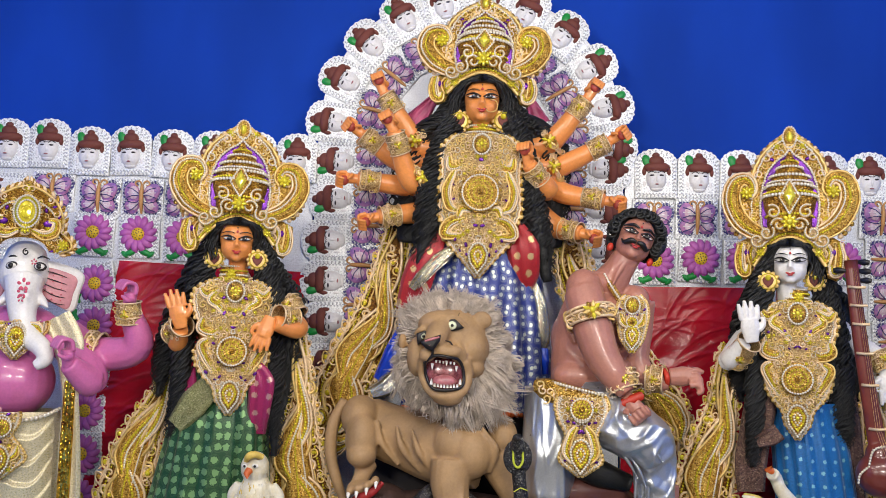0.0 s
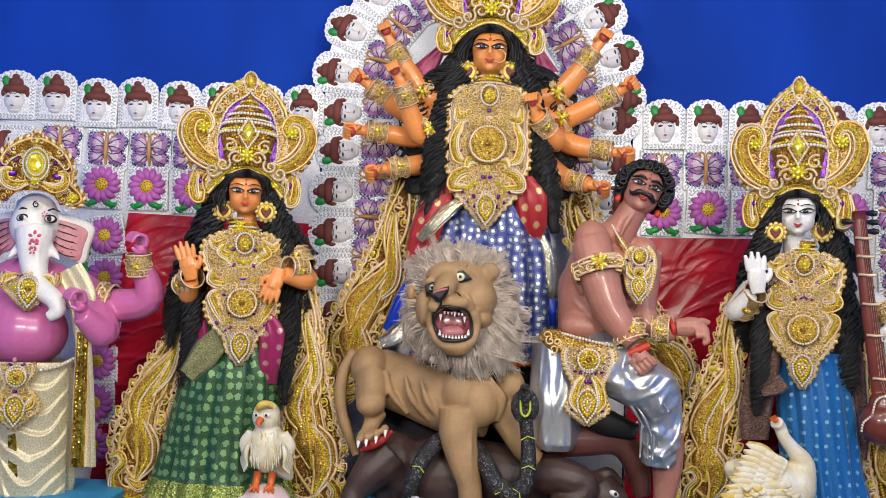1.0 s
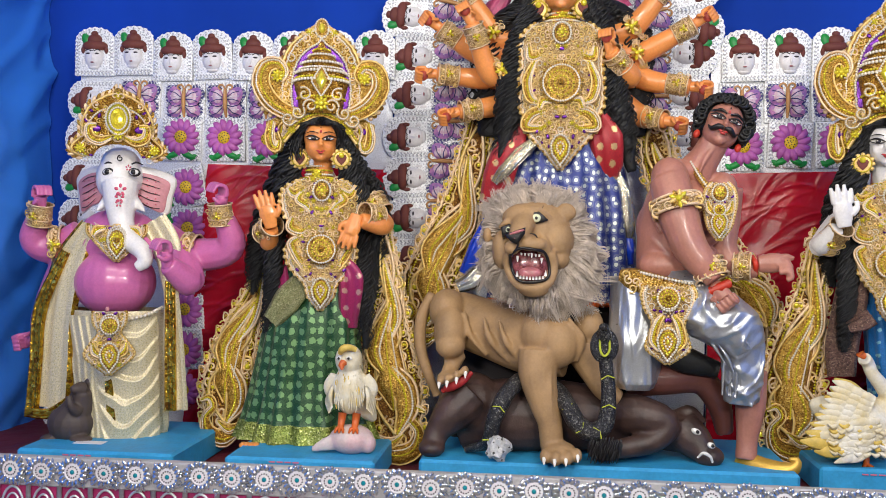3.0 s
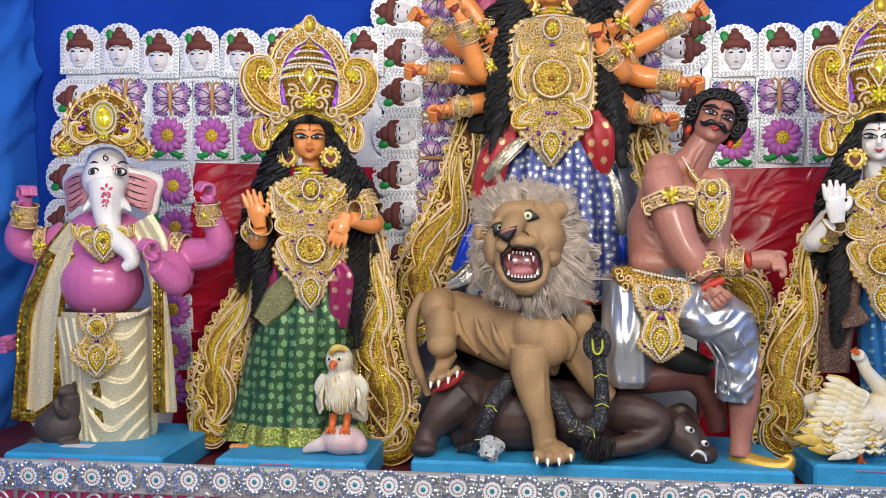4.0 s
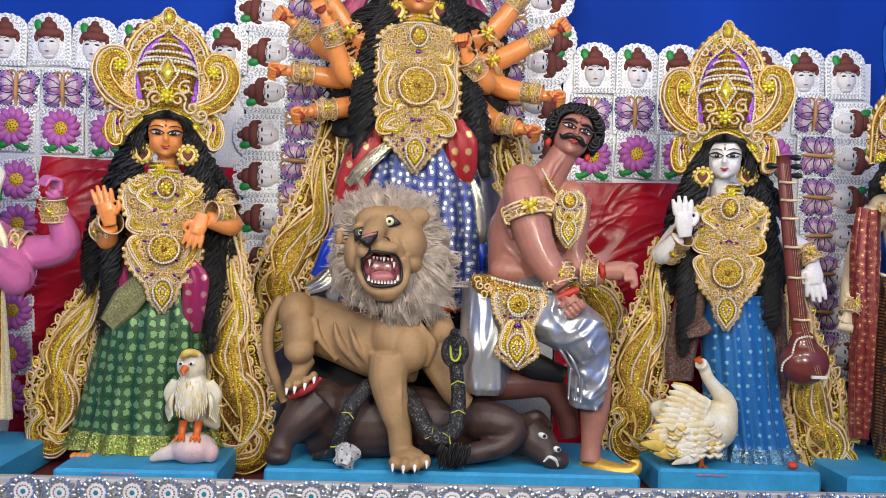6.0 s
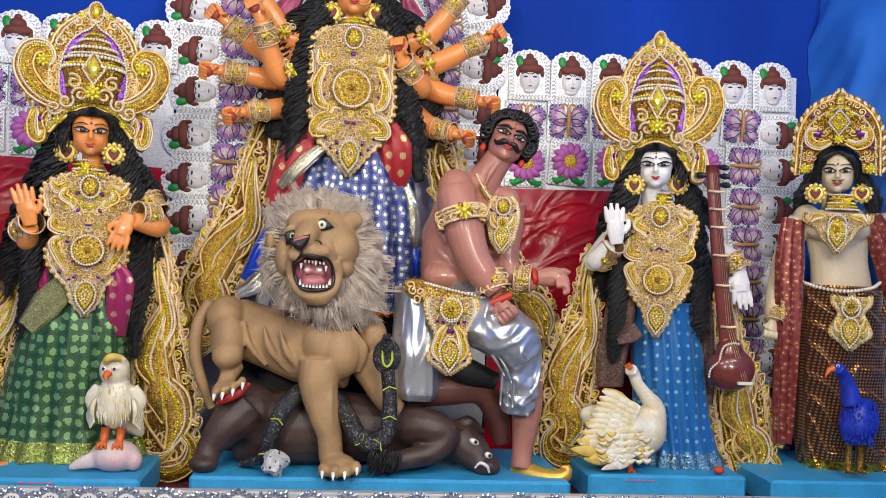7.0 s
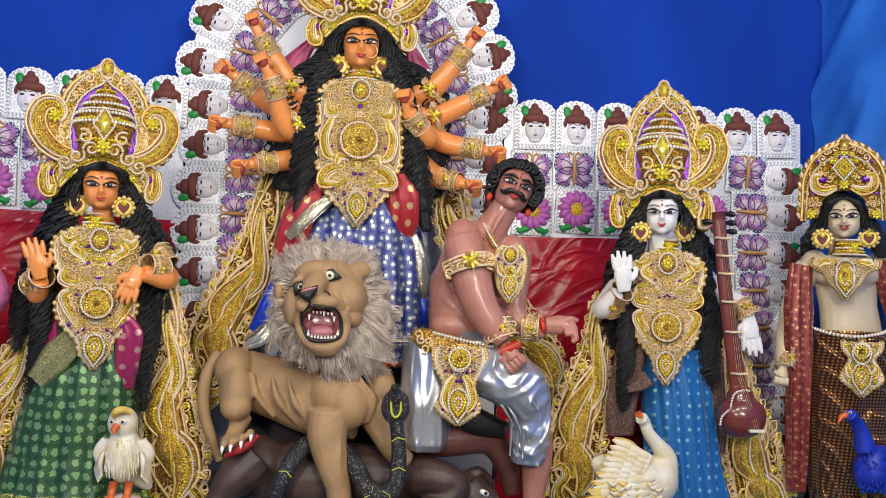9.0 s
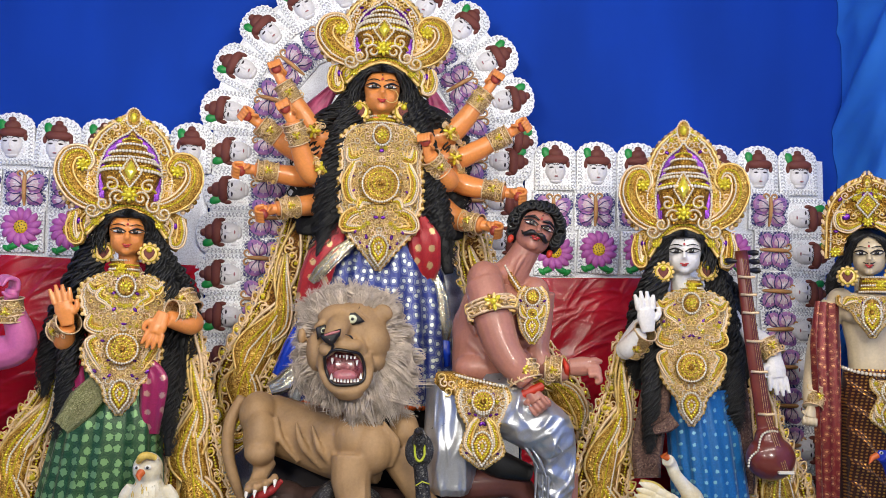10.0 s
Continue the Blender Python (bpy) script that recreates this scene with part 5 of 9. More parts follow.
def head(heap, c, r, turn=0.0):
    """The bare form of a head: r half width; turn in degrees round the upright axis."""
    m = np.array(Euler((0, 0, radians(turn))).to_matrix())
    g = lambda x, y, z: tuple(np.array(c) + m @ (np.array([x, y, z]) * r))
    heap.ball(g(0, 0.1, 0.2), (r * 1.0, r * 1.1, r * 1.15), 0, 22, 14)
    heap.ball(g(0, -0.10, -0.42), (r * 0.92, r * 0.95, r * 0.84), 0, 20, 12)
    heap.ball(g(0, -0.62, -1.02), (r * 0.34, r * 0.32, r * 0.26), 0, 12, 8)
    heap.tube([g(0, -1.0, 0.12), g(0, -1.12, -0.2), g(0, -1.2, -0.42)], [r * 0.10, r * 0.13, r * 0.17], 0, 8)
    for sg in (-1, 1):
        heap.ball(g(sg * 0.11, -1.06, -0.44), r * 0.11, 0, 8, 6)
        heap.ball(g(sg * 0.46, -0.62, -0.45), (r * 0.3, r * 0.3, r * 0.32), 0, 10, 8)
    return g


def features(s, g, r, ink, white, lip, wide=1.0, smile=0.05):
    """Painted eyes, brows, lips and forehead mark on a head."""
    def fore(x, z):
        return -1.03 + 0.42 * x * x + 0.10 * z * z
    for sg in (-1, 1):
        e = [g(sg * (0.44 + 0.31 * wide * math.cos(a)), fore(0.44 + 0.36 * math.cos(a), 0) - 0.03, 0.0 + (0.09 if math.sin(a) > 0 else 0.055) * math.sin(a) + 0.05 * math.cos(a)) for a in np.linspace(0, math.tau, 17)[:-1]]
        mid = np.mean(e, 0)
        n = len(e)
        s.add(np.vstack([e, [mid - np.array([0, r * 0.05, 0])]]), [(j, (j + 1) % n, n) for j in range(n)], white)
        up = [g(sg * (0.06 + 0.86 * u * wide), fore(0.1 + 0.8 * u, 0) - 0.09, 0.0 + 0.14 * math.sin(math.pi * u) + 0.1 * u) for u in np.linspace(0, 1, 9)]
        s.tube(up, [r * 0.025, r * 0.06, r * 0.025], ink, 6)
        lo = [g(sg * (0.06 + 0.78 * u * wide), fore(0.1 + 0.8 * u, 0) - 0.08, 0.0 - 0.095 * math.sin(math.pi * u) + 0.06 * u) for u in np.linspace(0, 1, 8)]
        s.tube(lo, r * 0.022, ink, 5)
        s.ball(g(sg * 0.42, fore(0.42, 0) - 0.08, 0.02), (r * 0.16, r * 0.05, r * 0.105), ink, 12, 7)
        # small white bead on the pupil as a painted glint
        s.ball(g(sg * 0.46, fore(0.42, 0) - 0.14, 0.07), r * 0.03, white, 6, 4)
        brow = [g(sg * (0.14 + 0.78 * u), fore(0.1 + 0.8 * u, 0.3) - 0.05, 0.26 + 0.17 * math.sin(math.pi * (0.15 + 0.75 * u))) for u in np.linspace(0, 1, 9)]
        s.tube(brow, [r * 0.022, r * 0.034, r * 0.010], ink, 5)
        s.ball(g(sg * 0.12, -1.13, -0.72), (r * 0.15, r * 0.06, r * 0.055), lip, 9, 6, (0, sg * -14, 0))
    s.ball(g(0, -1.11, -0.81), (r * 0.17, r * 0.07, r * 0.065), lip, 9, 6)
    s.tube([g(-0.26, -1.06, -0.74 + smile), g(0, -1.19, -0.765), g(0.26, -1.06, -0.74 + smile)], r * 0.016, ink, 5)
    s.ball(g(0, -1.06, 0.44), (r * 0.07, r * 0.03, r * 0.08), lip, 8, 5)
    s.ball(g(0, -0.99, 0.68), (r * 0.035, r * 0.03, r * 0.05), ink, 8, 5)



# ---- the statue in green ----
GREEN_SILK = printed("green_silk", (0.004, 0.050, 0.012), (0.17, 0.32, 0.13), 22, 20, 0.44, 0.36, 0.15, 0.35, 0.5, 0.12, 85.0)
GREEN_HEM = zari("green_gold_hem", (0.12, 0.16, 0.02), (0.32, 0.38, 0.08), (0.7, 0.72, 0.3), 120, 0.3, 0.6)
MAGENTA_SILK = printed("magenta_silk", (0.30, 0.012, 0.09), (0.62, 0.36, 0.3), 15, 15, 0.2, 0.35, 0.1, 0.3)
BORDER_GREEN = zari("border_green_zari", (0.16, 0.17, 0.06), (0.36, 0.36, 0.16), (0.62, 0.6, 0.34), 260, 0.4, 0.5)
SKY_SILK = printed("blue_silk", (0.006, 0.12, 0.36), (0.22, 0.48, 0.60), 20, 18, 0.15, 0.35, 0.15, 0.15, 0.5)
SKY_HEM = zari("blue_hem", (0.03, 0.1, 0.2), (0.12, 0.28, 0.42), (0.6, 0.65, 0.6), 120, 0.3, 0.6)
BEAK_RED = paint("petal_red", (0.6, 0.06, 0.02), 0.6)
BROWN_LACE = zari("brown_lace", (0.06, 0.03, 0.03), (0.18, 0.10, 0.08), (0.4, 0.28, 0.2), 200, 0.5, 0.3)
ROYAL_SILK = printed("royal_silk", (0.005, 0.020, 0.18), (0.46, 0.50, 0.46), 27, 24, 0.24, 0.33, 0.2, 0.6, 0.55, 0.22, 110.0)
RED_SILK = printed("red_silk", (0.36, 0.012, 0.02), (0.62, 0.42, 0.2), 14, 12, 0.2, 0.4, 0.1, 0.3)
TINSEL = paint("silver_gold_tissue", (0.62, 0.58, 0.46), 0.22, 0.8, var=0.25, big=12, small=120, bump=0.6)
BLUE_SATIN = paint("royal_blue_satin", (0.01, 0.05, 0.5), 0.25, var=0.3, big=10, coat=0.2)


def side_goddess(m, skin, silk, hem, veil, border, label, wave_hand):
    """A standing statue. m: named places in metres; one mesh with hair, cloth and skin."""
    s, heap = Shape(), Shape()
    f = np.array(m["face"])
    r = m["r"]
    g = head(heap, m["face"], r, math.degrees(facing(f)))
    heap.tube(bend([f + [0, 0.05, -r * 0.9], f + [0, 0.05, -r * 1.7], m["throat"]], 8), [r * 0.62, r * 0.6, r * 1.1])
    t, w = np.array(m["throat"]), np.array(m["waist"])
    hm = np.array(Euler((0, 0, facing(f))).to_matrix())
    heap.tube(bend([t, t * 0.7 + w * 0.3, t * 0.3 + w * 0.7, w], 14), [0.10, 0.155, 0.14, 0.125], 0, 18, 0.62)
    for side in ("left", "right"):
        a = m[side]
        heap.tube(bend(a, 18), [0.062, 0.055, 0.05, 0.047, 0.036], 0, 12)
    v, fc = fused(heap, 0.0065, 5)
    s.join(v, fc, 0)
    hands_heap = Shape()
    for side in ("left", "right"):
        wr, way, ac, size, th = m[side + "_palm"]
        open_hand(hands_heap, wr, way, ac, size, th)
    v, fc = fused(hands_heap, 0.0042, 2)
    s.join(v, fc, 0)
    features(s, g, r, 1, 2, 3)
    # sleeves and skirt
    lathe_skirt(s, m["skirt"], 17, 0.11, 4, 5, hem=0.22)
    for path, wd, mt, em in m["bands"]:
        sash(s, path, wd, mt, 0.012, em, 0.2, 0.006)
    # hair
    cap = Shape()
    cap.ball(tuple(f + hm @ np.array([0, 0.045, r * 0.7])), (r * 1.5, r * 1.1, r * 1.15), 0, 18, 12)
    cap.ball(tuple(f + hm @ np.array([0, 0.10, r * 0.9])), (r * 2.1, r * 0.9, r * 1.2), 0, 18, 12)
    for path, sp in m["locks"]:
        cap.tube(bend(path, 20), [q * 0.72 for q in sp], 0, 10, 0.6)
    v, fc = fused(cap, 0.012, 3)
    s.join(v, fc, 8)
    for k, (path, sp) in enumerate(m["locks"]):
        strands(s, path, sp, 84, k + 3, 0.0048, 0.015, 13, 8, 80)
    # locks framing the face
    for sg in (-1, 1):
        for q in range(5):
            strands(s, [tuple(f + hm @ np.array([sg * 0.05, -0.85 - 0.05 * q, 1.28 - 0.1 * q]) * r), tuple(f + hm @ np.array([sg * (0.88 + 0.1 * q), -0.7 + 0.1 * q, 0.85]) * r), tuple(f + hm @ np.array([sg * (1.32 + 0.08 * q), -0.25 + 0.08 * q, 0.0]) * r), tuple(f + hm @ np.array([sg * (1.25 + 0.1 * q), -0.2, -1.2]) * r)], [r * 0.1, r * 0.18, r * 0.25, r * 0.3], 7, q + 40, 0.006, 0.005, 5, 8, 18)
    return s.make("statue", [skin, INK, EYE_WHITE, LIP, silk, hem, veil, border, HAIR], base=m["base"], label=label, category="statue", group="shrine statues")


LAK = dict(
    face=(-1.052, 4.220, 2.098), r=0.07854, throat=(-1.074, 4.320, 1.919), waist=(-1.101, 4.320, 1.501), base=(-1.120, 4.300, 0.652),
    left=[(-1.221, 4.320, 1.842), (-1.284, 4.300, 1.682), (-1.299, 4.240, 1.616), (-1.268, 4.160, 1.681)],
    right=[(-0.924, 4.320, 1.835), (-0.779, 4.280, 1.732), (-0.755, 4.220, 1.705), (-0.843, 4.140, 1.727)],
    left_palm=((-1.263, 4.140, 1.701), (-0.25, -0.1, 1), (1, 0, 0.2), 0.1728, 1),
    right_palm=((-0.861, 4.130, 1.739), (-0.28, -0.1, -0.9), (1, 0, -0.3), 0.1623, -1),
    skirt=[(*(-1.082, 4.300, 1.502), 0.1518, 0.1099), (*(-1.099, 4.300, 1.265), 0.2199, 0.1414), (*(-1.120, 4.300, 0.948), 0.2618, 0.1623), (*(-1.123, 4.300, 0.790), 0.2984, 0.1832), (*(-1.121, 4.300, 0.692), 0.3403, 0.2094)],
    bands=[([(-0.942, 4.200, 1.547), (-0.892, 4.180, 1.459), (-0.899, 4.200, 1.317), (-0.895, 4.240, 1.223)], [0.02618, 0.06283, 0.05236, 0.02618], 6, 6), ([(-1.100, 4.170, 1.455), (-1.188, 4.170, 1.351), (-1.273, 4.200, 1.249)], [0.05236, 0.06806, 0.04712], 7, 7), ([(-1.269, 4.260, 1.500), (-1.243, 4.220, 1.424), (-1.255, 4.220, 1.346)], [0.05759, 0.05236, 0.03665], 6, 6)],
    locks=[([(-1.131, 4.240, 2.163), (-1.207, 4.260, 2.009), (-1.305, 4.320, 1.788), (-1.388, 4.340, 1.574), (-1.414, 4.350, 1.360)], [0.03665, 0.06283, 0.07854, 0.04712, 0.02094]),
           ([(-1.154, 4.280, 2.129), (-1.203, 4.230, 1.942), (-1.269, 4.250, 1.682), (-1.271, 4.210, 1.424), (-1.304, 4.220, 1.190)], [0.02618, 0.05236, 0.05236, 0.03665, 0.02094]),
           ([(-0.988, 4.240, 2.166), (-0.925, 4.260, 2.014), (-0.842, 4.320, 1.850), (-0.816, 4.350, 1.586), (-0.811, 4.350, 1.321)], [0.03665, 0.06283, 0.08901, 0.06806, 0.02618]),
           ([(-0.984, 4.280, 2.132), (-0.897, 4.240, 1.896), (-0.879, 4.280, 1.612), (-0.840, 4.220, 1.381), (-0.826, 4.240, 1.121)], [0.02618, 0.05759, 0.06283, 0.04712, 0.02618])],
)
side_goddess(LAK, ORANGE, GREEN_SILK, GREEN_HEM, MAGENTA_SILK, BORDER_GREEN, "orange-skinned statue in a green silk sari with long black hair", 1)
crown((-1.058, 4.240, 2.165), 0.002565, "tall gold crown with volutes on the statue in green", spread=0.93, tall=1.02, seed=3)
PADS = [([(14, -70), (34, -84), (52, -78), (50, -62)], [4, 9, 9, 4]), ([(10, -58), (26, -40), (40, -30), (34, -18)], [3, 6, 6, 3]), ([(22, -160), (40, -130), (50, -108), (40, -98)], [4, 8, 8, 4]), ([(30, -10), (48, -20), (58, -10)], [4, 7, 3])]
PROF = [(6, 34), (-8, 60), (-28, 68), (-56, 62), (-82, 46), (-98, 44), (-116, 58), (-140, 55), (-160, 42), (-178, 26), (-200, 20), (-222, 3)]
breastplate((-1.039, 4.200, 1.896), 0.002618, PROF, "gold embroidered breast ornament with paisleys, pearls and purple foil", (-116, 26), PADS, 24, 3)
choker((-1.069, 4.300, 1.949), 0.05236, 0.07854)
earring((-1.149, 4.210, 2.013), 0.002618)
earring((-0.950, 4.210, 2.012), 0.002618)
armlet((-1.326, 4.240, 1.660), (-1.258, 4.150, 1.701), 0.04974)
armlet((-0.825, 4.150, 1.756), (-0.766, 4.220, 1.749), 0.04712)
armlet((-0.819, 4.300, 1.828), (-0.772, 4.280, 1.766), 0.05759)
scroll_panel([((-1.312, 4.420, 1.683)[0], (-1.312, 4.420, 1.683)[2]), ((-1.389, 4.420, 1.411)[0], (-1.389, 4.420, 1.411)[2]), ((-1.494, 4.420, 1.164)[0], (-1.494, 4.420, 1.164)[2]), ((-1.553, 4.420, 0.918)[0], (-1.553, 4.420, 0.918)[2]), ((-1.562, 4.420, 0.659)[0], (-1.562, 4.420, 0.659)[2])], [0.02, 0.045, 0.085, 0.12, 0.10], 4.42, "gold scrollwork panel with a peacock foot beside the green sari", 5, (-1, 0.15))
scroll_panel([((-0.769, 4.420, 1.694)[0], (-0.769, 4.420, 1.694)[2]), ((-0.742, 4.420, 1.425)[0], (-0.742, 4.420, 1.425)[2]), ((-0.748, 4.420, 1.182)[0], (-0.748, 4.420, 1.182)[2]), ((-0.716, 4.420, 0.939)[0], (-0.716, 4.420, 0.939)[2]), ((-0.689, 4.420, 0.628)[0], (-0.689, 4.420, 0.628)[2])], [0.03, 0.05, 0.10, 0.135, 0.11], 4.36, "gold scrollwork panel with a peacock foot beside the green sari", 6, (1, 0.17))

# ---- the white-faced statue ----
SAR = dict(
    face=(1.514, 4.300, 2.103), r=0.08, throat=(1.563, 4.400, 1.927), waist=(1.605, 4.400, 1.461), base=(1.693, 4.380, 0.648),
    left=[(1.411, 4.400, 1.837), (1.303, 4.380, 1.708), (1.239, 4.320, 1.638), (1.285, 4.230, 1.720)],
    right=[(1.731, 4.400, 1.839), (1.873, 4.380, 1.722), (1.954, 4.360, 1.670), (1.960, 4.330, 1.616)],
    left_palm=((1.310, 4.210, 1.743), (-0.15, -0.1, 1), (1, 0, 0.1), 0.1813, 1),
    right_palm=((1.961, 4.320, 1.622), (0.1, -0.1, -1), (-1, 0, 0), 0.192, 1),
    skirt=[(*(1.603, 4.380, 1.462), 0.1547, 0.112), (*(1.636, 4.380, 1.244), 0.1707, 0.128), (*(1.674, 4.380, 0.916), 0.176, 0.144), (*(1.698, 4.380, 0.768), 0.192, 0.16), (*(1.708, 4.380, 0.692), 0.224, 0.1787)],
    bands=[([(1.449, 4.260, 1.330), (1.410, 4.260, 1.302), (1.354, 4.280, 1.277)], [0.03733, 0.03733, 0.02667], 7, 7), ([(1.413, 4.320, 1.646), (1.380, 4.330, 1.402), (1.349, 4.340, 1.185), (1.356, 4.360, 1.047)], [0.05866, 0.06933, 0.06933, 0.05866], 6, 6), ([(1.760, 4.380, 1.661), (1.806, 4.380, 1.415), (1.831, 4.380, 1.140), (1.833, 4.380, 0.975)], [0.04266, 0.048, 0.048, 0.04266], 6, 6)],
    locks=[([(1.442, 4.320, 2.160), (1.395, 4.340, 1.997), (1.346, 4.400, 1.834), (1.320, 4.420, 1.613), (1.330, 4.430, 1.448)], [0.03733, 0.064, 0.06933, 0.048, 0.02133]),
           ([(1.446, 4.360, 2.137), (1.378, 4.310, 1.913), (1.369, 4.330, 1.644), (1.352, 4.290, 1.377), (1.349, 4.300, 1.163)], [0.02667, 0.05333, 0.048, 0.03733, 0.02667]),
           ([(1.594, 4.320, 2.169), (1.677, 4.340, 2.013), (1.803, 4.400, 1.857), (1.849, 4.430, 1.581), (1.873, 4.430, 1.302)], [0.03733, 0.064, 0.08533, 0.06933, 0.03733]),
           ([(1.621, 4.360, 2.148), (1.697, 4.320, 1.904), (1.754, 4.360, 1.634), (1.752, 4.300, 1.391), (1.766, 4.320, 1.254)], [0.02667, 0.05866, 0.064, 0.04266, 0.02667])],
)
side_goddess(SAR, WHITE_SKIN, SKY_SILK, SKY_HEM, BROWN_LACE, BROWN_LACE, "white-skinned statue in a dotted blue sari, holding a lute", 1)
crown((1.517, 4.320, 2.173), 0.002667, "tall gold crown with volutes on the white-faced statue", spread=0.84, tall=1.12, seed=4)
breastplate((1.541, 4.280, 1.899), 0.002667, [(z, w * 0.87) for z, w in PROF], "gold embroidered breast ornament with paisleys, pearls and purple foil", (-124, 26), PADS, 24, 5)
choker((1.552, 4.380, 1.948), 0.05333, 0.08)
earring((1.409, 4.290, 2.010), 0.002667)
earring((1.623, 4.290, 2.022), 0.002667)
armlet((1.264, 4.330, 1.639), (1.306, 4.230, 1.727), 0.05066)
armlet((1.930, 4.360, 1.697), (1.963, 4.330, 1.627), 0.05066)
scroll_panel([((1.275, 4.460, 1.721)[0], (1.275, 4.460, 1.721)[2]), ((1.248, 4.460, 1.443)[0], (1.248, 4.460, 1.443)[2]), ((1.196, 4.460, 1.166)[0], (1.196, 4.460, 1.166)[2]), ((1.151, 4.460, 0.917)[0], (1.151, 4.460, 0.917)[2]), ((1.171, 4.460, 0.684)[0], (1.171, 4.460, 0.684)[2])], [0.03, 0.06, 0.11, 0.13, 0.11], 4.46, "gold scrollwork panel with a peacock foot beside the blue sari", 7, (-1, 0.16))
scroll_panel([((1.917, 4.460, 1.526)[0], (1.917, 4.460, 1.526)[2]), ((1.959, 4.460, 1.246)[0], (1.959, 4.460, 1.246)[2]), ((2.014, 4.460, 1.022)[0], (2.014, 4.460, 1.022)[2]), ((2.069, 4.460, 0.798)[0], (2.069, 4.460, 0.798)[2]), ((2.123, 4.460, 0.601)[0], (2.123, 4.460, 0.601)[2])], [0.04, 0.07, 0.12, 0.12, 0.09], 4.40, "gold scrollwork panel with a peacock foot under the lute", 8, (1, 0.15))

# the lute
VEENA = paint("red_brown_lacquer", (0.16, 0.03, 0.022), 0.3, var=0.2, big=8, bump=0.05, coat=0.4)
lute = holder("lute", (1.895, 4.200, 1.085), "red-brown lacquered long-necked lute with brass frets, leaning on the statue", "lute")
B = np.array((1.895, 4.200, 1.085))
s = Shape()
neck = bend([np.array((1.867, 4.200, 1.270)) - B, np.array((1.796, 4.200, 1.718)) - B, np.array((1.750, 4.200, 2.114)) - B], 20)
s.tube(neck, [0.04091, 0.03324, 0.03068], 0, 14, 0.7)
s.make("neck", VEENA, lute)
s = Shape()
s.ball(tuple(np.array((1.883, 4.200, 1.165)) - B), (0.1125, 0.09205, 0.1023), 0, 26, 18)
s.ball(tuple(np.array((1.873, 4.200, 1.257)) - B), (0.06137, 0.05625, 0.06137), 0, 18, 12)
v, fc = fused(s, 0.008, 8)
s = Shape()
s.join(v, fc)
s.make("gourd", VEENA, lute)
for q in (0.12, 0.34, 0.52, 0.66, 0.78, 0.88):
    i = int(q * 19)
    s = Shape()
    s.tube([neck[i] + [-0.03835, -0.02813, 0], neck[i] + [0, -0.03324, -0.002557], neck[i] + [0.03835, -0.02813, 0]], 0.006392, 0, 6)
    s.make("fret", GOLD_ROSE, lute)
s = Shape()
pearls(s, bend([neck[0] + [-0.06392, -0.05114, -0.06648], neck[0] + [-0.04603, -0.05114, 0], neck[0] + [0, -0.04603, 0.02046], neck[0] + [0.04091, -0.04091, 0.01534]], 20), 0.006648)
pearls(s, bend([neck[0] + [-0.06392, -0.05114, -0.06648], neck[0] + [-0.1023, -0.05114, -0.1023], neck[0] + [-0.1074, -0.04603, -0.1432]], 14), 0.006648)
s.make("bead_trim", [PEARL] * 5, lute, kind="stuff")
for q, sg in ((17, 1), (18, 1), (19, 1), (18, -1)):
    s = Shape()
    e = neck[q] + [sg * 0.02557, 0, -0.007671]
    s.tube([e, e + [sg * 0.0358, 0, 0], e + [sg * 0.05625, 0, 0]], [0.007671, 0.01534, 0.01023], 0, 8)
    s.make("tuning_peg", INK, lute)
s = Shape()
e = np.array((1.913, 4.200, 1.112)) - B + [0, -0.09205, 0]
s.block(e - [0.0358, 0.01023, 0.007671], e + [0.0358, 0.01023, 0.007671], 0, 0.003)
s.make("bridge", PEARL, lute)
s = Shape()
for x in (-0.01023, 0, 0.01023):
    s.tube([e + [x, -0.01023, 0], neck[2] + [x, -0.0358, 0], neck[18] + [x * 0.7, -0.03068, 0]], 0.0008, 0, 4)
s.make("strings", GOLD_CORD, lute)

# feet, petals and faded pink writing on the pedestals
s = Shape()
for k in range(4):
    s.ball(tuple(np.array((-1.365, 4.100, 0.686)) + [k * 0.01997, -0.01, 0]), (0.01747, 0.02995, 0.01498), 0, 9, 6)
s.make("foot", ORANGE, base=(-1.347, 4.100, 0.677), label="orange toes below the green hem", category="foot")
PINK_INK = paint("pink_ink", (0.62, 0.16, 0.26), 0.7)
s = Shape()
s.ball((1.802, 4.100, 0.715), (0.02496, 0.02496, 0.01747), 0, 10, 7)
s.make("petal_heap", BEAK_RED, base=(1.803, 4.100, 0.697), label="small heap of red petals on the pedestal", category="petals")
for x0, y0, z0 in ((-1.17, 3.846, 0.672), (1.36, 4.076, 0.665), (2.42, 4.116, 0.665), (-2.1, 3.836, 0.668)):
    mark = holder("pink_mark", (x0, y0, z0), "faded pink brush marks on the blue pedestal", "mark", "pink marks")
    for k in range(4):
        s = Shape()
        s.block((0.035 * k, -0.002, 0), (0.035 * k + 0.027, 0.0, 0.006), 0, 0.0005)
        s.make("bar", PINK_INK, mark)



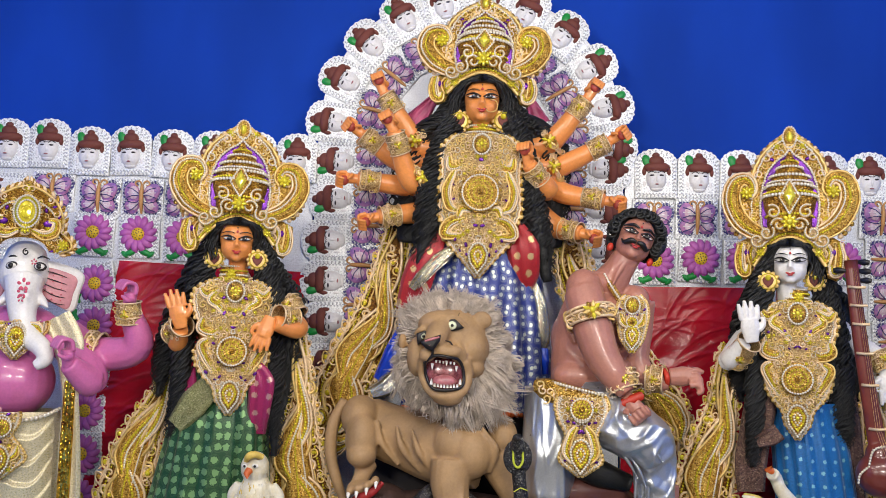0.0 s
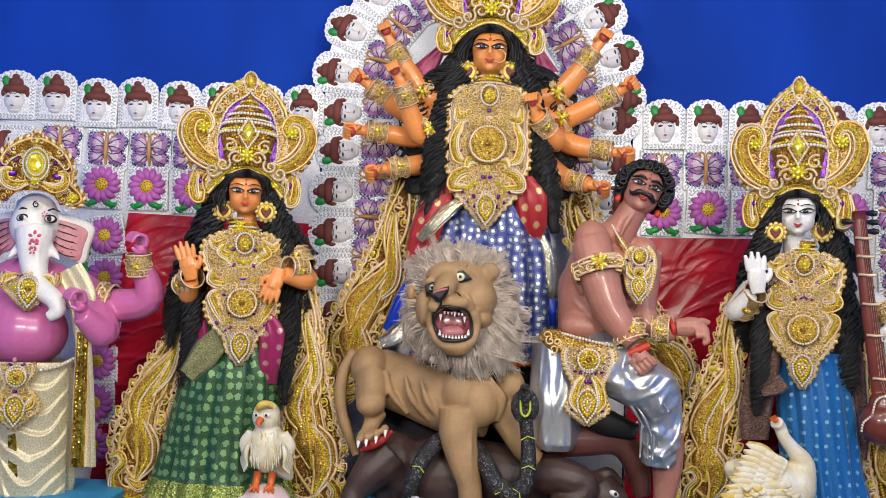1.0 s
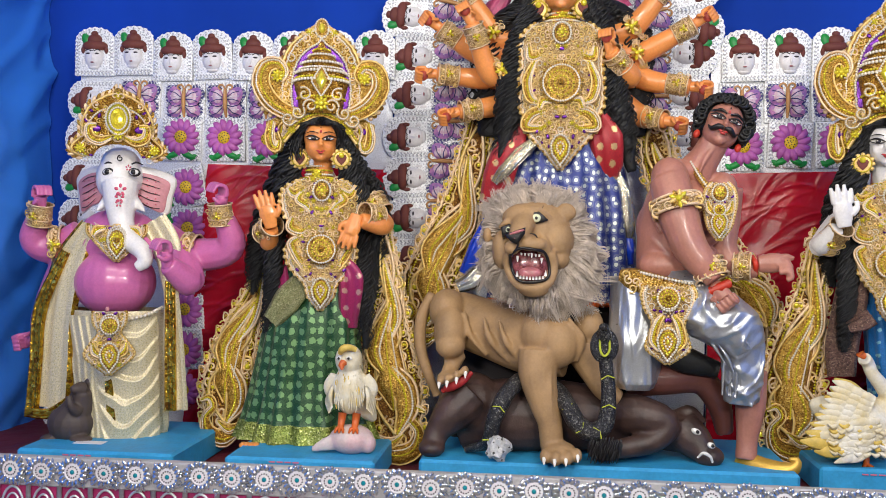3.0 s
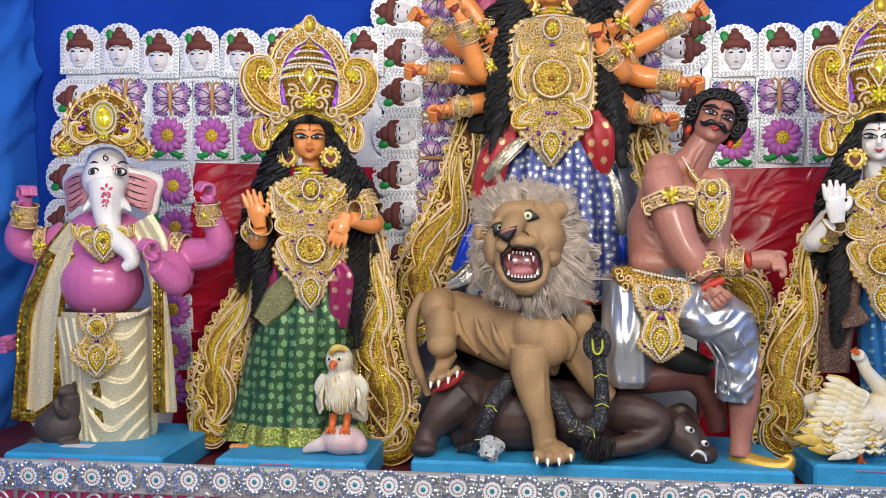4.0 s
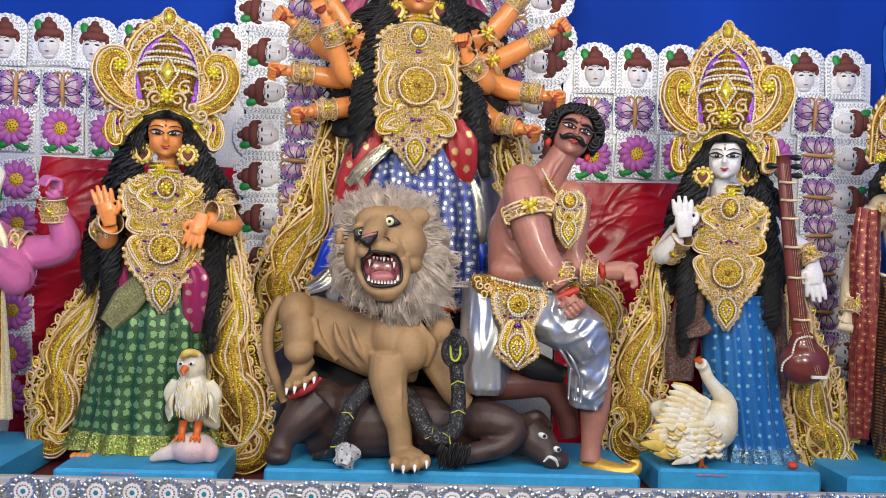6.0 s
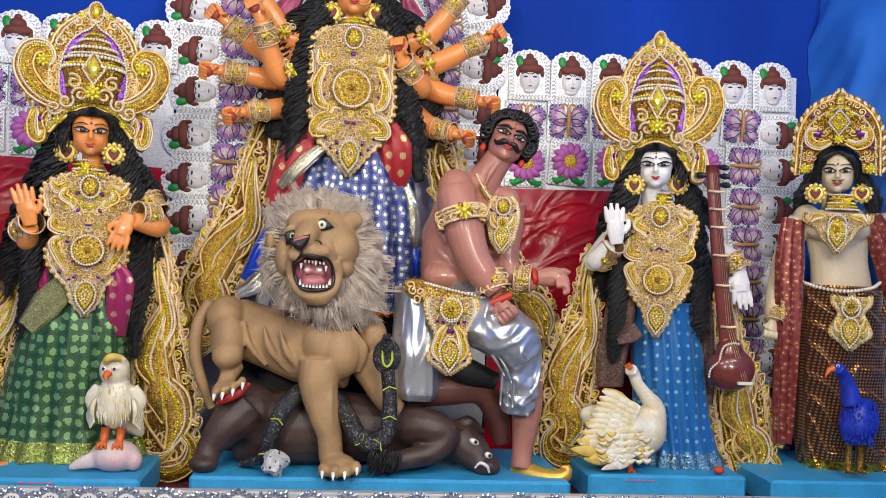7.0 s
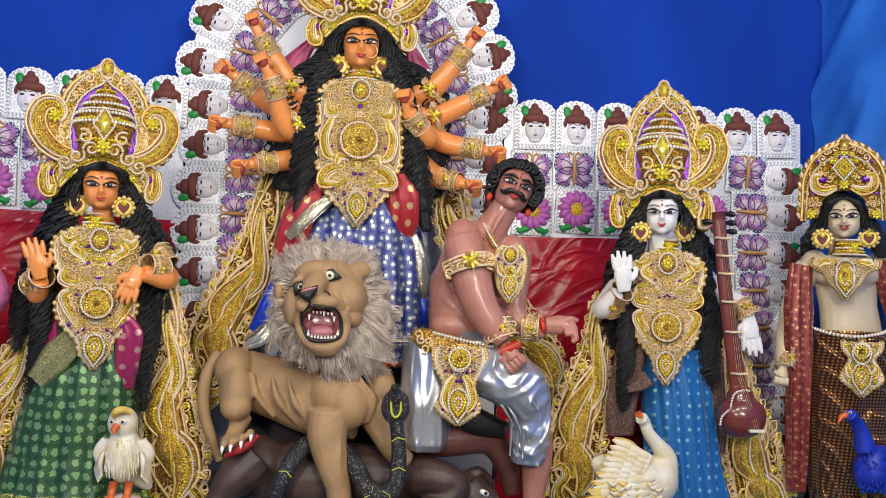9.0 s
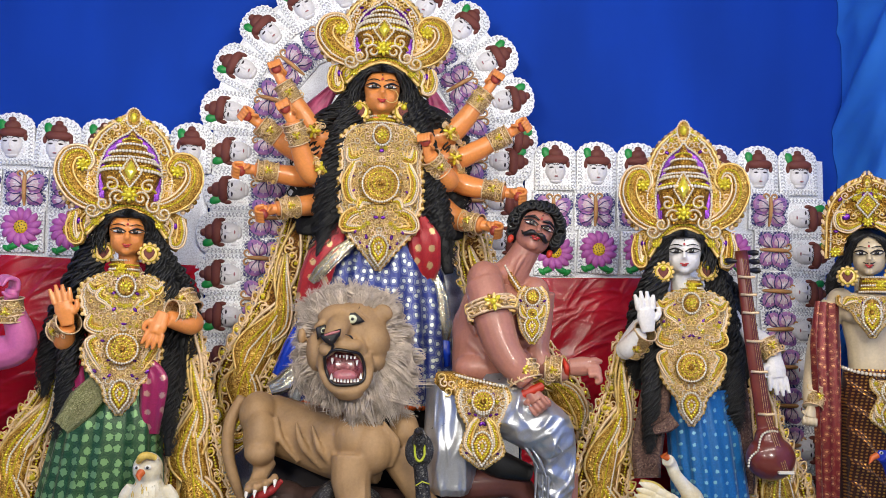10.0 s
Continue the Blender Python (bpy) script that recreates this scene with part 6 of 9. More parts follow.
# ---- the ten-armed statue behind the lion ----
s = Shape()
s.block((-0.44, 4.42, DECK), (0.46, 4.85, 1.337), 0, 0.01)
s.make("plinth", PLINTH_CLOTH, base=(0.01, 4.63, DECK), label="plinth wrapped in near-black cloth behind the lion", category="plinth")
heap, s = Shape(), Shape()
F, FR = np.array((0.059, 4.510, 2.874)), 0.08962
g = head(heap, F, FR)
heap.tube(bend([F + [0, 0.05, -FR * 0.9], F + [0, 0.05, -FR * 1.6], (0.064, 4.620, 2.727)], 8), [FR * 0.62, FR * 0.6, FR * 1.2])
heap.tube(bend([(0.063, 4.620, 2.733), (0.069, 4.620, 2.581), (0.078, 4.620, 2.321), (0.084, 4.620, 2.149)], 14), [0.12, 0.2, 0.18, 0.16], 0, 18, 0.6)
ARMS = [
    ([(-0.093, 4.640, 2.661), (-0.242, 4.630, 2.654), (-0.320, 4.600, 2.744), (-0.437, 4.560, 2.914)], (-0.503, 4.550, 3.065)),
    ([(-0.103, 4.580, 2.596), (-0.211, 4.540, 2.483), (-0.284, 4.500, 2.465), (-0.365, 4.400, 2.683)], (-0.418, 4.380, 2.777)),
    ([(-0.106, 4.660, 2.627), (-0.278, 4.650, 2.580), (-0.377, 4.620, 2.594), (-0.540, 4.580, 2.705)], (-0.645, 4.560, 2.781)),
    ([(-0.103, 4.660, 2.553), (-0.244, 4.650, 2.473), (-0.342, 4.620, 2.455), (-0.553, 4.570, 2.471)], (-0.673, 4.550, 2.477)),
    ([(-0.098, 4.660, 2.436), (-0.209, 4.650, 2.337), (-0.284, 4.620, 2.313), (-0.438, 4.560, 2.281)], (-0.564, 4.540, 2.251)),
    ([(0.225, 4.640, 2.673), (0.382, 4.630, 2.688), (0.463, 4.600, 2.752), (0.588, 4.560, 2.921)], (0.653, 4.550, 3.029)),
    ([(0.238, 4.580, 2.594), (0.361, 4.540, 2.476), (0.397, 4.500, 2.442), (0.293, 4.400, 2.545)], (0.271, 4.380, 2.663)),
    ([(0.242, 4.660, 2.625), (0.416, 4.650, 2.576), (0.512, 4.620, 2.603), (0.710, 4.580, 2.712)], (0.801, 4.560, 2.775)),
    ([(0.244, 4.660, 2.566), (0.418, 4.650, 2.483), (0.517, 4.620, 2.438), (0.692, 4.570, 2.405)], (0.812, 4.550, 2.395)),
    ([(0.247, 4.660, 2.449), (0.424, 4.650, 2.294), (0.493, 4.620, 2.261), (0.577, 4.560, 2.237)], (0.692, 4.540, 2.214)),
]
for path, tip in ARMS:
    heap.tube(bend(path, 20), [0.062, 0.062, 0.058, 0.052, 0.038], 0, 12)
v, fc = fused(heap, 0.0075, 5)
s.join(v, fc, 0)
hollows = []
heap = Shape()
for path, tip in ARMS:
    w = np.array(path[-1])
    hollows.append(grip(heap, w, np.array(tip) - w, 0.132, (0.25 if tip[0] < F[0] else -0.25, -0.75, -0.65)))
v, fc = fused(heap, 0.0042, 2)
s.join(v, fc, 0)
for h in hollows:
    s.ball(tuple(h + np.array([0, 0.006, 0])), (0.026, 0.02, 0.026), 9, 12, 8)
features(s, g, FR, 1, 2, 3)
s.tube(spiral(tuple(F + np.array([0.5, -1.1, -0.5]) * FR), FR * 0.36, FR * 0.36, 190, 0.75, 16), FR * 0.025, 10, 5)
lathe_skirt(s, [(*(0.083, 4.600, 2.189), 0.224, 0.14), (*(0.082, 4.600, 1.976), 0.3025, 0.1792), (*(0.081, 4.600, 1.695), 0.3417, 0.2072), (*(0.091, 4.600, 1.418), 0.3473, 0.2184), (*(0.094, 4.600, 1.347), 0.3529, 0.224)], 19, 0.12, 4, 5)
sash(s, [(0.243, 4.460, 2.248), (0.281, 4.440, 2.137), (0.298, 4.470, 2.003), (0.312, 4.520, 1.924)], [0.03921, 0.07841, 0.06721, 0.0224], 6, 0.012, 6, 0.3, 0.006)
sash(s, [(-0.114, 4.480, 2.209), (-0.178, 4.460, 2.094), (-0.228, 4.480, 1.956), (-0.265, 4.520, 1.818)], [0.03361, 0.07281, 0.07841, 0.06161], 6, 0.012, 6, 0.3, 0.006)
sash(s, [(-0.028, 4.440, 2.139), (-0.121, 4.430, 2.066), (-0.200, 4.450, 1.982), (-0.248, 4.480, 1.922)], [0.0224, 0.03641, 0.03361, 0.0224], 5, 0.014, 5, 0.3, 0.018)
sash(s, [(0.336, 4.500, 1.979), (0.369, 4.490, 1.870), (0.379, 4.500, 1.733), (0.372, 4.520, 1.665)], [0.0168, 0.03921, 0.05041, 0.04481], 5, 0.012, 5, 0.4, 0.008)
sash(s, [(0.377, 4.510, 1.665), (0.372, 4.500, 1.597), (0.387, 4.520, 1.532)], [0.04481, 0.05601, 0.03921], 7, 0.012, 7, 0.4, 0.008)
sash(s, [(-0.243, 4.500, 1.791), (-0.322, 4.480, 1.610), (-0.394, 4.500, 1.479)], [0.03361, 0.05041, 0.028], 7, 0.012, 7, 0.4, 0.008)
sash(s, [(-0.252, 4.480, 1.572), (-0.341, 4.460, 1.461), (-0.422, 4.480, 1.417)], [0.03921, 0.05041, 0.03361], 5, 0.014, 5, 0.4, 0.008)
cap = Shape()
cap.ball(tuple(F + [0, 0.10, FR * 0.9]), (FR * 2.0, FR * 0.9, FR * 1.2), 0, 18, 12)
cap.ball(tuple(F + [0, 0.045, FR * 0.7]), (FR * 1.5, FR * 1.1, FR * 1.15), 0, 18, 12)
LOCKS = [([(-0.031, 4.540, 2.952), (-0.111, 4.580, 2.785), (-0.225, 4.650, 2.694), (-0.273, 4.680, 2.433), (-0.291, 4.700, 2.172)], [0.03921, 0.09522, 0.1288, 0.112, 0.08401]),
         ([(-0.039, 4.580, 2.934), (-0.105, 4.480, 2.689), (-0.154, 4.480, 2.517), (-0.180, 4.460, 2.288), (-0.216, 4.480, 2.011)], [0.028, 0.05601, 0.06161, 0.06721, 0.03921]),
         ([(0.148, 4.540, 2.958), (0.240, 4.580, 2.797), (0.368, 4.650, 2.716), (0.422, 4.680, 2.459), (0.441, 4.700, 2.171)], [0.03921, 0.09522, 0.1288, 0.1008, 0.07841]),
         ([(0.156, 4.580, 2.941), (0.237, 4.480, 2.715), (0.292, 4.480, 2.477), (0.353, 4.460, 2.225), (0.409, 4.480, 1.980)], [0.028, 0.05601, 0.06161, 0.06721, 0.03921])]
for path, sp in LOCKS:
    cap.tube(bend(path, 20), [q * 0.75 for q in sp], 0, 10, 0.6)
v, fc = fused(cap, 0.013, 3)
s.join(v, fc, 8)
for k, (path, sp) in enumerate(LOCKS):
    strands(s, path, sp, 110, k + 13, 0.0052, 0.017, 14, 8, 84)
for sg in (-1, 1):
    for q in range(5):
        strands(s, [tuple(F + np.array([sg * 0.05, -0.85 - 0.05 * q, 1.28 - 0.1 * q]) * FR), tuple(F + np.array([sg * (0.88 + 0.1 * q), -0.7 + 0.1 * q, 0.85]) * FR), tuple(F + np.array([sg * (1.32 + 0.08 * q), -0.25 + 0.08 * q, 0.0]) * FR), tuple(F + np.array([sg * (1.25 + 0.1 * q), -0.2, -1.2]) * FR)], [FR * 0.1, FR * 0.18, FR * 0.25, FR * 0.3], 7, q + 60, 0.006, 0.005, 5, 8, 18)
s.make("statue", [ORANGE, INK, EYE_WHITE, LIP, ROYAL_SILK, TINSEL, RED_SILK, BLUE_SATIN, HAIR, PALM, GOLD_CORD], base=(0.099, 4.600, 1.347), label="tall ten-armed orange-skinned statue in a royal blue sari", category="statue", group="shrine statues")
s = Shape()
s.ball((0, 0, 0), (0.016, 0.016, 0.014), 0, 9, 6)
BALL = s.mesh("marigold", [paint("marigold", (0.75, 0.12, 0.01), 0.7, var=0.2, big=60)])
garland = holder("garland", (0.094, 4.600, 1.341), "string of orange marigolds round the hem of the blue sari", "garland")
for k in range(44):
    a = math.pi * (0.04 + 0.92 * k / 43)
    o = new("marigold", BALL)
    o.parent = garland
    o.location = (0.3697 * math.cos(a), -0.2352 * math.sin(a), 0.005601)
crown((0.061, 4.530, 2.976), 0.0028, "tall gold crown with volutes on the ten-armed statue", spread=0.9, tall=0.82, seed=9)
DPADS = [([(12, -150), (26, -142), (50, -150), (58, -170), (30, -172)], [3, 7, 9, 8, 3]), ([(26, -24), (34, -46), (52, -52), (56, -34)], [3, 7, 7, 3]), ([(46, -60), (58, -92), (52, -120), (38, -128)], [4, 7, 7, 3]), ([(16, -128), (30, -126), (36, -138)], [3, 6, 3])]
breastplate((0.066, 4.460, 2.662), 0.0028, [(6, 44), (-6, 60), (-22, 70), (-46, 66), (-70, 66), (-100, 68), (-130, 68), (-150, 60), (-172, 58), (-190, 44), (-208, 28), (-226, 14), (-240, 3)], "broad gold and rose embroidered breast ornament with a red-eyed medallion", (-98, 33), DPADS, 26, 6, 140)
choker((0.065, 4.600, 2.764), 0.06161, 0.09522)
earring((-0.050, 4.500, 2.767), 0.003081)
earring((0.169, 4.500, 2.775), 0.003081)
for path, tip in ARMS:
    w, e = np.array(path[-1]), np.array(path[-2])
    d = unit(e - w)
    armlet(tuple(w + d * 0.0112), tuple(w + d * 0.112), 0.04761)
for i in (0, 1, 5, 7):
    p = bend(ARMS[i][0], 20)
    armlet(tuple(p[9]), tuple(p[10]), 0.07001, big=1.2)
PK = paint("pink_crepe", (0.5, 0.08, 0.2), 0.5, var=0.3, big=20)
for nm, pts in (("west", [(-0.187, 4.720, 2.937), (-0.243, 4.720, 2.860), (-0.299, 4.720, 2.782)]), ("east", [(0.315, 4.720, 2.940), (0.334, 4.720, 2.880), (0.354, 4.720, 2.815)])):
    s = Shape()
    sash(s, pts, [0.02299, 0.04598, 0.06897], 0, 0.02, 0, 0.0, 0.012)
    s.make("ruffle", PK, base=pts[2], label="pleated pink crepe ruffle behind the crown", category="ruffle", group="pink ruffles")
scroll_panel([((-0.334, 4.720, 2.261)[0], (-0.334, 4.720, 2.261)[2]), ((-0.405, 4.720, 1.908)[0], (-0.405, 4.720, 1.908)[2]), ((-0.485, 4.720, 1.645)[0], (-0.485, 4.720, 1.645)[2]), ((-0.589, 4.720, 1.413)[0], (-0.589, 4.720, 1.413)[2]), ((-0.617, 4.720, 1.130)[0], (-0.617, 4.720, 1.130)[2])], [0.06, 0.085, 0.12, 0.13, 0.08], 4.72, "gold scrollwork panel standing behind the lion", 15, (-1, 0.14))
scroll_panel([((0.532, 4.720, 2.293)[0], (0.532, 4.720, 2.293)[2]), ((0.583, 4.720, 2.004)[0], (0.583, 4.720, 2.004)[2]), ((0.777, 4.720, 1.667)[0], (0.777, 4.720, 1.667)[2]), ((1.024, 4.720, 1.394)[0], (1.024, 4.720, 1.394)[2]), ((1.126, 4.720, 1.175)[0], (1.126, 4.720, 1.175)[2])], [0.06, 0.085, 0.11, 0.10, 0.06], 4.72, "gold scrollwork panel standing behind the muscular statue", 16, None)



# ---- lion, buffalo and cobra ----
RED_RAG = paint("red_rag", (0.4, 0.02, 0.02), 0.6)
LION = paint("tan_lion_paint", (0.37, 0.225, 0.105), 0.65, var=0.2, big=7, bump=0.12)
MANE = paint("mane_fur", (0.56, 0.47, 0.39), 0.85, var=0.35, big=22, small=240, bump=0.4)
MOUTH = paint("mouth_paint", (0.12, 0.015, 0.02), 0.25, var=0.4, big=60, second=(0.4, 0.12, 0.13), coat=0.5)
TONGUE = paint("tongue_pink", (0.42, 0.14, 0.15), 0.3, var=0.3, big=40, coat=0.4)
CLAW = paint("claw_white", (0.8, 0.76, 0.7), 0.3)
BUFF = paint("buffalo_paint", (0.038, 0.021, 0.018), 0.48, var=0.4, big=9, bump=0.35, second=(0.085, 0.046, 0.038))
GREEN_EYE = paint("pale_green_eye", (0.66, 0.68, 0.46), 0.2)

heap, s = Shape(), Shape()
LU = 0.00243
# trunk, haunch and legs
heap.tube(bend([(-0.413, 4.300, 1.281), (-0.238, 4.240, 1.232), (-0.061, 4.180, 1.196), (0.083, 4.140, 1.204)], 18), [52 * LU, 56 * LU, 66 * LU, 70 * LU], 0, 20, 0.85)
heap.ball((-0.442, 4.240, 1.316), (36 * LU, 0.12, 42 * LU), 0, 20, 14)
heap.ball((-0.423, 4.160, 1.229), (31 * LU, 0.10, 50 * LU), 0, 20, 14)
heap.ball((-0.418, 4.120, 1.165), (28 * LU, 0.08, 24 * LU), 0, 16, 12)
heap.tube(bend([(-0.398, 4.160, 1.127), (-0.412, 4.130, 1.072), (-0.423, 4.090, 1.037)], 8), [22 * LU, 15 * LU, 15 * LU], 0, 12)
heap.ball((-0.407, 4.060, 1.032), (26 * LU, 0.06, 13 * LU), 0, 14, 9)
for q in ((-0.448, 4.020, 1.023), (-0.414, 4.000, 1.036), (-0.375, 4.000, 1.052), (-0.342, 4.020, 1.070)):
    heap.ball(q, (8 * LU, 0.034, 8.5 * LU), 0, 10, 7)
heap.ball((-0.011, 4.100, 1.231), (42 * LU, 0.11, 44 * LU), 0, 20, 14)
heap.ball((0.064, 4.060, 1.197), (38 * LU, 0.10, 46 * LU), 0, 18, 12)
heap.ball((0.199, 4.140, 1.261), (28 * LU, 0.09, 38 * LU), 0, 16, 12)
heap.tube(bend([(-0.019, 4.050, 1.162), (-0.023, 4.030, 1.061), (0.006, 4.010, 0.942), (0.032, 4.000, 0.857), (0.043, 4.000, 0.754)], 18), [37 * LU, 35 * LU, 27 * LU, 22 * LU, 21 * LU], 0, 16)
heap.ball((0.074, 3.970, 0.738), (32 * LU, 0.09, 19 * LU), 0, 16, 10)
for q in ((0.016, 3.900, 0.733), (0.059, 3.880, 0.730), (0.106, 3.890, 0.731), (0.145, 3.920, 0.737)):
    heap.ball(q, (11 * LU, 0.04, 13 * LU), 0, 12, 8)
heap.tube(bend([(0.176, 4.140, 1.180), (0.234, 4.120, 1.071), (0.279, 4.100, 0.988), (0.336, 4.100, 0.950)], 14), [38 * LU, 30 * LU, 22 * LU, 16 * LU], 0, 14)
# ribs, loin folds and the tendons of the foreleg
for a, b, c, q in (((-0.356, 4.140, 1.326), (-0.333, 4.130, 1.221), (-0.256, 4.140, 1.120), 7), ((-0.269, 4.100, 1.301), (-0.237, 4.090, 1.202), (-0.154, 4.110, 1.101), 8), ((-0.200, 4.070, 1.292), (-0.163, 4.060, 1.192), (-0.098, 4.090, 1.100), 7), ((-0.072, 4.010, 1.117), (-0.041, 3.970, 1.001), (0.007, 3.950, 0.873), 6), ((0.032, 3.990, 1.122), (0.029, 3.960, 1.005), (0.043, 3.950, 0.886), 6), ((-0.052, 3.980, 1.085), (-0.003, 3.960, 1.057), (0.040, 3.970, 1.067), 4), ((0.103, 4.020, 1.315), (0.165, 4.030, 1.218), (0.143, 4.050, 1.116), 8)):
    heap.tube(bend([a, b, c], 12), [q * 0.4 * LU, q * LU, q * 0.4 * LU], 0, 8)
# skull, brow, cheeks, bridge and jaws, turned a little aside and raised
heap.ball((-0.037, 4.070, 1.685), (64 * LU, 0.14, 56 * LU), 0, 24, 16)
heap.ball((-0.087, 4.000, 1.742), (42 * LU, 0.09, 27 * LU), 0, 20, 12)
heap.ball((0.049, 4.030, 1.646), (32 * LU, 0.10, 36 * LU), 0, 18, 12)
heap.ball((0.057, 4.030, 1.571), (22 * LU, 0.08, 22 * LU), 0, 16, 10)
heap.ball((-0.185, 4.010, 1.604), (19 * LU, 0.08, 36 * LU), 0, 16, 12)
heap.tube(bend([(-0.081, 3.965, 1.741), (-0.101, 3.905, 1.697), (-0.116, 3.868, 1.654)], 10), [21 * LU, 20 * LU, 17 * LU], 0, 14)
heap.ball((-0.140, 3.892, 1.613), (15 * LU, 0.036, 13 * LU), 0, 14, 9)
heap.ball((-0.055, 3.892, 1.631), (27 * LU, 0.044, 13 * LU), 0, 16, 10)
heap.ball((-0.005, 3.925, 1.613), (14 * LU, 0.04, 13 * LU), 0, 14, 9)
heap.tube(bend([(-0.157, 3.910, 1.591), (-0.157, 3.940, 1.528), (-0.114, 3.915, 1.463), (-0.052, 3.905, 1.446), (0.012, 3.920, 1.470), (0.032, 3.945, 1.536), (0.017, 3.930, 1.594)], 26), [8 * LU, 8 * LU, 10 * LU, 12 * LU, 11 * LU, 11 * LU, 12 * LU], 0, 12)
heap.ball((-0.047, 3.935, 1.434), (27 * LU, 0.05, 13 * LU), 0, 16, 10)
heap.tube(bend([(-0.081, 3.950, 1.758), (-0.038, 3.935, 1.779), (0.022, 3.955, 1.742)], 10), [5 * LU, 7 * LU, 4 * LU], 0, 9)
heap.tube(bend([(-0.196, 3.955, 1.696), (-0.172, 3.940, 1.720), (-0.133, 3.945, 1.718)], 10), [4 * LU, 6 * LU, 4 * LU], 0, 9)
heap.tube(bend([(-0.018, 3.935, 1.674), (0.009, 3.920, 1.632), (0.005, 3.925, 1.591)], 10), [4 * LU, 6 * LU, 4 * LU], 0, 8)
heap.tube(bend([(-0.131, 3.940, 1.738), (-0.118, 3.925, 1.718), (-0.107, 3.940, 1.735)], 8), [3 * LU, 5 * LU, 3 * LU], 0, 8)
heap.ball((-0.252, 4.020, 1.666), (8 * LU, 0.025, 15 * LU), 0, 12, 8)
heap.ball((0.093, 4.020, 1.774), (18 * LU, 0.022, 15 * LU), 0, 12, 8, (0, 35, 0))
v, fc = fused(heap, 0.0075, 4)
s.join(v, fc, 0)
# open mouth: throat, lip line, tongue and teeth
s.ball((-0.066, 3.935, 1.535), (35 * LU, 0.036, 32 * LU), 1, 22, 14)
s.tube(bend([(-0.148, 3.885, 1.582), (-0.106, 3.852, 1.612), (-0.047, 3.855, 1.608), (-0.002, 3.885, 1.594), (0.018, 3.905, 1.537), (0.011, 3.890, 1.488), (-0.047, 3.870, 1.471), (-0.109, 3.880, 1.477), (-0.139, 3.905, 1.525), (-0.148, 3.885, 1.582)], 50), 2.6 * LU, 2, 6)
s.ball((-0.062, 3.905, 1.507), (21 * LU, 0.03, 11 * LU), 7, 14, 9, (20, 0, 0))
for q, up, k in (((-0.115, 3.885, 1.578), -1, 1.0), ((-0.056, 3.880, 1.591), -1, 0.8), ((-0.014, 3.895, 1.570), -1, 0.9), ((-0.116, 3.885, 1.493), 1, 1.0), ((0.004, 3.895, 1.497), 1, 1.0)):
    a = np.array(q)
    s.tube([a, a + [0, -0.004, up * 0.012 * k], a + [0, -0.006, up * 0.024 * k]], [0.007 * k, 0.005 * k, 0.001], 3, 7)
for k in range(8):
    a = np.array((-0.102, 3.882, 1.484)) + np.array([k * 0.0135, -0.004 * math.sin(k * 0.45), -0.004 * math.sin(k * 0.45)])
    s.tube([a, a + [0, -0.001, 0.013]], [0.0052, 0.004], 3, 6)
for k in range(6):
    a = np.array((-0.099, 3.885, 1.593)) + np.array([k * 0.015, -0.002, -0.001 * k])
    s.tube([a, a + [0, -0.001, -0.011]], [0.0048, 0.0035], 3, 6)
# nose leather, a pink ridge painted as its top highlight, and the crease below
s.plate([(q[0], q[2]) for q in ((-0.170, 3.980, 1.668), (-0.129, 3.980, 1.685), (-0.083, 3.980, 1.700), (-0.085, 3.980, 1.674), (-0.104, 3.980, 1.644), (-0.118, 3.980, 1.630), (-0.143, 3.980, 1.639))], 3.858, 0.02, 2, 0.008, True)
s.tube(bend([(-0.148, 3.832, 1.670), (-0.118, 3.828, 1.680), (-0.088, 3.832, 1.689)], 8), [1.5 * LU, 3 * LU, 1.5 * LU], 7, 6)
s.ball((-0.127, 3.838, 1.654), (5 * LU, 0.008, 3 * LU), 7, 8, 6)
s.tube(bend([(-0.115, 3.850, 1.637), (-0.115, 3.852, 1.621), (-0.122, 3.860, 1.604)], 8), 2 * LU, 2, 6)
# eyes in dark painted lids
s.plate([(q[0], q[2]) for q in ((-0.072, 3.980, 1.771), (-0.029, 3.980, 1.771), (0.013, 3.980, 1.733), (-0.028, 3.980, 1.718), (-0.074, 3.980, 1.708))], 3.936, 0.012, 2, 0.006, True)
s.plate([(q[0], q[2]) for q in ((-0.190, 3.980, 1.701), (-0.154, 3.980, 1.716), (-0.132, 3.980, 1.707), (-0.158, 3.980, 1.673), (-0.182, 3.980, 1.653))], 3.945, 0.016, 2, 0.006, True)
for c, a, b, t in (((-0.040, 3.920, 1.741), 8.5, 7.5, -8), ((-0.159, 3.927, 1.691), 4, 5.5, 25)):
    s.ball(c, (a * LU, 0.010, b * LU), 4, 14, 8, (0, t, 0))
    s.ball(tuple(np.array(c) + [0.001, -0.008, 0]), (3 * LU, 0.005, 3 * LU), 2, 10, 6)
for q in (0, 1):
    s.tube(bend([(-0.065, 3.868, 1.676), (-0.043, 3.872, 1.669), (-0.027, 3.880, 1.646)], 8) + [0.004 * q, 0.004 * q, -q * 0.019], [0.001, 0.0045, 0.001], 2, 5)
s.tube(bend([(-0.010, 3.950, 1.795), (-0.026, 3.930, 1.760), (-0.035, 3.925, 1.736)], 6), 0.0012, 2, 4)
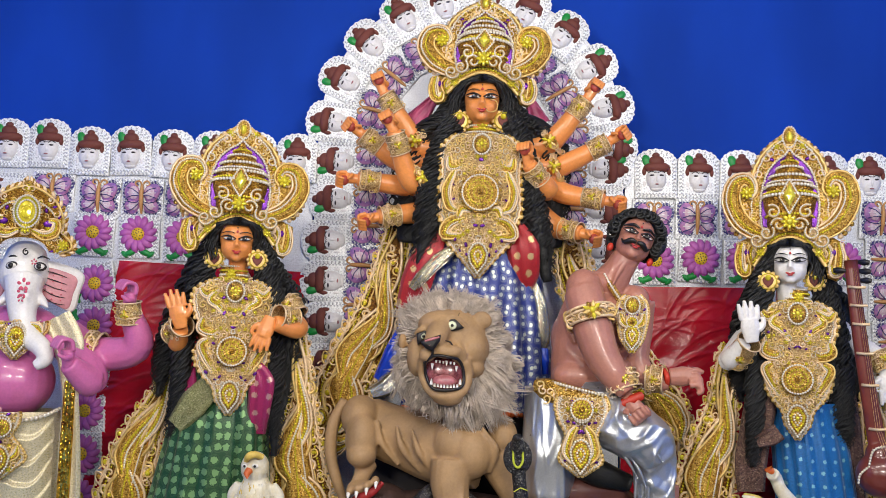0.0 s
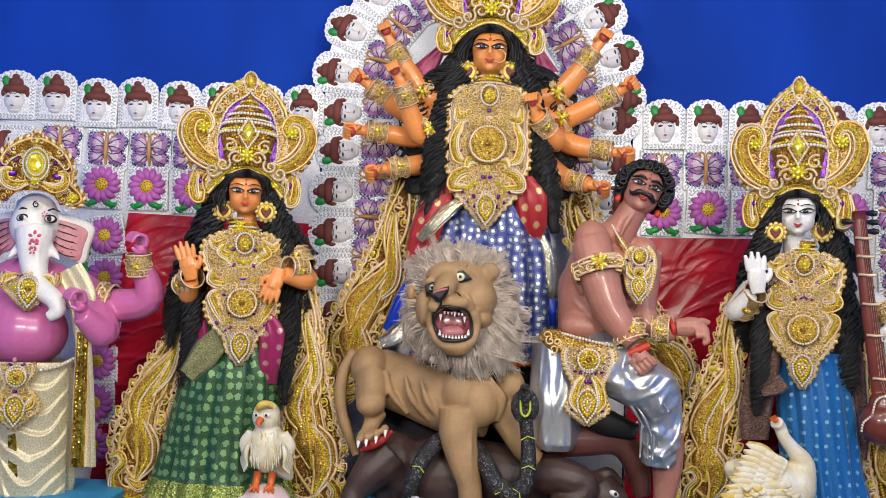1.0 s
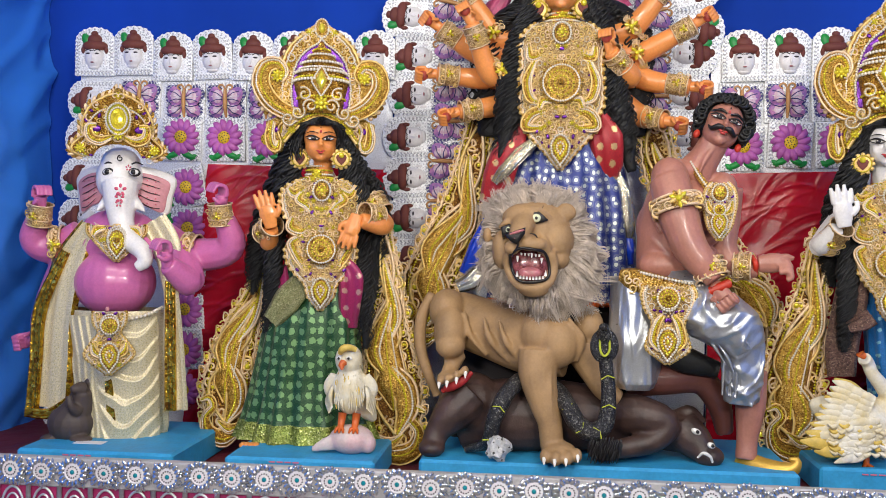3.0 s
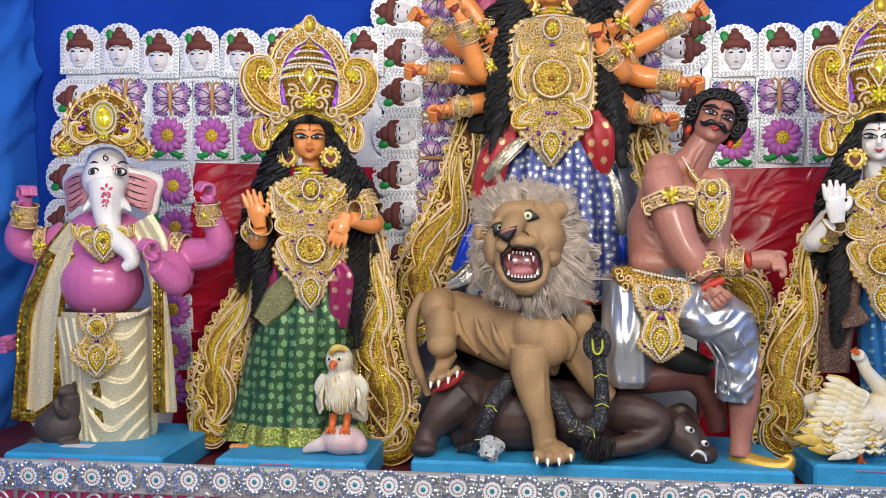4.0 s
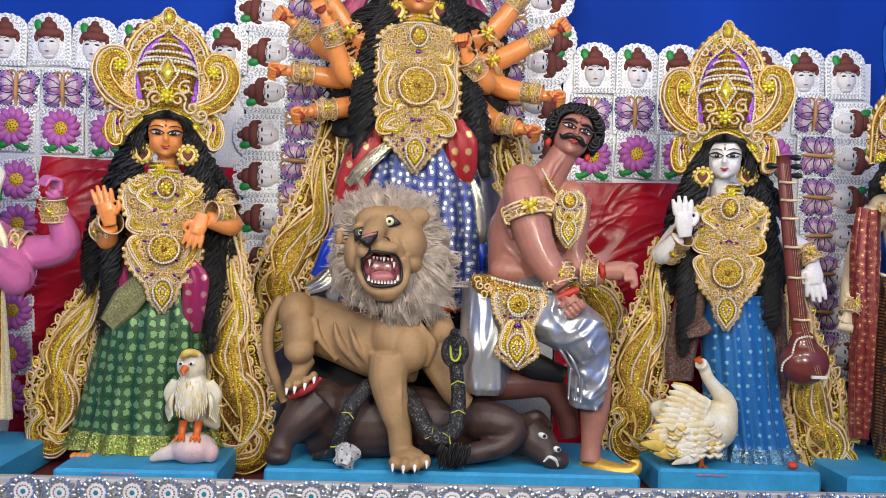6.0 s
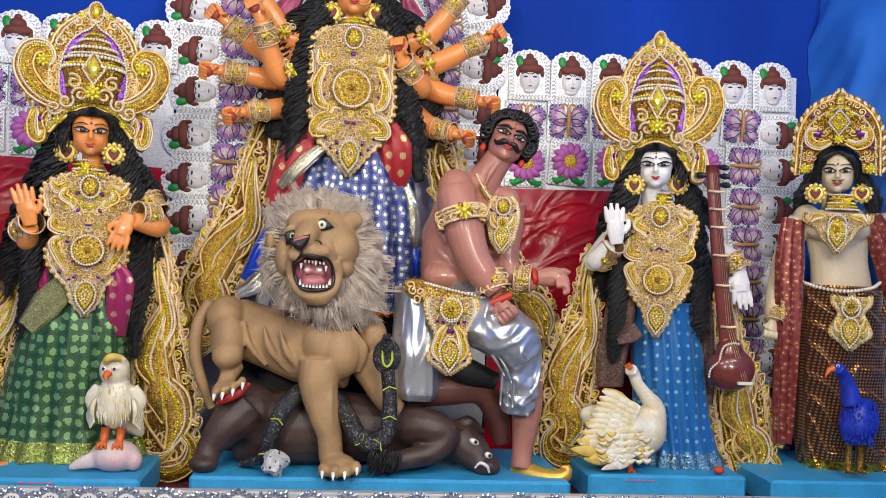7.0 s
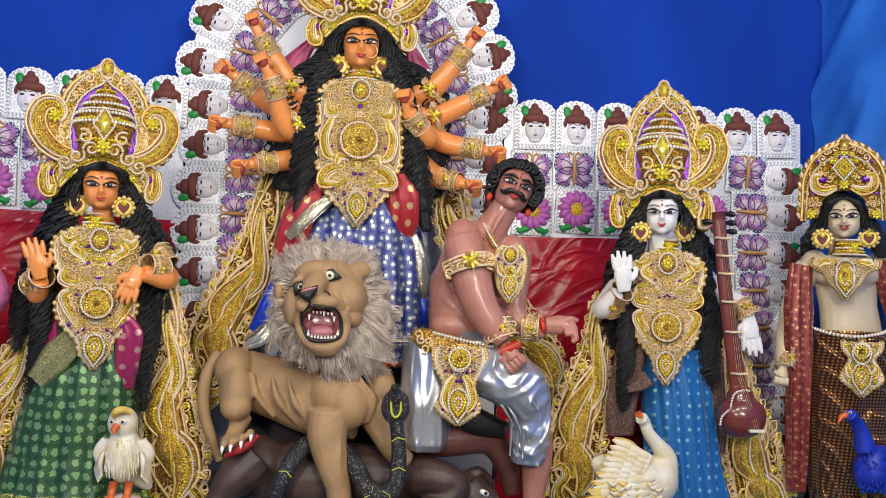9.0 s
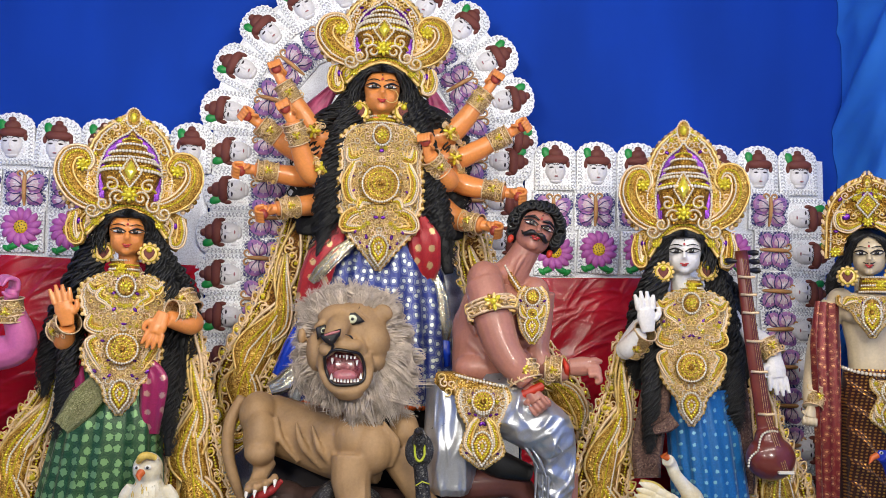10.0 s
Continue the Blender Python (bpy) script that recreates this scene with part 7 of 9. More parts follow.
# claws
for q in ((0.009, 3.862, 0.723), (0.053, 3.842, 0.722), (0.100, 3.850, 0.724), (0.150, 3.880, 0.735), (-0.452, 3.992, 1.007), (-0.416, 3.972, 1.016), (-0.374, 3.972, 1.032), (-0.337, 3.990, 1.057)):
    a = np.array(q)
    s.tube([a + [0, 0.006, 0.008], a + [0, -0.010, 0.0], a + [0, -0.014, -0.016]], [0.0085, 0.0075, 0.0015], 3, 7)
# red cloth under the hind paw, tail
s.tube(bend([(-0.442, 4.040, 0.975), (-0.396, 4.020, 0.999), (-0.351, 4.020, 1.025), (-0.315, 4.050, 1.056)], 12), [0.012, 0.022, 0.020, 0.010], 6, 9)
s.tube(bend([(-0.526, 4.320, 1.383), (-0.570, 4.280, 1.279), (-0.574, 4.270, 1.149), (-0.539, 4.250, 1.034), (-0.491, 4.260, 0.916)], 24), [0.026, 0.028, 0.028, 0.024, 0.018], 0, 10)
# mane: tufts of fine hair that stand off the face, longer and falling below the jaw
rr = random.Random(21)
MC = np.array((-0.042, 4.060, 1.642))
INNER = ([0, 45, 90, 135, 180, 225, 250, 290, 315, 360], [62, 70, 56, 64, 66, 70, 92, 92, 66, 62])
OUTER = ([0, 45, 90, 135, 180, 225, 250, 290, 315, 360], [112, 118, 110, 124, 100, 128, 124, 150, 152, 112])
cap = Shape()
for a in range(0, 360, 8):
    ri, ro = np.interp(a, *INNER), np.interp(a, *OUTER)
    d = np.array([math.cos(radians(a)), 0, math.sin(radians(a))])
    cap.tube([MC + d * ri * 0.9 * LU + [0, 0.03, 0], MC + d * (ri * 0.45 + ro * 0.42) * LU + [0, 0.05, 0]], [0.045, 0.03], 0, 8)
v, fc = fused(cap, 0.012, 3)
s.join(v, fc, 5)
for k in range(760):
    a = rr.uniform(0, 360)
    ca, sa = math.cos(radians(a)), math.sin(radians(a))
    ri, ro = np.interp(a, *INNER) * LU, np.interp(a, *OUTER) * LU * rr.choice((0.74, 0.84, 0.92))
    q = rr.random() ** 1.4
    low = max(0.0, -sa)
    r0 = ri * 0.97 + (ro - ri) * 0.55 * q
    root = MC + np.array([ca * r0, -0.015 + 0.09 * q + 0.02 * rr.random() - 0.045 * low, sa * r0])
    ln = max(0.03, (ro - r0) * rr.uniform(0.8, 1.2))
    out = np.array([ca, 0, sa])
    curl = np.array([rr.gauss(0, 1), 0.4 * rr.gauss(0, 1), rr.gauss(0, 1)]) * max(ln, 0.06) * 0.24
    fall = np.array([0, 0, -1]) * ln * (0.28 if sa < 0.5 else 0.05)
    t1 = root + out * ln * 0.5 + [0, -0.022, 0] + curl
    t2 = root + out * ln + fall - curl * 0.7 + [0, 0.006, 0]
    for j in range(18):
        o = np.array([rr.gauss(0, 1), rr.gauss(0, 0.7), rr.gauss(0, 1)])
        s.tube(bend([root + o * 0.008, t1 + o * 0.010, t2 + o * rr.uniform(0.002, 0.012)], 6), [0.0022, 0.0028, 0.0022, 0.0005], 5, 3, ends=False)
s.make("lion_statue", [LION, MOUTH, INK, CLAW, GREEN_EYE, MANE, RED_RAG, TONGUE], base=(0.071, 4.000, 0.694), label="roaring tan lion statue with a pale shaggy mane, on a buffalo", category="statue", group="shrine beasts")

heap, s = Shape(), Shape()
heap.tube(bend([(-0.355, 4.270, 0.816), (-0.145, 4.220, 0.844), (0.111, 4.220, 0.850), (0.342, 4.220, 0.831), (0.471, 4.220, 0.795)], 20), [0.1593, 0.1696, 0.1593, 0.1336, 0.1028], 0, 18)
heap.ball((-0.325, 4.200, 0.894), (0.1541, 0.1541, 0.1439), 0, 18, 12)
heap.tube(bend([(-0.320, 4.120, 0.946), (-0.402, 4.080, 0.864), (-0.461, 4.060, 0.792), (-0.482, 4.040, 0.733)], 14), [0.1079, 0.08735, 0.05652, 0.05138], 0, 12)
heap.ball((-0.484, 4.020, 0.723), (0.06166, 0.0668, 0.04111), 0, 12, 8)
heap.tube(bend([(0.336, 4.160, 0.880), (0.453, 4.080, 0.886), (0.538, 4.060, 0.855), (0.476, 4.040, 0.784), (0.328, 4.020, 0.748)], 16), [0.1028, 0.08221, 0.06166, 0.05138, 0.04368], 0, 12)
heap.ball((0.279, 4.010, 0.736), (0.0668, 0.05652, 0.03597), 0, 12, 8)
heap.tube(bend([(0.447, 4.240, 0.816), (0.570, 4.200, 0.802), (0.653, 4.160, 0.787)], 10), [0.1028, 0.09249, 0.08221], 0, 14)
heap.tube(bend([(0.609, 4.160, 0.824), (0.664, 4.120, 0.776), (0.708, 4.080, 0.732)], 10), [0.08735, 0.08221, 0.05652], 0, 14)
heap.ball((0.721, 4.070, 0.722), (0.0668, 0.06166, 0.04624), 0, 14, 9)
heap.tube(bend([(0.597, 4.220, 0.863), (0.657, 4.200, 0.886), (0.721, 4.200, 0.844)], 8), [0.03083, 0.03597, 0.01541], 0, 8)
v, fc = fused(heap, 0.009, 4)
s.join(v, fc, 0)
s.tube(bend([(0.556, 4.200, 0.840), (0.490, 4.180, 0.881), (0.438, 4.160, 0.863), (0.534, 4.120, 0.818)], 14), [0.01028, 0.02055, 0.01541, 0.007707], 0, 8)
for a, b in (((0.653, 4.000, 0.841), 9), ((0.717, 4.000, 0.784), 7)):
    s.ball(a, (b * 0.002569, 0.01028, 0.01285), 1, 10, 7, (0, 25, 0))
    s.ball(tuple(np.array(a) + [0.005138, -0.007707, 0]), 0.008221, 2, 8, 6)
s.tube(bend([(0.656, 3.970, 0.736), (0.677, 3.960, 0.759), (0.706, 3.960, 0.745), (0.718, 3.970, 0.719)], 14), [0.004, 0.008, 0.005], 1, 7)
for k in range(160):
    a = np.array((0.272, 3.920, 0.776)) + [rr.uniform(-0.0668, 0.0668), 0.03 * rr.random(), rr.uniform(-0.03083, 0.04111)]
    s.tube([a, a + [-0.007707, -0.007707, -0.02055], a + [-0.01541, -0.005138, -0.04368]], [0.003854, 0.003083, 0.0007707], 2, 4, ends=False)
s.make("buffalo_statue", [BUFF, EYE_WHITE, INK, PINK_SKIN], base=(0.064, 4.220, 0.661), label="fallen dark brown buffalo statue lying on the blue pedestal", category="statue", group="shrine beasts")
SNAKE = zari("snake_scales", (0.008, 0.008, 0.01), (0.03, 0.03, 0.035), (0.22, 0.22, 0.2), 170, 0.35, 0.2)
SNAKE_MARK = paint("snake_mark", (0.5, 0.55, 0.04), 0.4)
s = Shape()
body = bend([(-0.337, 4.080, 0.708), (-0.239, 4.020, 0.757), (-0.205, 3.980, 0.876), (-0.145, 4.000, 0.991), (-0.070, 4.100, 1.031), (0.055, 4.080, 0.988), (0.108, 3.980, 0.933), (0.153, 3.960, 0.860), (0.213, 3.950, 0.833), (0.267, 3.950, 0.875), (0.279, 3.950, 0.991), (0.269, 3.940, 1.088), (0.259, 3.930, 1.161)], 80)
s.tube(body, [0.01454, 0.0315, 0.03635, 0.03635, 0.03877, 0.03877, 0.04119, 0.04119, 0.03392, 0.02908, 0.02908], 0, 12)
s.ball((0.256, 3.930, 1.204), (0.06058, 0.02181, 0.07511), 0, 18, 12)
s.tube(bend([(0.255, 3.920, 1.219), (0.253, 3.900, 1.259), (0.248, 3.870, 1.291)], 8), [0.02908, 0.0315, 0.01938], 0, 10)
s.tube(bend([(0.234, 3.895, 1.236), (0.238, 3.895, 1.184), (0.257, 3.895, 1.165), (0.275, 3.895, 1.190), (0.274, 3.895, 1.232)], 16), 0.005331, 1, 5)
for i in list(range(8, 78, 8)):
    t = unit(body[i + 1] - body[i - 1])
    a = np.cross(t, [0, 1, 0])
    q = body[i] + [0, -0.03392, 0]
    s.tube([q + a * 0.02908 - t * 0.01454, q - [0, 0.004846, 0], q - a * 0.02908 - t * 0.01454], 0.002665, 1, 4)
s.make("cobra_statue", [SNAKE, SNAKE_MARK], base=(-0.207, 3.980, 0.730), label="black scaled cobra statue with yellow marks and raised hood", category="statue", group="shrine beasts")
s = Shape()
STONE = printed("speckled_stone", (0.5, 0.5, 0.5), (0.03, 0.03, 0.03), 34, 34, 0.25, 0.6, 0.0, 1.0, 0.0, 0.0, 60.0)
s.ball((-0.187, 3.960, 0.745), (0.058, 0.053, 0.050), 0, 11, 8, (10, 20, 30))
s.v = [np.array([p + (p - [-0.187, 3.96, 0.745]) * 0.55 * noise.noise(tuple(p * 26)) for p in q]) for q in s.v]
s.s = [False] * len(s.s)
s.make("rock", STONE, base=(-0.187, 3.960, 0.723), label="grey speckled lump of rock on the pedestal", category="rock")



# ---- small beasts ----
BIRD = paint("cream_bird_paint", (0.78, 0.64, 0.34), 0.45, var=0.10, big=14, second=(0.82, 0.80, 0.72), bump=0.2)
BIRD_YELLOW = paint("bird_yellow", (0.68, 0.48, 0.10), 0.5, var=0.2, big=30)
BEAK = paint("orange_beak", (0.6, 0.12, 0.02), 0.4)
SHELL = paint("pink_shell", (0.74, 0.68, 0.63), 0.4, second=(0.68, 0.40, 0.42), big=7)
PEACOCK = paint("peacock_blue", (0.012, 0.035, 0.42), 0.4, var=0.35, big=24, small=120, bump=0.5)
MOUSE = paint("mouse_clay", (0.07, 0.05, 0.045), 0.6, var=0.2)


def feather_rows(s, c, way, down, n, rows, size, mat=0, step=0.6):
    """Overlapping feathers fanned from c."""
    w, d = unit(way), unit(down)
    for r in range(rows):
        for k in range(n):
            q = np.array(c) + d * size * step * k * 0.8 + w * size * 0.55 * r
            e = q + (w * (1.25 + 0.25 * r) + d * (0.1 * k + 0.15)) * size
            s.tube(bend([q, (q + e) / 2 + np.array([0, -size * 0.1, 0]), e], 6), [size * 0.2, size * 0.34, size * 0.3, size * 0.05], mat, 8, 0.25)


heap, s = Shape(), Shape()
heap.ball((-0.854, 4.020, 0.975), (0.07342, 0.06853, 0.1175), 0, 18, 14)
heap.ball((-0.860, 4.010, 1.104), (0.06118, 0.06118, 0.06853), 0, 18, 12)
heap.tube(bend([(-0.814, 4.070, 0.905), (-0.781, 4.100, 0.850), (-0.759, 4.120, 0.814)], 8), [0.05384, 0.03916, 0.01468], 0, 10, 0.6)
for sg in (-1, 1):
    heap.tube(bend([tuple(np.array((-0.855, 4.020, 1.029)) + [sg * 0.06363, 0, 0]), tuple(np.array((-0.854, 4.020, 0.975)) + [sg * 0.093, 0.01, 0]), tuple(np.array((-0.853, 4.020, 0.896)) + [sg * 0.08076, 0.02, 0])], 10), [0.02937, 0.03426, 0.01224], 0, 10, 0.7)
v, fc = fused(heap, 0.006, 3)
s.join(v, fc, 0)
for k in range(70):
    a, z = rr.uniform(-1.2, 1.2), rr.uniform(-24, 34)
    u = math.sqrt(max(0.05, 1 - (z / 50) ** 2))
    q = np.array((-0.854, 4.020, 0.975)) + [math.sin(a) * 0.07097 * u, -math.cos(a) * 0.06608 * u, z * 0.002447]
    s.tube(bend([q, q + [rr.uniform(-0.004895, 0.004895), -0.001224, -0.01958], q + [0, 0.002447, -0.04161]], 6), [0.002447, 0.004895, 0.001468], k % 5 == 0, 5)
for sg in (-1, 1):
    for k in range(5):
        q = np.array((-0.852, 4.010, 0.976)) + [sg * (0.07342 + k * 0.004895), -0.01468 + k * 0.007342, 0.01468 - k * 0.007342]
        s.tube(bend([q, q + [sg * 0.01224, -0.004895, -0.04895], q + [sg * 0.004895, 0.004895, -0.1028]], 8), [0.007342, 0.01224, 0.003671], 0, 6, 0.5)
for k in range(9):
    s.tube(bend([tuple(np.array((-0.817, 3.990, 1.147)) + [k * 0.001468, -0.002447, -k * 0.007342]), tuple(np.array((-0.808, 4.020, 1.129)) + [k * 0.0007342, 0, -k * 0.007342]), tuple(np.array((-0.809, 4.050, 1.110)) + [0, 0, -k * 0.007342])], 5), [0.001958, 0.004405, 0.001958], 0, 5)
s.tube(bend([(-0.886, 3.950, 1.140), (-0.874, 3.935, 1.157), (-0.850, 3.935, 1.167), (-0.821, 3.960, 1.155)], 10), [0.01224, 0.01713, 0.01224], 1, 8)
s.tube([(-0.869, 3.940, 1.099), (-0.874, 3.920, 1.087), (-0.872, 3.925, 1.069)], [0.01713, 0.01468, 0.003671], 2, 8)
for c in ((-0.846, 3.945, 1.118), (-0.893, 3.960, 1.115)):
    s.ball(c, (0.01468, 0.007342, 0.00979), 3, 10, 6)
    s.ball(tuple(np.array(c) + [0, -0.007342, 0]), 0.005874, 4, 8, 5)
for x in (466, 492):
    a = np.array((-0.848, 4.000, 0.868)) + [(x - 480) * 0.002447, 0, 0]
    s.tube([a, a + [-0.004895, -0.01468, -0.05874]], [0.01958, 0.01468], 2, 8)
    for k in (-1, 0, 1):
        b = a + [-0.004895, -0.01468, -0.05874]
        s.tube([b, b + [k * 0.01468, -0.02447, -0.007342], b + [k * 0.01958, -0.03426, -0.02203]], [0.00979, 0.008566, 0.003671], 2, 6)
s.make("owl_statue", [BIRD, BIRD_YELLOW, BEAK, EYE_WHITE, INK], base=(-0.851, 4.020, 0.797), label="small cream and yellow owl statue standing on a shell", category="statue", group="shrine beasts")
heap, s = Shape(), Shape()
heap.ball((-0.845, 4.020, 0.748), (0.1028, 0.08811, 0.06608), 0, 18, 12)
heap.tube(bend([(-0.871, 4.000, 0.752), (-0.949, 3.970, 0.732), (-1.012, 3.960, 0.708)], 8), [0.04405, 0.03182, 0.01224], 0, 10, 0.5)
heap.ball((-0.767, 4.000, 0.735), (0.03916, 0.03916, 0.04405), 0, 12, 8)
v, fc = fused(heap, 0.007, 4)
s.join(v, fc)
s.make("shell", SHELL, base=(-0.849, 4.020, 0.694), label="pink and white lotus shell on the pedestal", category="shell")

heap, s = Shape(), Shape()
heap.ball((1.397, 4.200, 0.858), (0.1585, 0.1176, 0.1227), 0, 20, 14, (0, 12, 0))
heap.ball((1.483, 4.200, 0.870), (0.09716, 0.09716, 0.1125), 0, 18, 12)
heap.tube(bend([(1.517, 4.200, 0.913), (1.518, 4.190, 0.977), (1.468, 4.180, 1.038), (1.425, 4.170, 1.090), (1.407, 4.170, 1.134), (1.383, 4.150, 1.156)], 18), [0.06648, 0.04858, 0.03324, 0.02813, 0.02813, 0.03068], 0, 12)
heap.tube(bend([(1.287, 4.200, 0.900), (1.224, 4.220, 0.929), (1.181, 4.230, 0.944)], 8), [0.08694, 0.05625, 0.01534], 0, 12, 0.6)
v, fc = fused(heap, 0.007, 3)
s.join(v, fc, 0)
feather_rows(s, (1.415, 4.095, 0.985), (-1, 0.15, 0.50), (-0.35, 0, -0.9), 10, 3, 0.066, 0, 0.42)
feather_rows(s, (1.405, 4.105, 0.975), (-1, 0.15, 0.72), (-0.45, 0, -0.9), 8, 2, 0.088, 1, 0.5)
feather_rows(s, (1.431, 4.085, 0.899), (-1, 0.1, -0.1), (-0.3, 0.02, -1), 6, 2, 0.06137, 0)
for k in range(70):
    a = np.array((1.375, 4.090, 0.846)) + [rr.uniform(-0.1151, 0.1151), 0.02 * rr.random(), rr.uniform(-0.09205, 0.0358)]
    s.tube(bend([a, a + [-0.02046, -0.007671, -0.01023], a + [-0.04091, 0, 0.002557]], 5), [0.007671, 0.01151, 0.002557], k % 4 == 0, 5)
s.tube([(1.372, 4.120, 1.170), (1.344, 4.100, 1.177), (1.365, 4.100, 1.193)], [0.01534, 0.01023, 0.002557], 2, 8)
s.ball((1.374, 4.115, 1.166), 0.006648, 4, 8, 5)
for x in (1088,):
    a = np.array((1.402, 4.160, 0.755))
    s.tube([a, a + [0, -0.01023, -0.06137]], [0.0179, 0.01278], 2, 8)
    for k in (-1, 0, 1):
        b = a + [0, -0.01023, -0.06137]
        s.tube([b, b + [k * 0.02301, -0.02557, -0.007671]], [0.01278, 0.007671], 2, 6)
s.make("swan_statue", [BIRD, BIRD_YELLOW, BEAK, EYE_WHITE, INK], base=(1.419, 4.200, 0.668), label="white and yellow swan statue with a raised wing on the pedestal", category="statue", group="shrine beasts")

heap, s = Shape(), Shape()
heap.ball((2.459, 4.100, 0.952), (0.07488, 0.08487, 0.1148), 0, 18, 14, (0, 8, 0))
heap.tube(bend([(2.420, 4.080, 1.039), (2.394, 4.070, 1.118), (2.358, 4.060, 1.176), (2.320, 4.040, 1.206)], 14), [0.04992, 0.03495, 0.02746, 0.02995], 0, 12)
heap.ball((2.522, 4.120, 0.960), (0.04493, 0.07488, 0.09984), 0, 14, 10)
v, fc = fused(heap, 0.006, 3)
s.join(v, fc, 0)
for k in range(90):
    a, z = rr.uniform(-1.3, 1.3), rr.uniform(-36, 40)
    q = np.array((2.459, 4.100, 0.952)) + [math.sin(a) * 0.07488, -math.cos(a) * 0.08237, z * 0.002496]
    s.tube([q, q + [0, -0.002496, -0.007488], q + [0, 0, -0.01498]], [0.004992, 0.007488, 0.002496], 0, 5)
s.tube([(2.283, 4.010, 1.206), (2.256, 4.000, 1.196), (2.241, 4.000, 1.170)], [0.01498, 0.01248, 0.002496], 1, 8)
s.ball((2.299, 4.000, 1.218), (0.009984, 0.004992, 0.007488), 2, 8, 5)
s.ball((2.295, 3.993, 1.219), 0.004493, 3, 8, 5)
for x in (1468, 1492):
    a = np.array((2.458, 4.100, 0.852)) + [(x - 1480) * 0.002496, 0, 0]
    s.tube([a, a + [0, 0, -0.1248]], [0.01747, 0.01123], 4, 8)
    for k in (-1, 0, 1):
        b = a + [0, 0, -0.1248]
        s.tube([b, b + [k * 0.02496, -0.02995, -0.009984]], [0.009984, 0.004992], 4, 6)
for k in range(9):
    a = np.array((2.543, 4.150, 0.896)) + [k * 0.002995, 0.01 * k, 0]
    s.tube(bend([a, a + [0.01997, 0.02, -0.05491], a + [0.02995, 0.05, -0.1098]], 8), [0.01248, 0.009984, 0.002496], 4, 6)
s.make("peacock_statue", [PEACOCK, BEAK, EYE_WHITE, INK, GOLD_DEEP], base=(2.464, 4.100, 0.709), label="glittering deep blue peacock statue with gilded legs", category="statue", group="shrine beasts")

heap, s = Shape(), Shape()
heap.ball((-2.202, 4.100, 0.756), (0.1098, 0.08986, 0.08986), 0, 16, 12)
heap.tube(bend([(-2.202, 4.100, 0.769), (-2.159, 4.100, 0.850), (-2.139, 4.080, 0.915)], 10), [0.08986, 0.0649, 0.04493], 0, 12)
heap.tube(bend([(-2.139, 4.080, 0.920), (-2.151, 4.050, 0.925), (-2.168, 4.030, 0.922)], 6), [0.03994, 0.02746, 0.01498], 0, 10)
heap.ball((-2.125, 4.110, 0.943), (0.02246, 0.01248, 0.02496), 0, 10, 7)
heap.tube(bend([(-2.141, 4.050, 0.820), (-2.156, 4.010, 0.853), (-2.168, 4.010, 0.899)], 8), [0.02746, 0.01997, 0.01498], 0, 8)
heap.ball((-2.287, 4.070, 0.684), (0.04992, 0.04493, 0.02496), 0, 10, 7)
heap.ball((-2.125, 4.050, 0.690), (0.05491, 0.04493, 0.02246), 0, 10, 7)
v, fc = fused(heap, 0.006, 3)
s.join(v, fc)
s.make("mouse_statue", MOUSE, base=(-2.200, 4.100, 0.655), label="dark grey clay mouse statue sitting up on the pedestal", category="statue", group="shrine beasts")
s = Shape()
q = np.array((-2.057, 4.000, 0.656))
s.block((q[0] - 0.06989, q[1] - 0.03, TOP), (q[0] + 0.06989, q[1] + 0.03, TOP + 0.002), 0, 0.0005)
s.make("paper_slip", RELIEF_WHITE, base=(q[0], q[1], TOP), label="white slip of paper lying on the blue pedestal", category="paper")



# ---- the elephant-headed statue ----
CREAM_SILK = printed("cream_brocade", (0.68, 0.60, 0.40), (0.5, 0.42, 0.2), 75, 75, 0.16, 0.38, 0.25, 0.6, 0.5)
GOLD_BORDER = zari("gold_border", (0.18, 0.06, 0.01), (0.6, 0.36, 0.03), (1.0, 0.8, 0.15), 60, 0.22, 0.85)
EAR_PINK = paint("ear_pink", (0.62, 0.27, 0.30), 0.45, var=0.12, big=12)
ROSE_INK = paint("rose_ink", (0.6, 0.08, 0.14), 0.45)
heap, s = Shape(), Shape()
heap.ball((-2.070, 4.260, 1.416), (0.198, 0.172, 0.172), 0, 22, 16)
heap.ball((-2.075, 4.310, 1.622), (0.2137, 0.1303, 0.1511), 0, 20, 14)
for sg in (-1, 1):
    heap.ball(tuple(np.array((-2.032, 4.220, 1.587)) + [sg * 0.09902, 0, 0]), (0.08859, 0.06775, 0.07296), 0, 14, 10)
GARMS = [([(-2.274, 4.330, 1.632), (-2.400, 4.320, 1.573), (-2.495, 4.280, 1.613), (-2.435, 4.220, 1.759)], (-2.421, 4.200, 1.922)),
         ([(-1.883, 4.330, 1.640), (-1.706, 4.320, 1.555), (-1.500, 4.280, 1.593), (-1.533, 4.220, 1.775)], (-1.512, 4.200, 1.935)),
         ([(-1.833, 4.280, 1.613), (-1.707, 4.220, 1.481), (-1.671, 4.180, 1.430), (-1.733, 4.080, 1.510)], (-1.732, 4.060, 1.610)),
         ([(-2.294, 4.340, 1.603), (-2.393, 4.340, 1.405), (-2.463, 4.340, 1.234), (-2.496, 4.340, 1.120)], (-2.591, 4.320, 1.105))]
for path, tip in GARMS:
    heap.tube(bend(path, 18), [0.08859, 0.08338, 0.07817, 0.06775, 0.0443], 0, 12)
v, fc = fused(heap, 0.008, 5)
s.join(v, fc, 0)
heap = Shape()
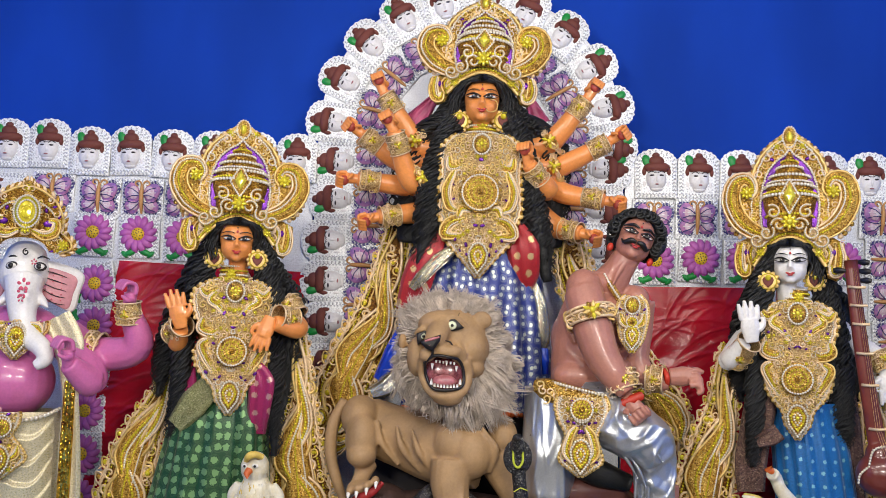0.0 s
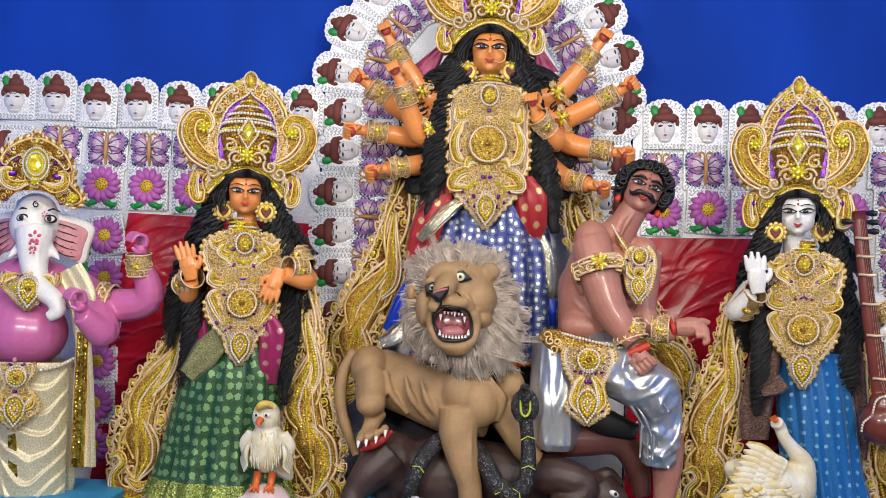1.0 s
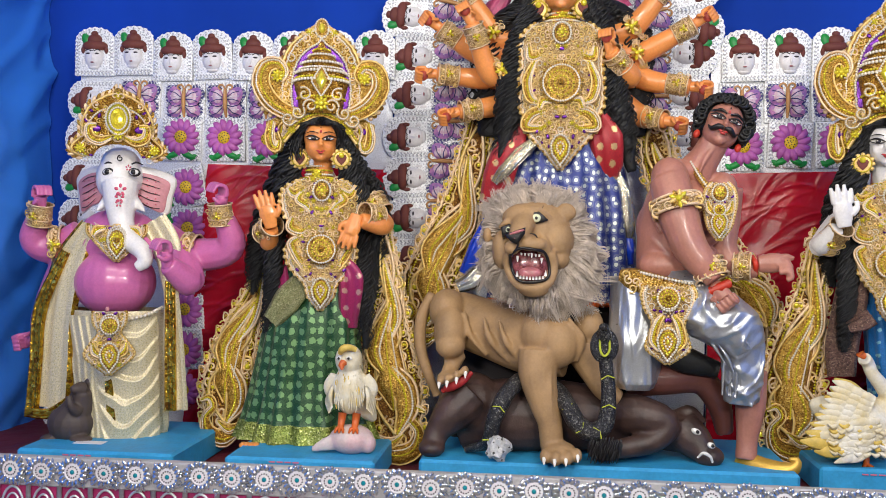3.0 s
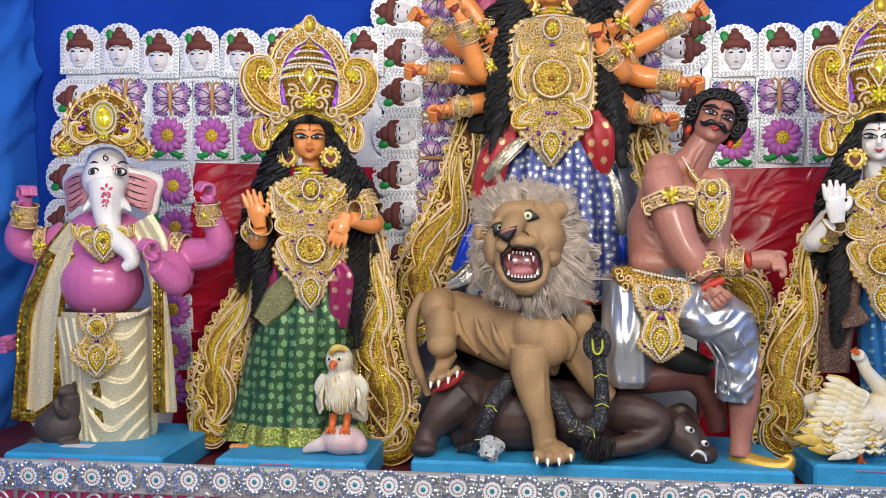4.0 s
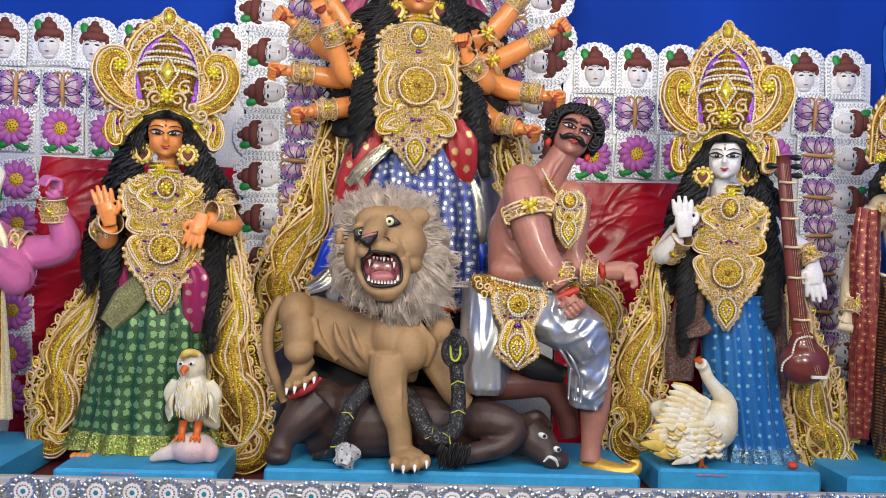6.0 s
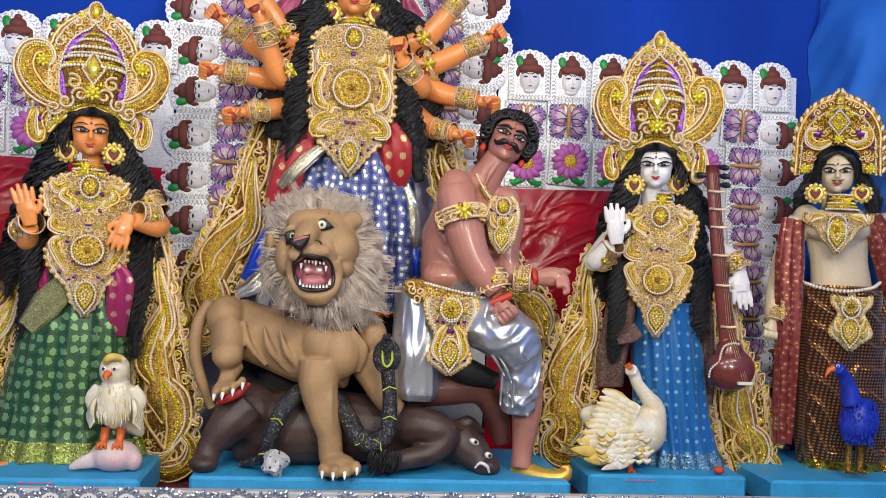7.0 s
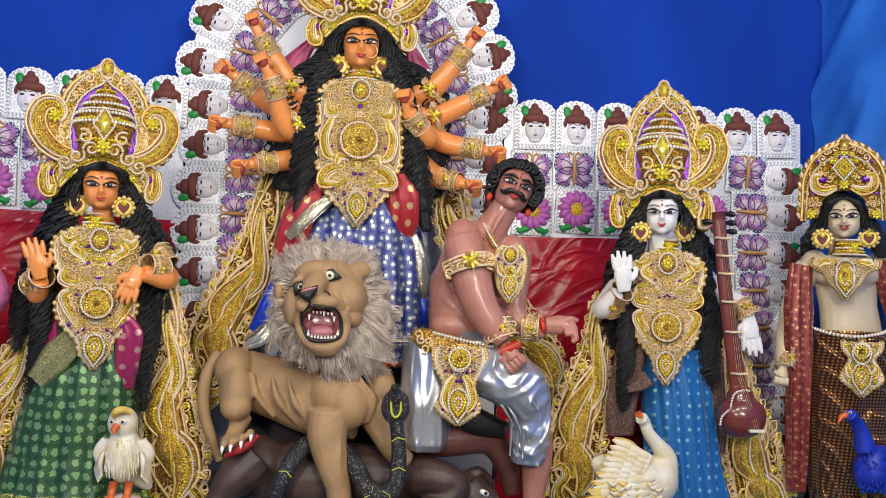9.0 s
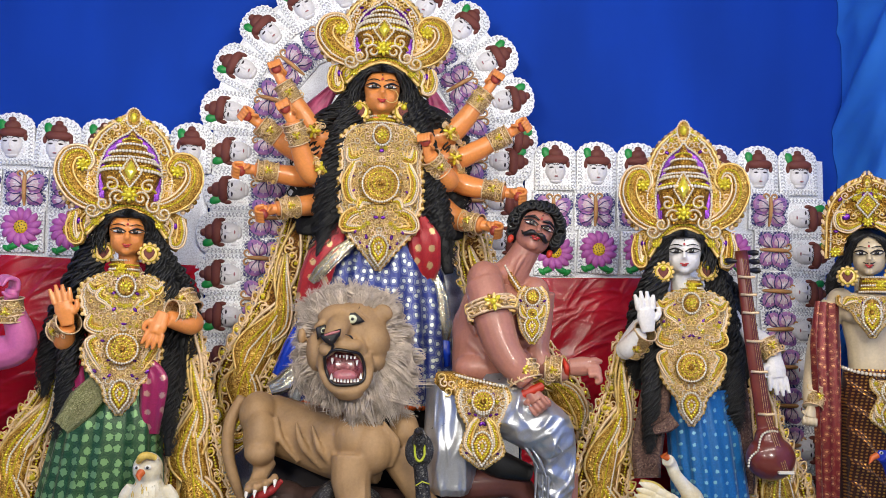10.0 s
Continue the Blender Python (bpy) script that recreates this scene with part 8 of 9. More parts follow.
for path, tip in GARMS:
    w = np.array(path[-1])
    grip(heap, w, np.array(tip) - w, 0.150, (0.75 if tip[0] < -2.0 else -0.6, -0.7, 0))
heap.ball((-1.793, 4.180, 0.650), (0.05732, 0.06254, 0.02345), 0, 12, 8)
v, fc = fused(heap, 0.005, 2)
s.join(v, fc, 0)
s.ball((-2.025, 4.090, 1.295), (0.01042, 0.007817, 0.01303), 5, 8, 6)
# head and trunk
heap = Shape()
heap.ball((-2.058, 4.280, 1.916), (0.1146, 0.1146, 0.1251), 0, 22, 16)
heap.ball((-2.062, 4.290, 1.985), (0.094, 0.095, 0.085), 0, 20, 12)
heap.tube(bend([(-2.029, 4.220, 1.880), (-2.009, 4.180, 1.792), (-1.987, 4.150, 1.703), (-1.946, 4.130, 1.626), (-1.870, 4.110, 1.572), (-1.848, 4.100, 1.523), (-1.886, 4.090, 1.491)], 30), [0.08859, 0.07296, 0.05732, 0.04951, 0.04169, 0.03387, 0.02345], 0, 16)
for sg in (-1, 1):
    heap.tube(bend([tuple(np.array((-2.028, 4.220, 1.820)) + [sg * 0.06254, 0, 0]), tuple(np.array((-2.013, 4.190, 1.781)) + [sg * 0.0938, 0, 0]), tuple(np.array((-1.999, 4.160, 1.754)) + [sg * 0.1199, 0, 0])], 8), [0.02345, 0.02085, 0.005211], 0, 8)
v, fc = fused(heap, 0.0065, 5)
s.join(v, fc, 1)
for sg in (-1, 1):
    c = np.array((-2.072, 4.310, 1.871))
    pts = [(28, 44), (66, 40), (102, 22), (98, -14), (90, -50), (62, -38), (32, -20)]
    rim = [(q[0], q[2]) for q in bend([(x, 0, z) for x, z in pts + pts[:1]], 42)[:-1]]
    ear = Shape()
    ear.plate([(sg * x * 0.00248, z * 0.00248) for x, z in rim], 0, 0.018, 1, 0.003, True)
    ear.plate([(sg * (36 + (x - 36) * 0.88) * 0.00248, (z - 6) * 0.82 * 0.00248) for x, z in rim], -0.014, 0.010, 5, 0.004, True)
    for k in range(5):
        ear.tube(bend([(sg * 0.10, -0.032, (24 - 11 * k) * 0.00248), (sg * 0.155, -0.034, (20 - 14 * k) * 0.00248), (sg * 0.20, -0.031, (13 - 13 * k) * 0.00248)], 8), [0.0012, 0.0026, 0.0012], 2, 4)
        for j in range(3):
            ear.ball((sg * (0.115 + 0.034 * j), -0.032, (17 - 11 * k - 2 * j) * 0.00248), 0.0032, 4, 6, 4)
    for q in ear.v:
        q[:, 1] += 0.055 * (np.abs(q[:, 0]) / 0.25) ** 2 - 0.02 * np.sin(np.abs(q[:, 0]) * 16)
        s.v.append(q + c)
    s.f += [tuple(i + s.n for i in f) for f in ear.f]
    s.m += ear.m
    s.s += ear.s
    s.n += ear.n
    e = np.array((-2.005, 4.165, 1.941)) + [sg * 0.06514, 0.012, 0]
    s.ball(tuple(e), (0.03127, 0.01303, 0.02085), 2, 12, 8, (0, sg * 8, 0))
    s.ball(tuple(e + [0, -0.005211, 0]), (0.02475, 0.01303, 0.01433), 3, 12, 8)
    s.ball(tuple(e + [0, -0.01303, 0]), (0.01303, 0.01042, 0.01303), 2, 10, 7)
    s.tube(bend([e + [-sg * 0.02085, 0.012, 0.03909], e + [sg * 0.005211, 0.008, 0.0469], e + [sg * 0.03387, 0.02, 0.03648]], 8), [0.003127, 0.005732, 0.002085], 2, 5)
# painted flower on the brow and trunk
for y, q in ((296, 5), (338, 10), (352, 8), (362, 6)):
    c = np.array((-1.963, 4.080, 1.846)) + [0, (-0.006 if y > 330 else 0.05) - (y - 340) * 0.0006, (340 - y) * 0.002606]
    for k in range(5):
        a = math.tau * k / 5 + 0.3
        s.ball((c[0] + q * 0.8 * 0.002606 * math.cos(a), c[1] + 0.004, c[2] + q * 0.8 * 0.002606 * math.sin(a)), (q * 0.42 * 0.002606, 0.003127, q * 0.3 * 0.002606), 4, 8, 5, (0, -math.degrees(a), 0))
s.tube(spiral((-2.011, 4.175, 2.006), 0.01563, 0.005211, 90, 1.2, 14), 0.003127, 2, 5)
# lower cloth with swags
lathe_skirt(s, [(*(-2.066, 4.280, 1.283), 0.2293, 0.1616), (*(-2.057, 4.280, 1.140), 0.2397, 0.172), (*(-2.041, 4.280, 0.921), 0.2293, 0.1616), (*(-2.026, 4.280, 0.728), 0.2189, 0.1511), (*(-2.018, 4.280, 0.613), 0.1876, 0.1355)], 9, 0.05, 6, 7, phase=1.0, hem=0.05)
wrap_front(s, (-2.062, 4.28, 1.26), 0.045, 0.615, 0.236, -0.028, 0.172, 6, 7, 0.088, 0.024)
sash(s, [(-2.020, 4.090, 1.029), (-2.011, 4.100, 0.896), (-1.994, 4.110, 0.651)], [0.01563, 0.01824, 0.02085], 7, 0.01, 7)
# shawl ends
sash(s, [(-2.156, 4.180, 1.687), (-2.259, 4.180, 1.496), (-2.311, 4.180, 1.251), (-2.329, 4.180, 1.006), (-2.342, 4.180, 0.810)], [0.0469, 0.08859, 0.0938, 0.1042, 0.1094], 6, 0.012, 7, 0.1, 0.012)
sash(s, [(-2.267, 4.170, 1.563), (-2.392, 4.170, 1.290), (-2.415, 4.170, 1.032), (-2.433, 4.170, 0.792)], [0.02085, 0.03387, 0.03127, 0.03387], 7, 0.02, 7, 0.1, 0.004)
sash(s, [(-2.459, 4.165, 0.792), (-2.342, 4.165, 0.786), (-2.230, 4.165, 0.855)], [0.02345, 0.02345, 0.02345], 7, 0.022, 7, 0.0, 0.002)
sash(s, [(-1.847, 4.190, 1.715), (-1.785, 4.200, 1.587), (-1.744, 4.160, 1.375), (-1.728, 4.160, 1.110), (-1.711, 4.160, 0.823)], [0.06775, 0.07296, 0.03648, 0.05211, 0.05732], 6, 0.012, 6, 0.1, 0.008)
sash(s, [(-1.741, 4.150, 1.429), (-1.739, 4.150, 1.164), (-1.734, 4.150, 0.824)], [0.02345, 0.02606, 0.02866], 7, 0.02, 7, 0.1, 0.003)
s.make("statue", [PINK_SKIN, WHITE_SKIN, INK, EYE_WHITE, ROSE_INK, EAR_PINK, CREAM_SILK, GOLD_BORDER], base=(-2.041, 4.280, 0.612), label="pink elephant-headed statue in a cream and gold wrap", category="statue", group="shrine statues")
tiara((-2.024, 4.175, 2.030), 0.00236, "broad gold crown with pearl rows on the elephant-headed statue", 3, False, True)
breastplate((-2.017, 4.160, 1.676), 0.002606, [(4, 46), (-10, 44), (-28, 30), (-44, 16), (-58, 3)], "pointed gold breast ornament with pearls", (-22, 11), [([(20, 0), (34, -4), (40, -14)], [3, 6, 2])], 24, 12, 40)
breastplate((-2.004, 4.070, 1.263), 0.002606, [(8, 26), (-10, 24), (-28, 16), (-46, 28), (-66, 38), (-82, 24), (-100, 3)], "gold belt pendant with a round medallion", (-14, 16), [([(10, -70), (24, -60), (28, -46)], [3, 6, 2])], 10, 14, 40)
s = Shape()
pearls(s, bend([(-2.275, 4.250, 1.263), (-2.146, 4.150, 1.247), (-1.991, 4.090, 1.241), (-1.863, 4.140, 1.267), (-1.825, 4.250, 1.298)], 30), 0.01042, 4)
s.make("belt", ORN, base=(-1.986, 4.080, 1.242), label="string of beads round the belly", category="belt")
armlet((-2.445, 4.230, 1.688), (-2.424, 4.210, 1.786), 0.05211)
armlet((-1.529, 4.230, 1.700), (-1.532, 4.210, 1.796), 0.05211)
armlet((-2.406, 4.310, 1.584), (-2.359, 4.320, 1.591), 0.08599, big=0.9)
armlet((-1.742, 4.310, 1.566), (-1.685, 4.310, 1.556), 0.08599, big=0.9)

# ---- the statue in brown and gold ----
CHECK = printed("brown_gold_check", (0.060, 0.015, 0.008), (0.66, 0.34, 0.07), 64, 64, 0.28, 0.32, 0.4, 0.05, 0.9)
RED_SEQUIN = printed("red_sequin", (0.17, 0.012, 0.012), (0.66, 0.33, 0.15), 34, 30, 0.15, 0.35, 0.3, 0.7, 0.85, 0.2)
SHOE = paint("dark_shoe", (0.03, 0.012, 0.01), 0.4)
heap, s = Shape(), Shape()
KF, KR = np.array((2.458, 4.350, 2.130)), 0.08
KM = np.array(Euler((0, 0, facing(KF))).to_matrix())
g = head(heap, KF, KR, math.degrees(facing(KF)))
heap.tube(bend([KF + [0, 0.05, -KR * 0.9], KF + [0, 0.05, -KR * 1.7], (2.501, 4.410, 1.955)], 8), [KR * 0.6, KR * 0.6, KR * 1.2])
heap.tube(bend([(2.501, 4.410, 1.950), (2.506, 4.410, 1.836), (2.513, 4.400, 1.695), (2.532, 4.400, 1.554)], 14), [0.1333, 0.1653, 0.144, 0.1547], 0, 20, 0.62)
for sg in (-1, 1):
    heap.ball(tuple(np.array((2.471, 4.350, 1.850)) + [sg * 0.08, 0, 0]), (0.08533, 0.06933, 0.05866), 0, 14, 10)
    heap.ball(tuple(np.array((2.509, 4.420, 1.908)) + [sg * 0.1653, 0, 0]), (0.064, 0.064, 0.064), 0, 14, 10)
KARMS = [([(2.313, 4.420, 1.889), (2.240, 4.420, 1.710), (2.182, 4.380, 1.513), (2.145, 4.330, 1.390)], (2.127, 4.320, 1.288)), ([(2.707, 4.420, 1.909), (2.800, 4.400, 1.822), (2.843, 4.360, 1.795), (2.758, 4.300, 1.869)], (2.704, 4.280, 1.969))]
for path, tip in KARMS:
    heap.tube(bend(path, 18), [0.064, 0.05866, 0.05333, 0.048, 0.03733], 0, 12)
v, fc = fused(heap, 0.0065, 5)
s.join(v, fc, 0)
heap = Shape()
for path, tip in KARMS:
    w = np.array(path[-1])
    fist(heap, w, np.array(tip) - w, 0.1173, (-0.5, -1, 0))
v, fc = fused(heap, 0.0045, 2)
s.join(v, fc, 0)
features(s, g, KR, 1, 2, 3, 0.95, 0.0)
for sg in (-1, 1):
    s.tube(bend([g(sg * 0.04, -1.2, -0.6), g(sg * 0.2, -1.17, -0.6), g(sg * 0.36, -1.02, -0.5)], 8), [KR * 0.035, KR * 0.04, KR * 0.01], 1, 5)
lathe_skirt(s, [(*(2.519, 4.380, 1.577), 0.176, 0.1227), (*(2.534, 4.380, 1.386), 0.208, 0.144), (*(2.552, 4.380, 1.105), 0.224, 0.1493), (*(2.571, 4.380, 0.824), 0.2453, 0.144), (*(2.579, 4.380, 0.661), 0.2187, 0.1227)], 11, 0.10, 4, 5, phase=0.7, hem=0.08)
wrap_front(s, (2.505, 4.38, 1.560), 0.070, 0.870, 0.205, 0.034, 0.138, 4, 5, 0.115, 0.042, True)
sash(s, [(2.243, 4.360, 1.892), (2.219, 4.330, 1.683), (2.219, 4.320, 1.324), (2.221, 4.330, 0.992), (2.219, 4.330, 0.800)], [0.056, 0.074, 0.064, 0.056, 0.045], 6, 0.012, 6, 0.1, 0.016)
sash(s, [(2.636, 4.340, 1.920), (2.710, 4.330, 1.761), (2.791, 4.350, 1.454), (2.828, 4.360, 1.172), (2.856, 4.360, 0.961)], [0.050, 0.074, 0.05, 0.05, 0.045], 6, 0.012, 6, 0.1, 0.016)
for x in (1398, 1535):
    a = np.array((2.538, 4.320, 0.655)) + [(x - 1460) * 0.002667, 0, 0]
    s.tube(bend([a + [0.03733, 0.04, 0.01067], a + [-0.02133, -0.02, 0.005333], a + [-0.06933, -0.05, 0.01067]], 8), [0.03733, 0.03467, 0.01333], 7, 10, 0.7)
cap = Shape()
cap.ball(tuple(KF + KM @ np.array([0, 0.07, KR * 1.2])), (KR * 1.8, KR * 0.9, KR * 1.35), 0, 18, 12)
cap.ball(tuple(KF + KM @ np.array([0, 0.05, KR * 0.5])), (KR * 1.35, KR * 1.15, KR * 1.3), 0, 18, 12)
KL = [([tuple(KF + KM @ np.array([sg * 0.9, 0.2, 0.6]) * KR), tuple(KF + KM @ np.array([sg * 1.5, 0.2, -0.4]) * KR), tuple(KF + KM @ np.array([sg * 2.0, 0.4, -1.5]) * KR), tuple(KF + KM @ np.array([sg * 2.2, 0.6, -2.4]) * KR)], [KR * 0.3, KR * 0.5, KR * 0.7, KR * 0.5]) for sg in (-1, 1)]
for path, sp in KL:
    cap.tube(bend(path, 14), [q * 0.8 for q in sp], 0, 10, 0.6)
v, fc = fused(cap, 0.01, 3)
s.join(v, fc, 8)
for k, (path, sp) in enumerate(KL):
    strands(s, path, sp, 60, 80 + k, 0.006, 0.008, 6, 8, 20)
for sg in (-1, 1):
    strands(s, [tuple(KF + KM @ np.array([sg * 0.1, -0.75, 1.2]) * KR), tuple(KF + KM @ np.array([sg * 0.7, -0.78, 0.85]) * KR), tuple(KF + KM @ np.array([sg * 1.1, -0.4, 0.1]) * KR), tuple(KF + KM @ np.array([sg * 1.25, -0.1, -0.9]) * KR)], [KR * 0.15, KR * 0.2, KR * 0.2, KR * 0.3], 26, 90, 0.006, 0.004, 4, 8, 16)
s.make("statue", [CREAM_SKIN, INK, EYE_WHITE, LIP, CHECK, GOLD_BORDER, RED_SEQUIN, SHOE, HAIR], base=(2.579, 4.380, 0.650), label="cream-skinned statue in a brown and gold checked wrap", category="statue", group="shrine statues")
tiara((2.438, 4.320, 2.199), 0.002453, "broad leaf-edged gold crown with a diamond jewel", 7, True)
earring((2.314, 4.290, 2.017), 0.002667)
earring((2.553, 4.290, 2.031), 0.002667)
choker((2.482, 4.380, 1.987), 0.056, 0.08)
breastplate((2.428, 4.280, 1.913), 0.002667, [(2, 52), (-10, 50), (-24, 30), (-40, 22), (-56, 10), (-68, 3)], "pointed gold breast ornament with a heart of pearls", (-26, 16), [([(24, -2), (38, -4), (46, -12)], [3, 5, 2])], 22, 16, 44)
breastplate((2.470, 4.200, 1.514), 0.002667, [(6, 30), (-8, 28), (-24, 18), (-44, 26), (-62, 30), (-78, 12), (-88, 3)], "gold belt pendant with paisley edges", (-10, 13), [([(8, -58), (20, -50), (24, -36)], [3, 6, 2])], 10, 18, 40)
s = Shape()
pearls(s, bend([(2.306, 4.360, 1.585), (2.345, 4.255, 1.562), (2.446, 4.205, 1.552), (2.583, 4.225, 1.572), (2.700, 4.340, 1.600)], 30), 0.0096, 4)
s.make("belt", ORN, base=(2.446, 4.250, 1.535), label="string of beads round the waist", category="belt")
armlet((2.182, 4.360, 1.472), (2.151, 4.330, 1.390), 0.04266)

# ---- the muscular statue ----
SILVER_SILK = paint("silver_satin", (0.54, 0.56, 0.59), 0.30, 0.7, var=0.12, big=9, small=140, bump=0.2)
DARK_CLAY = paint("dark_clay_paint", (0.13, 0.045, 0.035), 0.4, var=0.2)
GOLD_SHOE = paint("gold_shoe", (0.6, 0.36, 0.06), 0.35, 0.5, var=0.15)
RED_WRAP = paint("red_thread", (0.5, 0.03, 0.01), 0.5)
heap, s = Shape(), Shape()
AU = 0.00247
heap.tube(bend([(0.586, 4.190, 1.449), (0.572, 4.190, 1.538), (0.576, 4.180, 1.651), (0.602, 4.170, 1.765), (0.635, 4.170, 1.870), (0.660, 4.180, 1.936)], 20), [70 * AU, 66 * AU, 68 * AU, 72 * AU, 66 * AU, 36 * AU], 0, 22, 0.72)
heap.ball((0.498, 4.200, 1.713), (38 * AU, 0.10, 52 * AU), 0, 18, 12)
heap.ball((0.530, 4.120, 1.544), (50 * AU, 0.08, 30 * AU), 0, 18, 12)
# breast and belly muscles on the far side of the arm
heap.ball((0.711, 4.090, 1.838), (34 * AU, 0.075, 30 * AU), 0, 16, 12)
heap.ball((0.765, 4.140, 1.895), (28 * AU, 0.07, 26 * AU), 0, 16, 12)
for q in ((0.714, 4.100, 1.728), (0.711, 4.100, 1.666), (0.707, 4.100, 1.602), (0.698, 4.100, 1.538)):
    heap.ball(q, (17 * AU, 0.05, 12 * AU), 0, 12, 8)
# near arm: shoulder cap, upper arm, elbow, forearm
heap.ball((0.530, 4.060, 1.927), (32 * AU, 0.085, 36 * AU), 0, 20, 14)
heap.ball((0.601, 4.120, 1.962), (30 * AU, 0.07, 20 * AU), 0, 16, 10, (0, 15, 0))
heap.tube(bend([(0.529, 4.050, 1.912), (0.553, 4.000, 1.796), (0.580, 3.980, 1.700), (0.612, 3.965, 1.622), (0.658, 3.950, 1.558), (0.707, 3.930, 1.489)], 24), [35 * AU, 36 * AU, 33 * AU, 30 * AU, 27 * AU, 16 * AU], 0, 18)
heap.ball((0.517, 3.980, 1.788), (17 * AU, 0.05, 34 * AU), 0, 14, 10, (0, -12, 0))
heap.ball((0.594, 3.955, 1.731), (17 * AU, 0.045, 32 * AU), 0, 14, 10, (0, -16, 0))
heap.ball((0.585, 3.945, 1.631), (18 * AU, 0.045, 26 * AU), 0, 14, 10, (0, -28, 0))
heap.ball((0.634, 3.940, 1.603), (15 * AU, 0.04, 24 * AU), 0, 14, 10, (0, -32, 0))
# far arm, reaching out
heap.tube(bend([(0.805, 4.180, 1.893), (0.801, 4.200, 1.755), (0.786, 4.160, 1.617), (0.848, 4.120, 1.539), (0.917, 4.100, 1.536)], 18), [26 * AU, 25 * AU, 24 * AU, 20 * AU, 14 * AU], 0, 14)
# neck with its cords
heap.tube(bend([(0.650, 4.150, 1.952), (0.688, 4.120, 2.017), (0.732, 4.100, 2.097)], 10), [36 * AU, 27 * AU, 25 * AU], 0, 16)
for a, b, c, q in (((0.654, 4.050, 1.945), (0.686, 4.050, 2.018), (0.733, 4.050, 2.074), 5), ((0.620, 4.080, 1.959), (0.656, 4.070, 2.020), (0.693, 4.070, 2.081), 5), ((0.446, 4.120, 1.724), (0.481, 4.100, 1.650), (0.546, 4.060, 1.590), 9), ((0.456, 4.120, 1.836), (0.473, 4.090, 1.773), (0.500, 4.060, 1.687), 9), ((0.419, 4.140, 1.537), (0.470, 4.100, 1.583), (0.546, 4.060, 1.561), 8)):
    heap.tube(bend([a, b, c], 10), [q * 0.4 * AU, q * AU, q * 0.4 * AU], 0, 10)
v, fc = fused(heap, 0.0065, 3)
s.join(v, fc, 0)
heap = Shape()
fist(heap, (0.719, 3.950, 1.463), (0.45, -0.25, -0.6), 0.1455, (0.1, -1, -0.6))
w = np.array((0.918, 4.090, 1.559))
heap.tube(bend([w, w + [0.05518, -0.01, 0.005017], w + [0.0903, -0.02, 0.01003]], 8), [0.03762, 0.04515, 0.03762], 0, 12, 0.7)
for k, (dx, dz) in enumerate(((44, 18), (38, 6), (34, -6), (28, -14))):
    e = w + [0.07525, -0.02 - 0.01 * k, 0.02007 - k * 0.01756]
    heap.tube(bend([e, e + [0.03512, -0.01, 0.005017], e + [0.05017, -0.015, -0.02007], e + [0.0301, -0.01, -0.03512]] if k else [e, e + [0.0301, -0.01, 0.01505], e + [0.06521, -0.01, 0.005017]], 8), [0.01505, 0.0138, 0.01003], 0, 8)
v, fc = fused(heap, 0.005, 2)
s.join(v, fc, 0)
# legs
heap = Shape()
heap.tube(bend([(0.902, 4.120, 1.095), (0.902, 4.120, 0.944), (0.889, 4.110, 0.795), (0.883, 4.100, 0.709)], 12), [0.07023, 0.06772, 0.04515, 0.04766], 0, 14)
v, fc = fused(heap, 0.007, 4)
s.join(v, fc, 0)
heap = Shape()
heap.tube(bend([(0.366, 4.170, 1.023), (0.542, 4.170, 1.040), (0.701, 4.200, 1.032), (0.787, 4.220, 0.924), (0.818, 4.240, 0.792)], 14), [0.07525, 0.07525, 0.06521, 0.05518, 0.04013], 0, 14)
v, fc = fused(heap, 0.008, 4)
s.join(v, fc, 4)
# silver wrap: one leg hanging, one over the raised knee
sk = Shape()
lathe_skirt(sk, [(*(0.423, 4.160, 1.491), 0.128, 0.125), (*(0.414, 4.140, 1.329), 0.122, 0.114), (*(0.402, 4.120, 1.181), 0.116, 0.108), (*(0.401, 4.120, 1.032), 0.108, 0.095), (*(0.404, 4.120, 1.000), 0.080, 0.07)], 6, 0.09, 5, None, 140)
for q in sk.v:
    for p in q:
        x, y, z = p
        p[1] -= 0.045 * max(0.0, 0.24 - abs(noise.noise((x * 9 + z * 1.2, y * 5, z * 2.2 - x * 2)))) + 0.03 * max(0.0, 0.22 - abs(noise.noise((x * 20 - z * 3, y * 9, z * 5)))) + 0.012 * noise.noise((x * 8, 2, z * 3))
for q in sk.v:
    s.v.append(q)
s.f += [tuple(i + s.n for i in f) for f in sk.f]
s.m += sk.m
s.s += sk.s
s.n += sk.n
heap = Shape()
heap.tube(bend([(0.546, 4.140, 1.421), (0.688, 4.060, 1.357), (0.806, 4.000, 1.281), (0.847, 4.000, 1.209)], 14), [0.1405, 0.1304, 0.1154, 0.08528], 0, 18)
heap.tube(bend([(0.835, 4.020, 1.280), (0.845, 4.040, 1.154), (0.849, 4.060, 1.053), (0.850, 4.070, 0.964)], 12), [0.09531, 0.0903, 0.08528, 0.07525], 0, 16)
v, fc = fused(heap, 0.008, 5)
v = np.array(v)
for i in range(len(v)):
    x, y, z = v[i]
    v[i][1] -= 0.09 * max(0.0, 0.25 - abs(noise.noise((x * 6 + z * 5, y * 4, z * 7 - x * 4)))) + 0.05 * max(0.0, 0.3 - abs(noise.noise((x * 13 - z * 8, y * 8, z * 10)))) + 0.004 * noise.noise((x * 24, y * 24, z * 14))
s.join(v, fc, 5)
rw = random.Random(12)
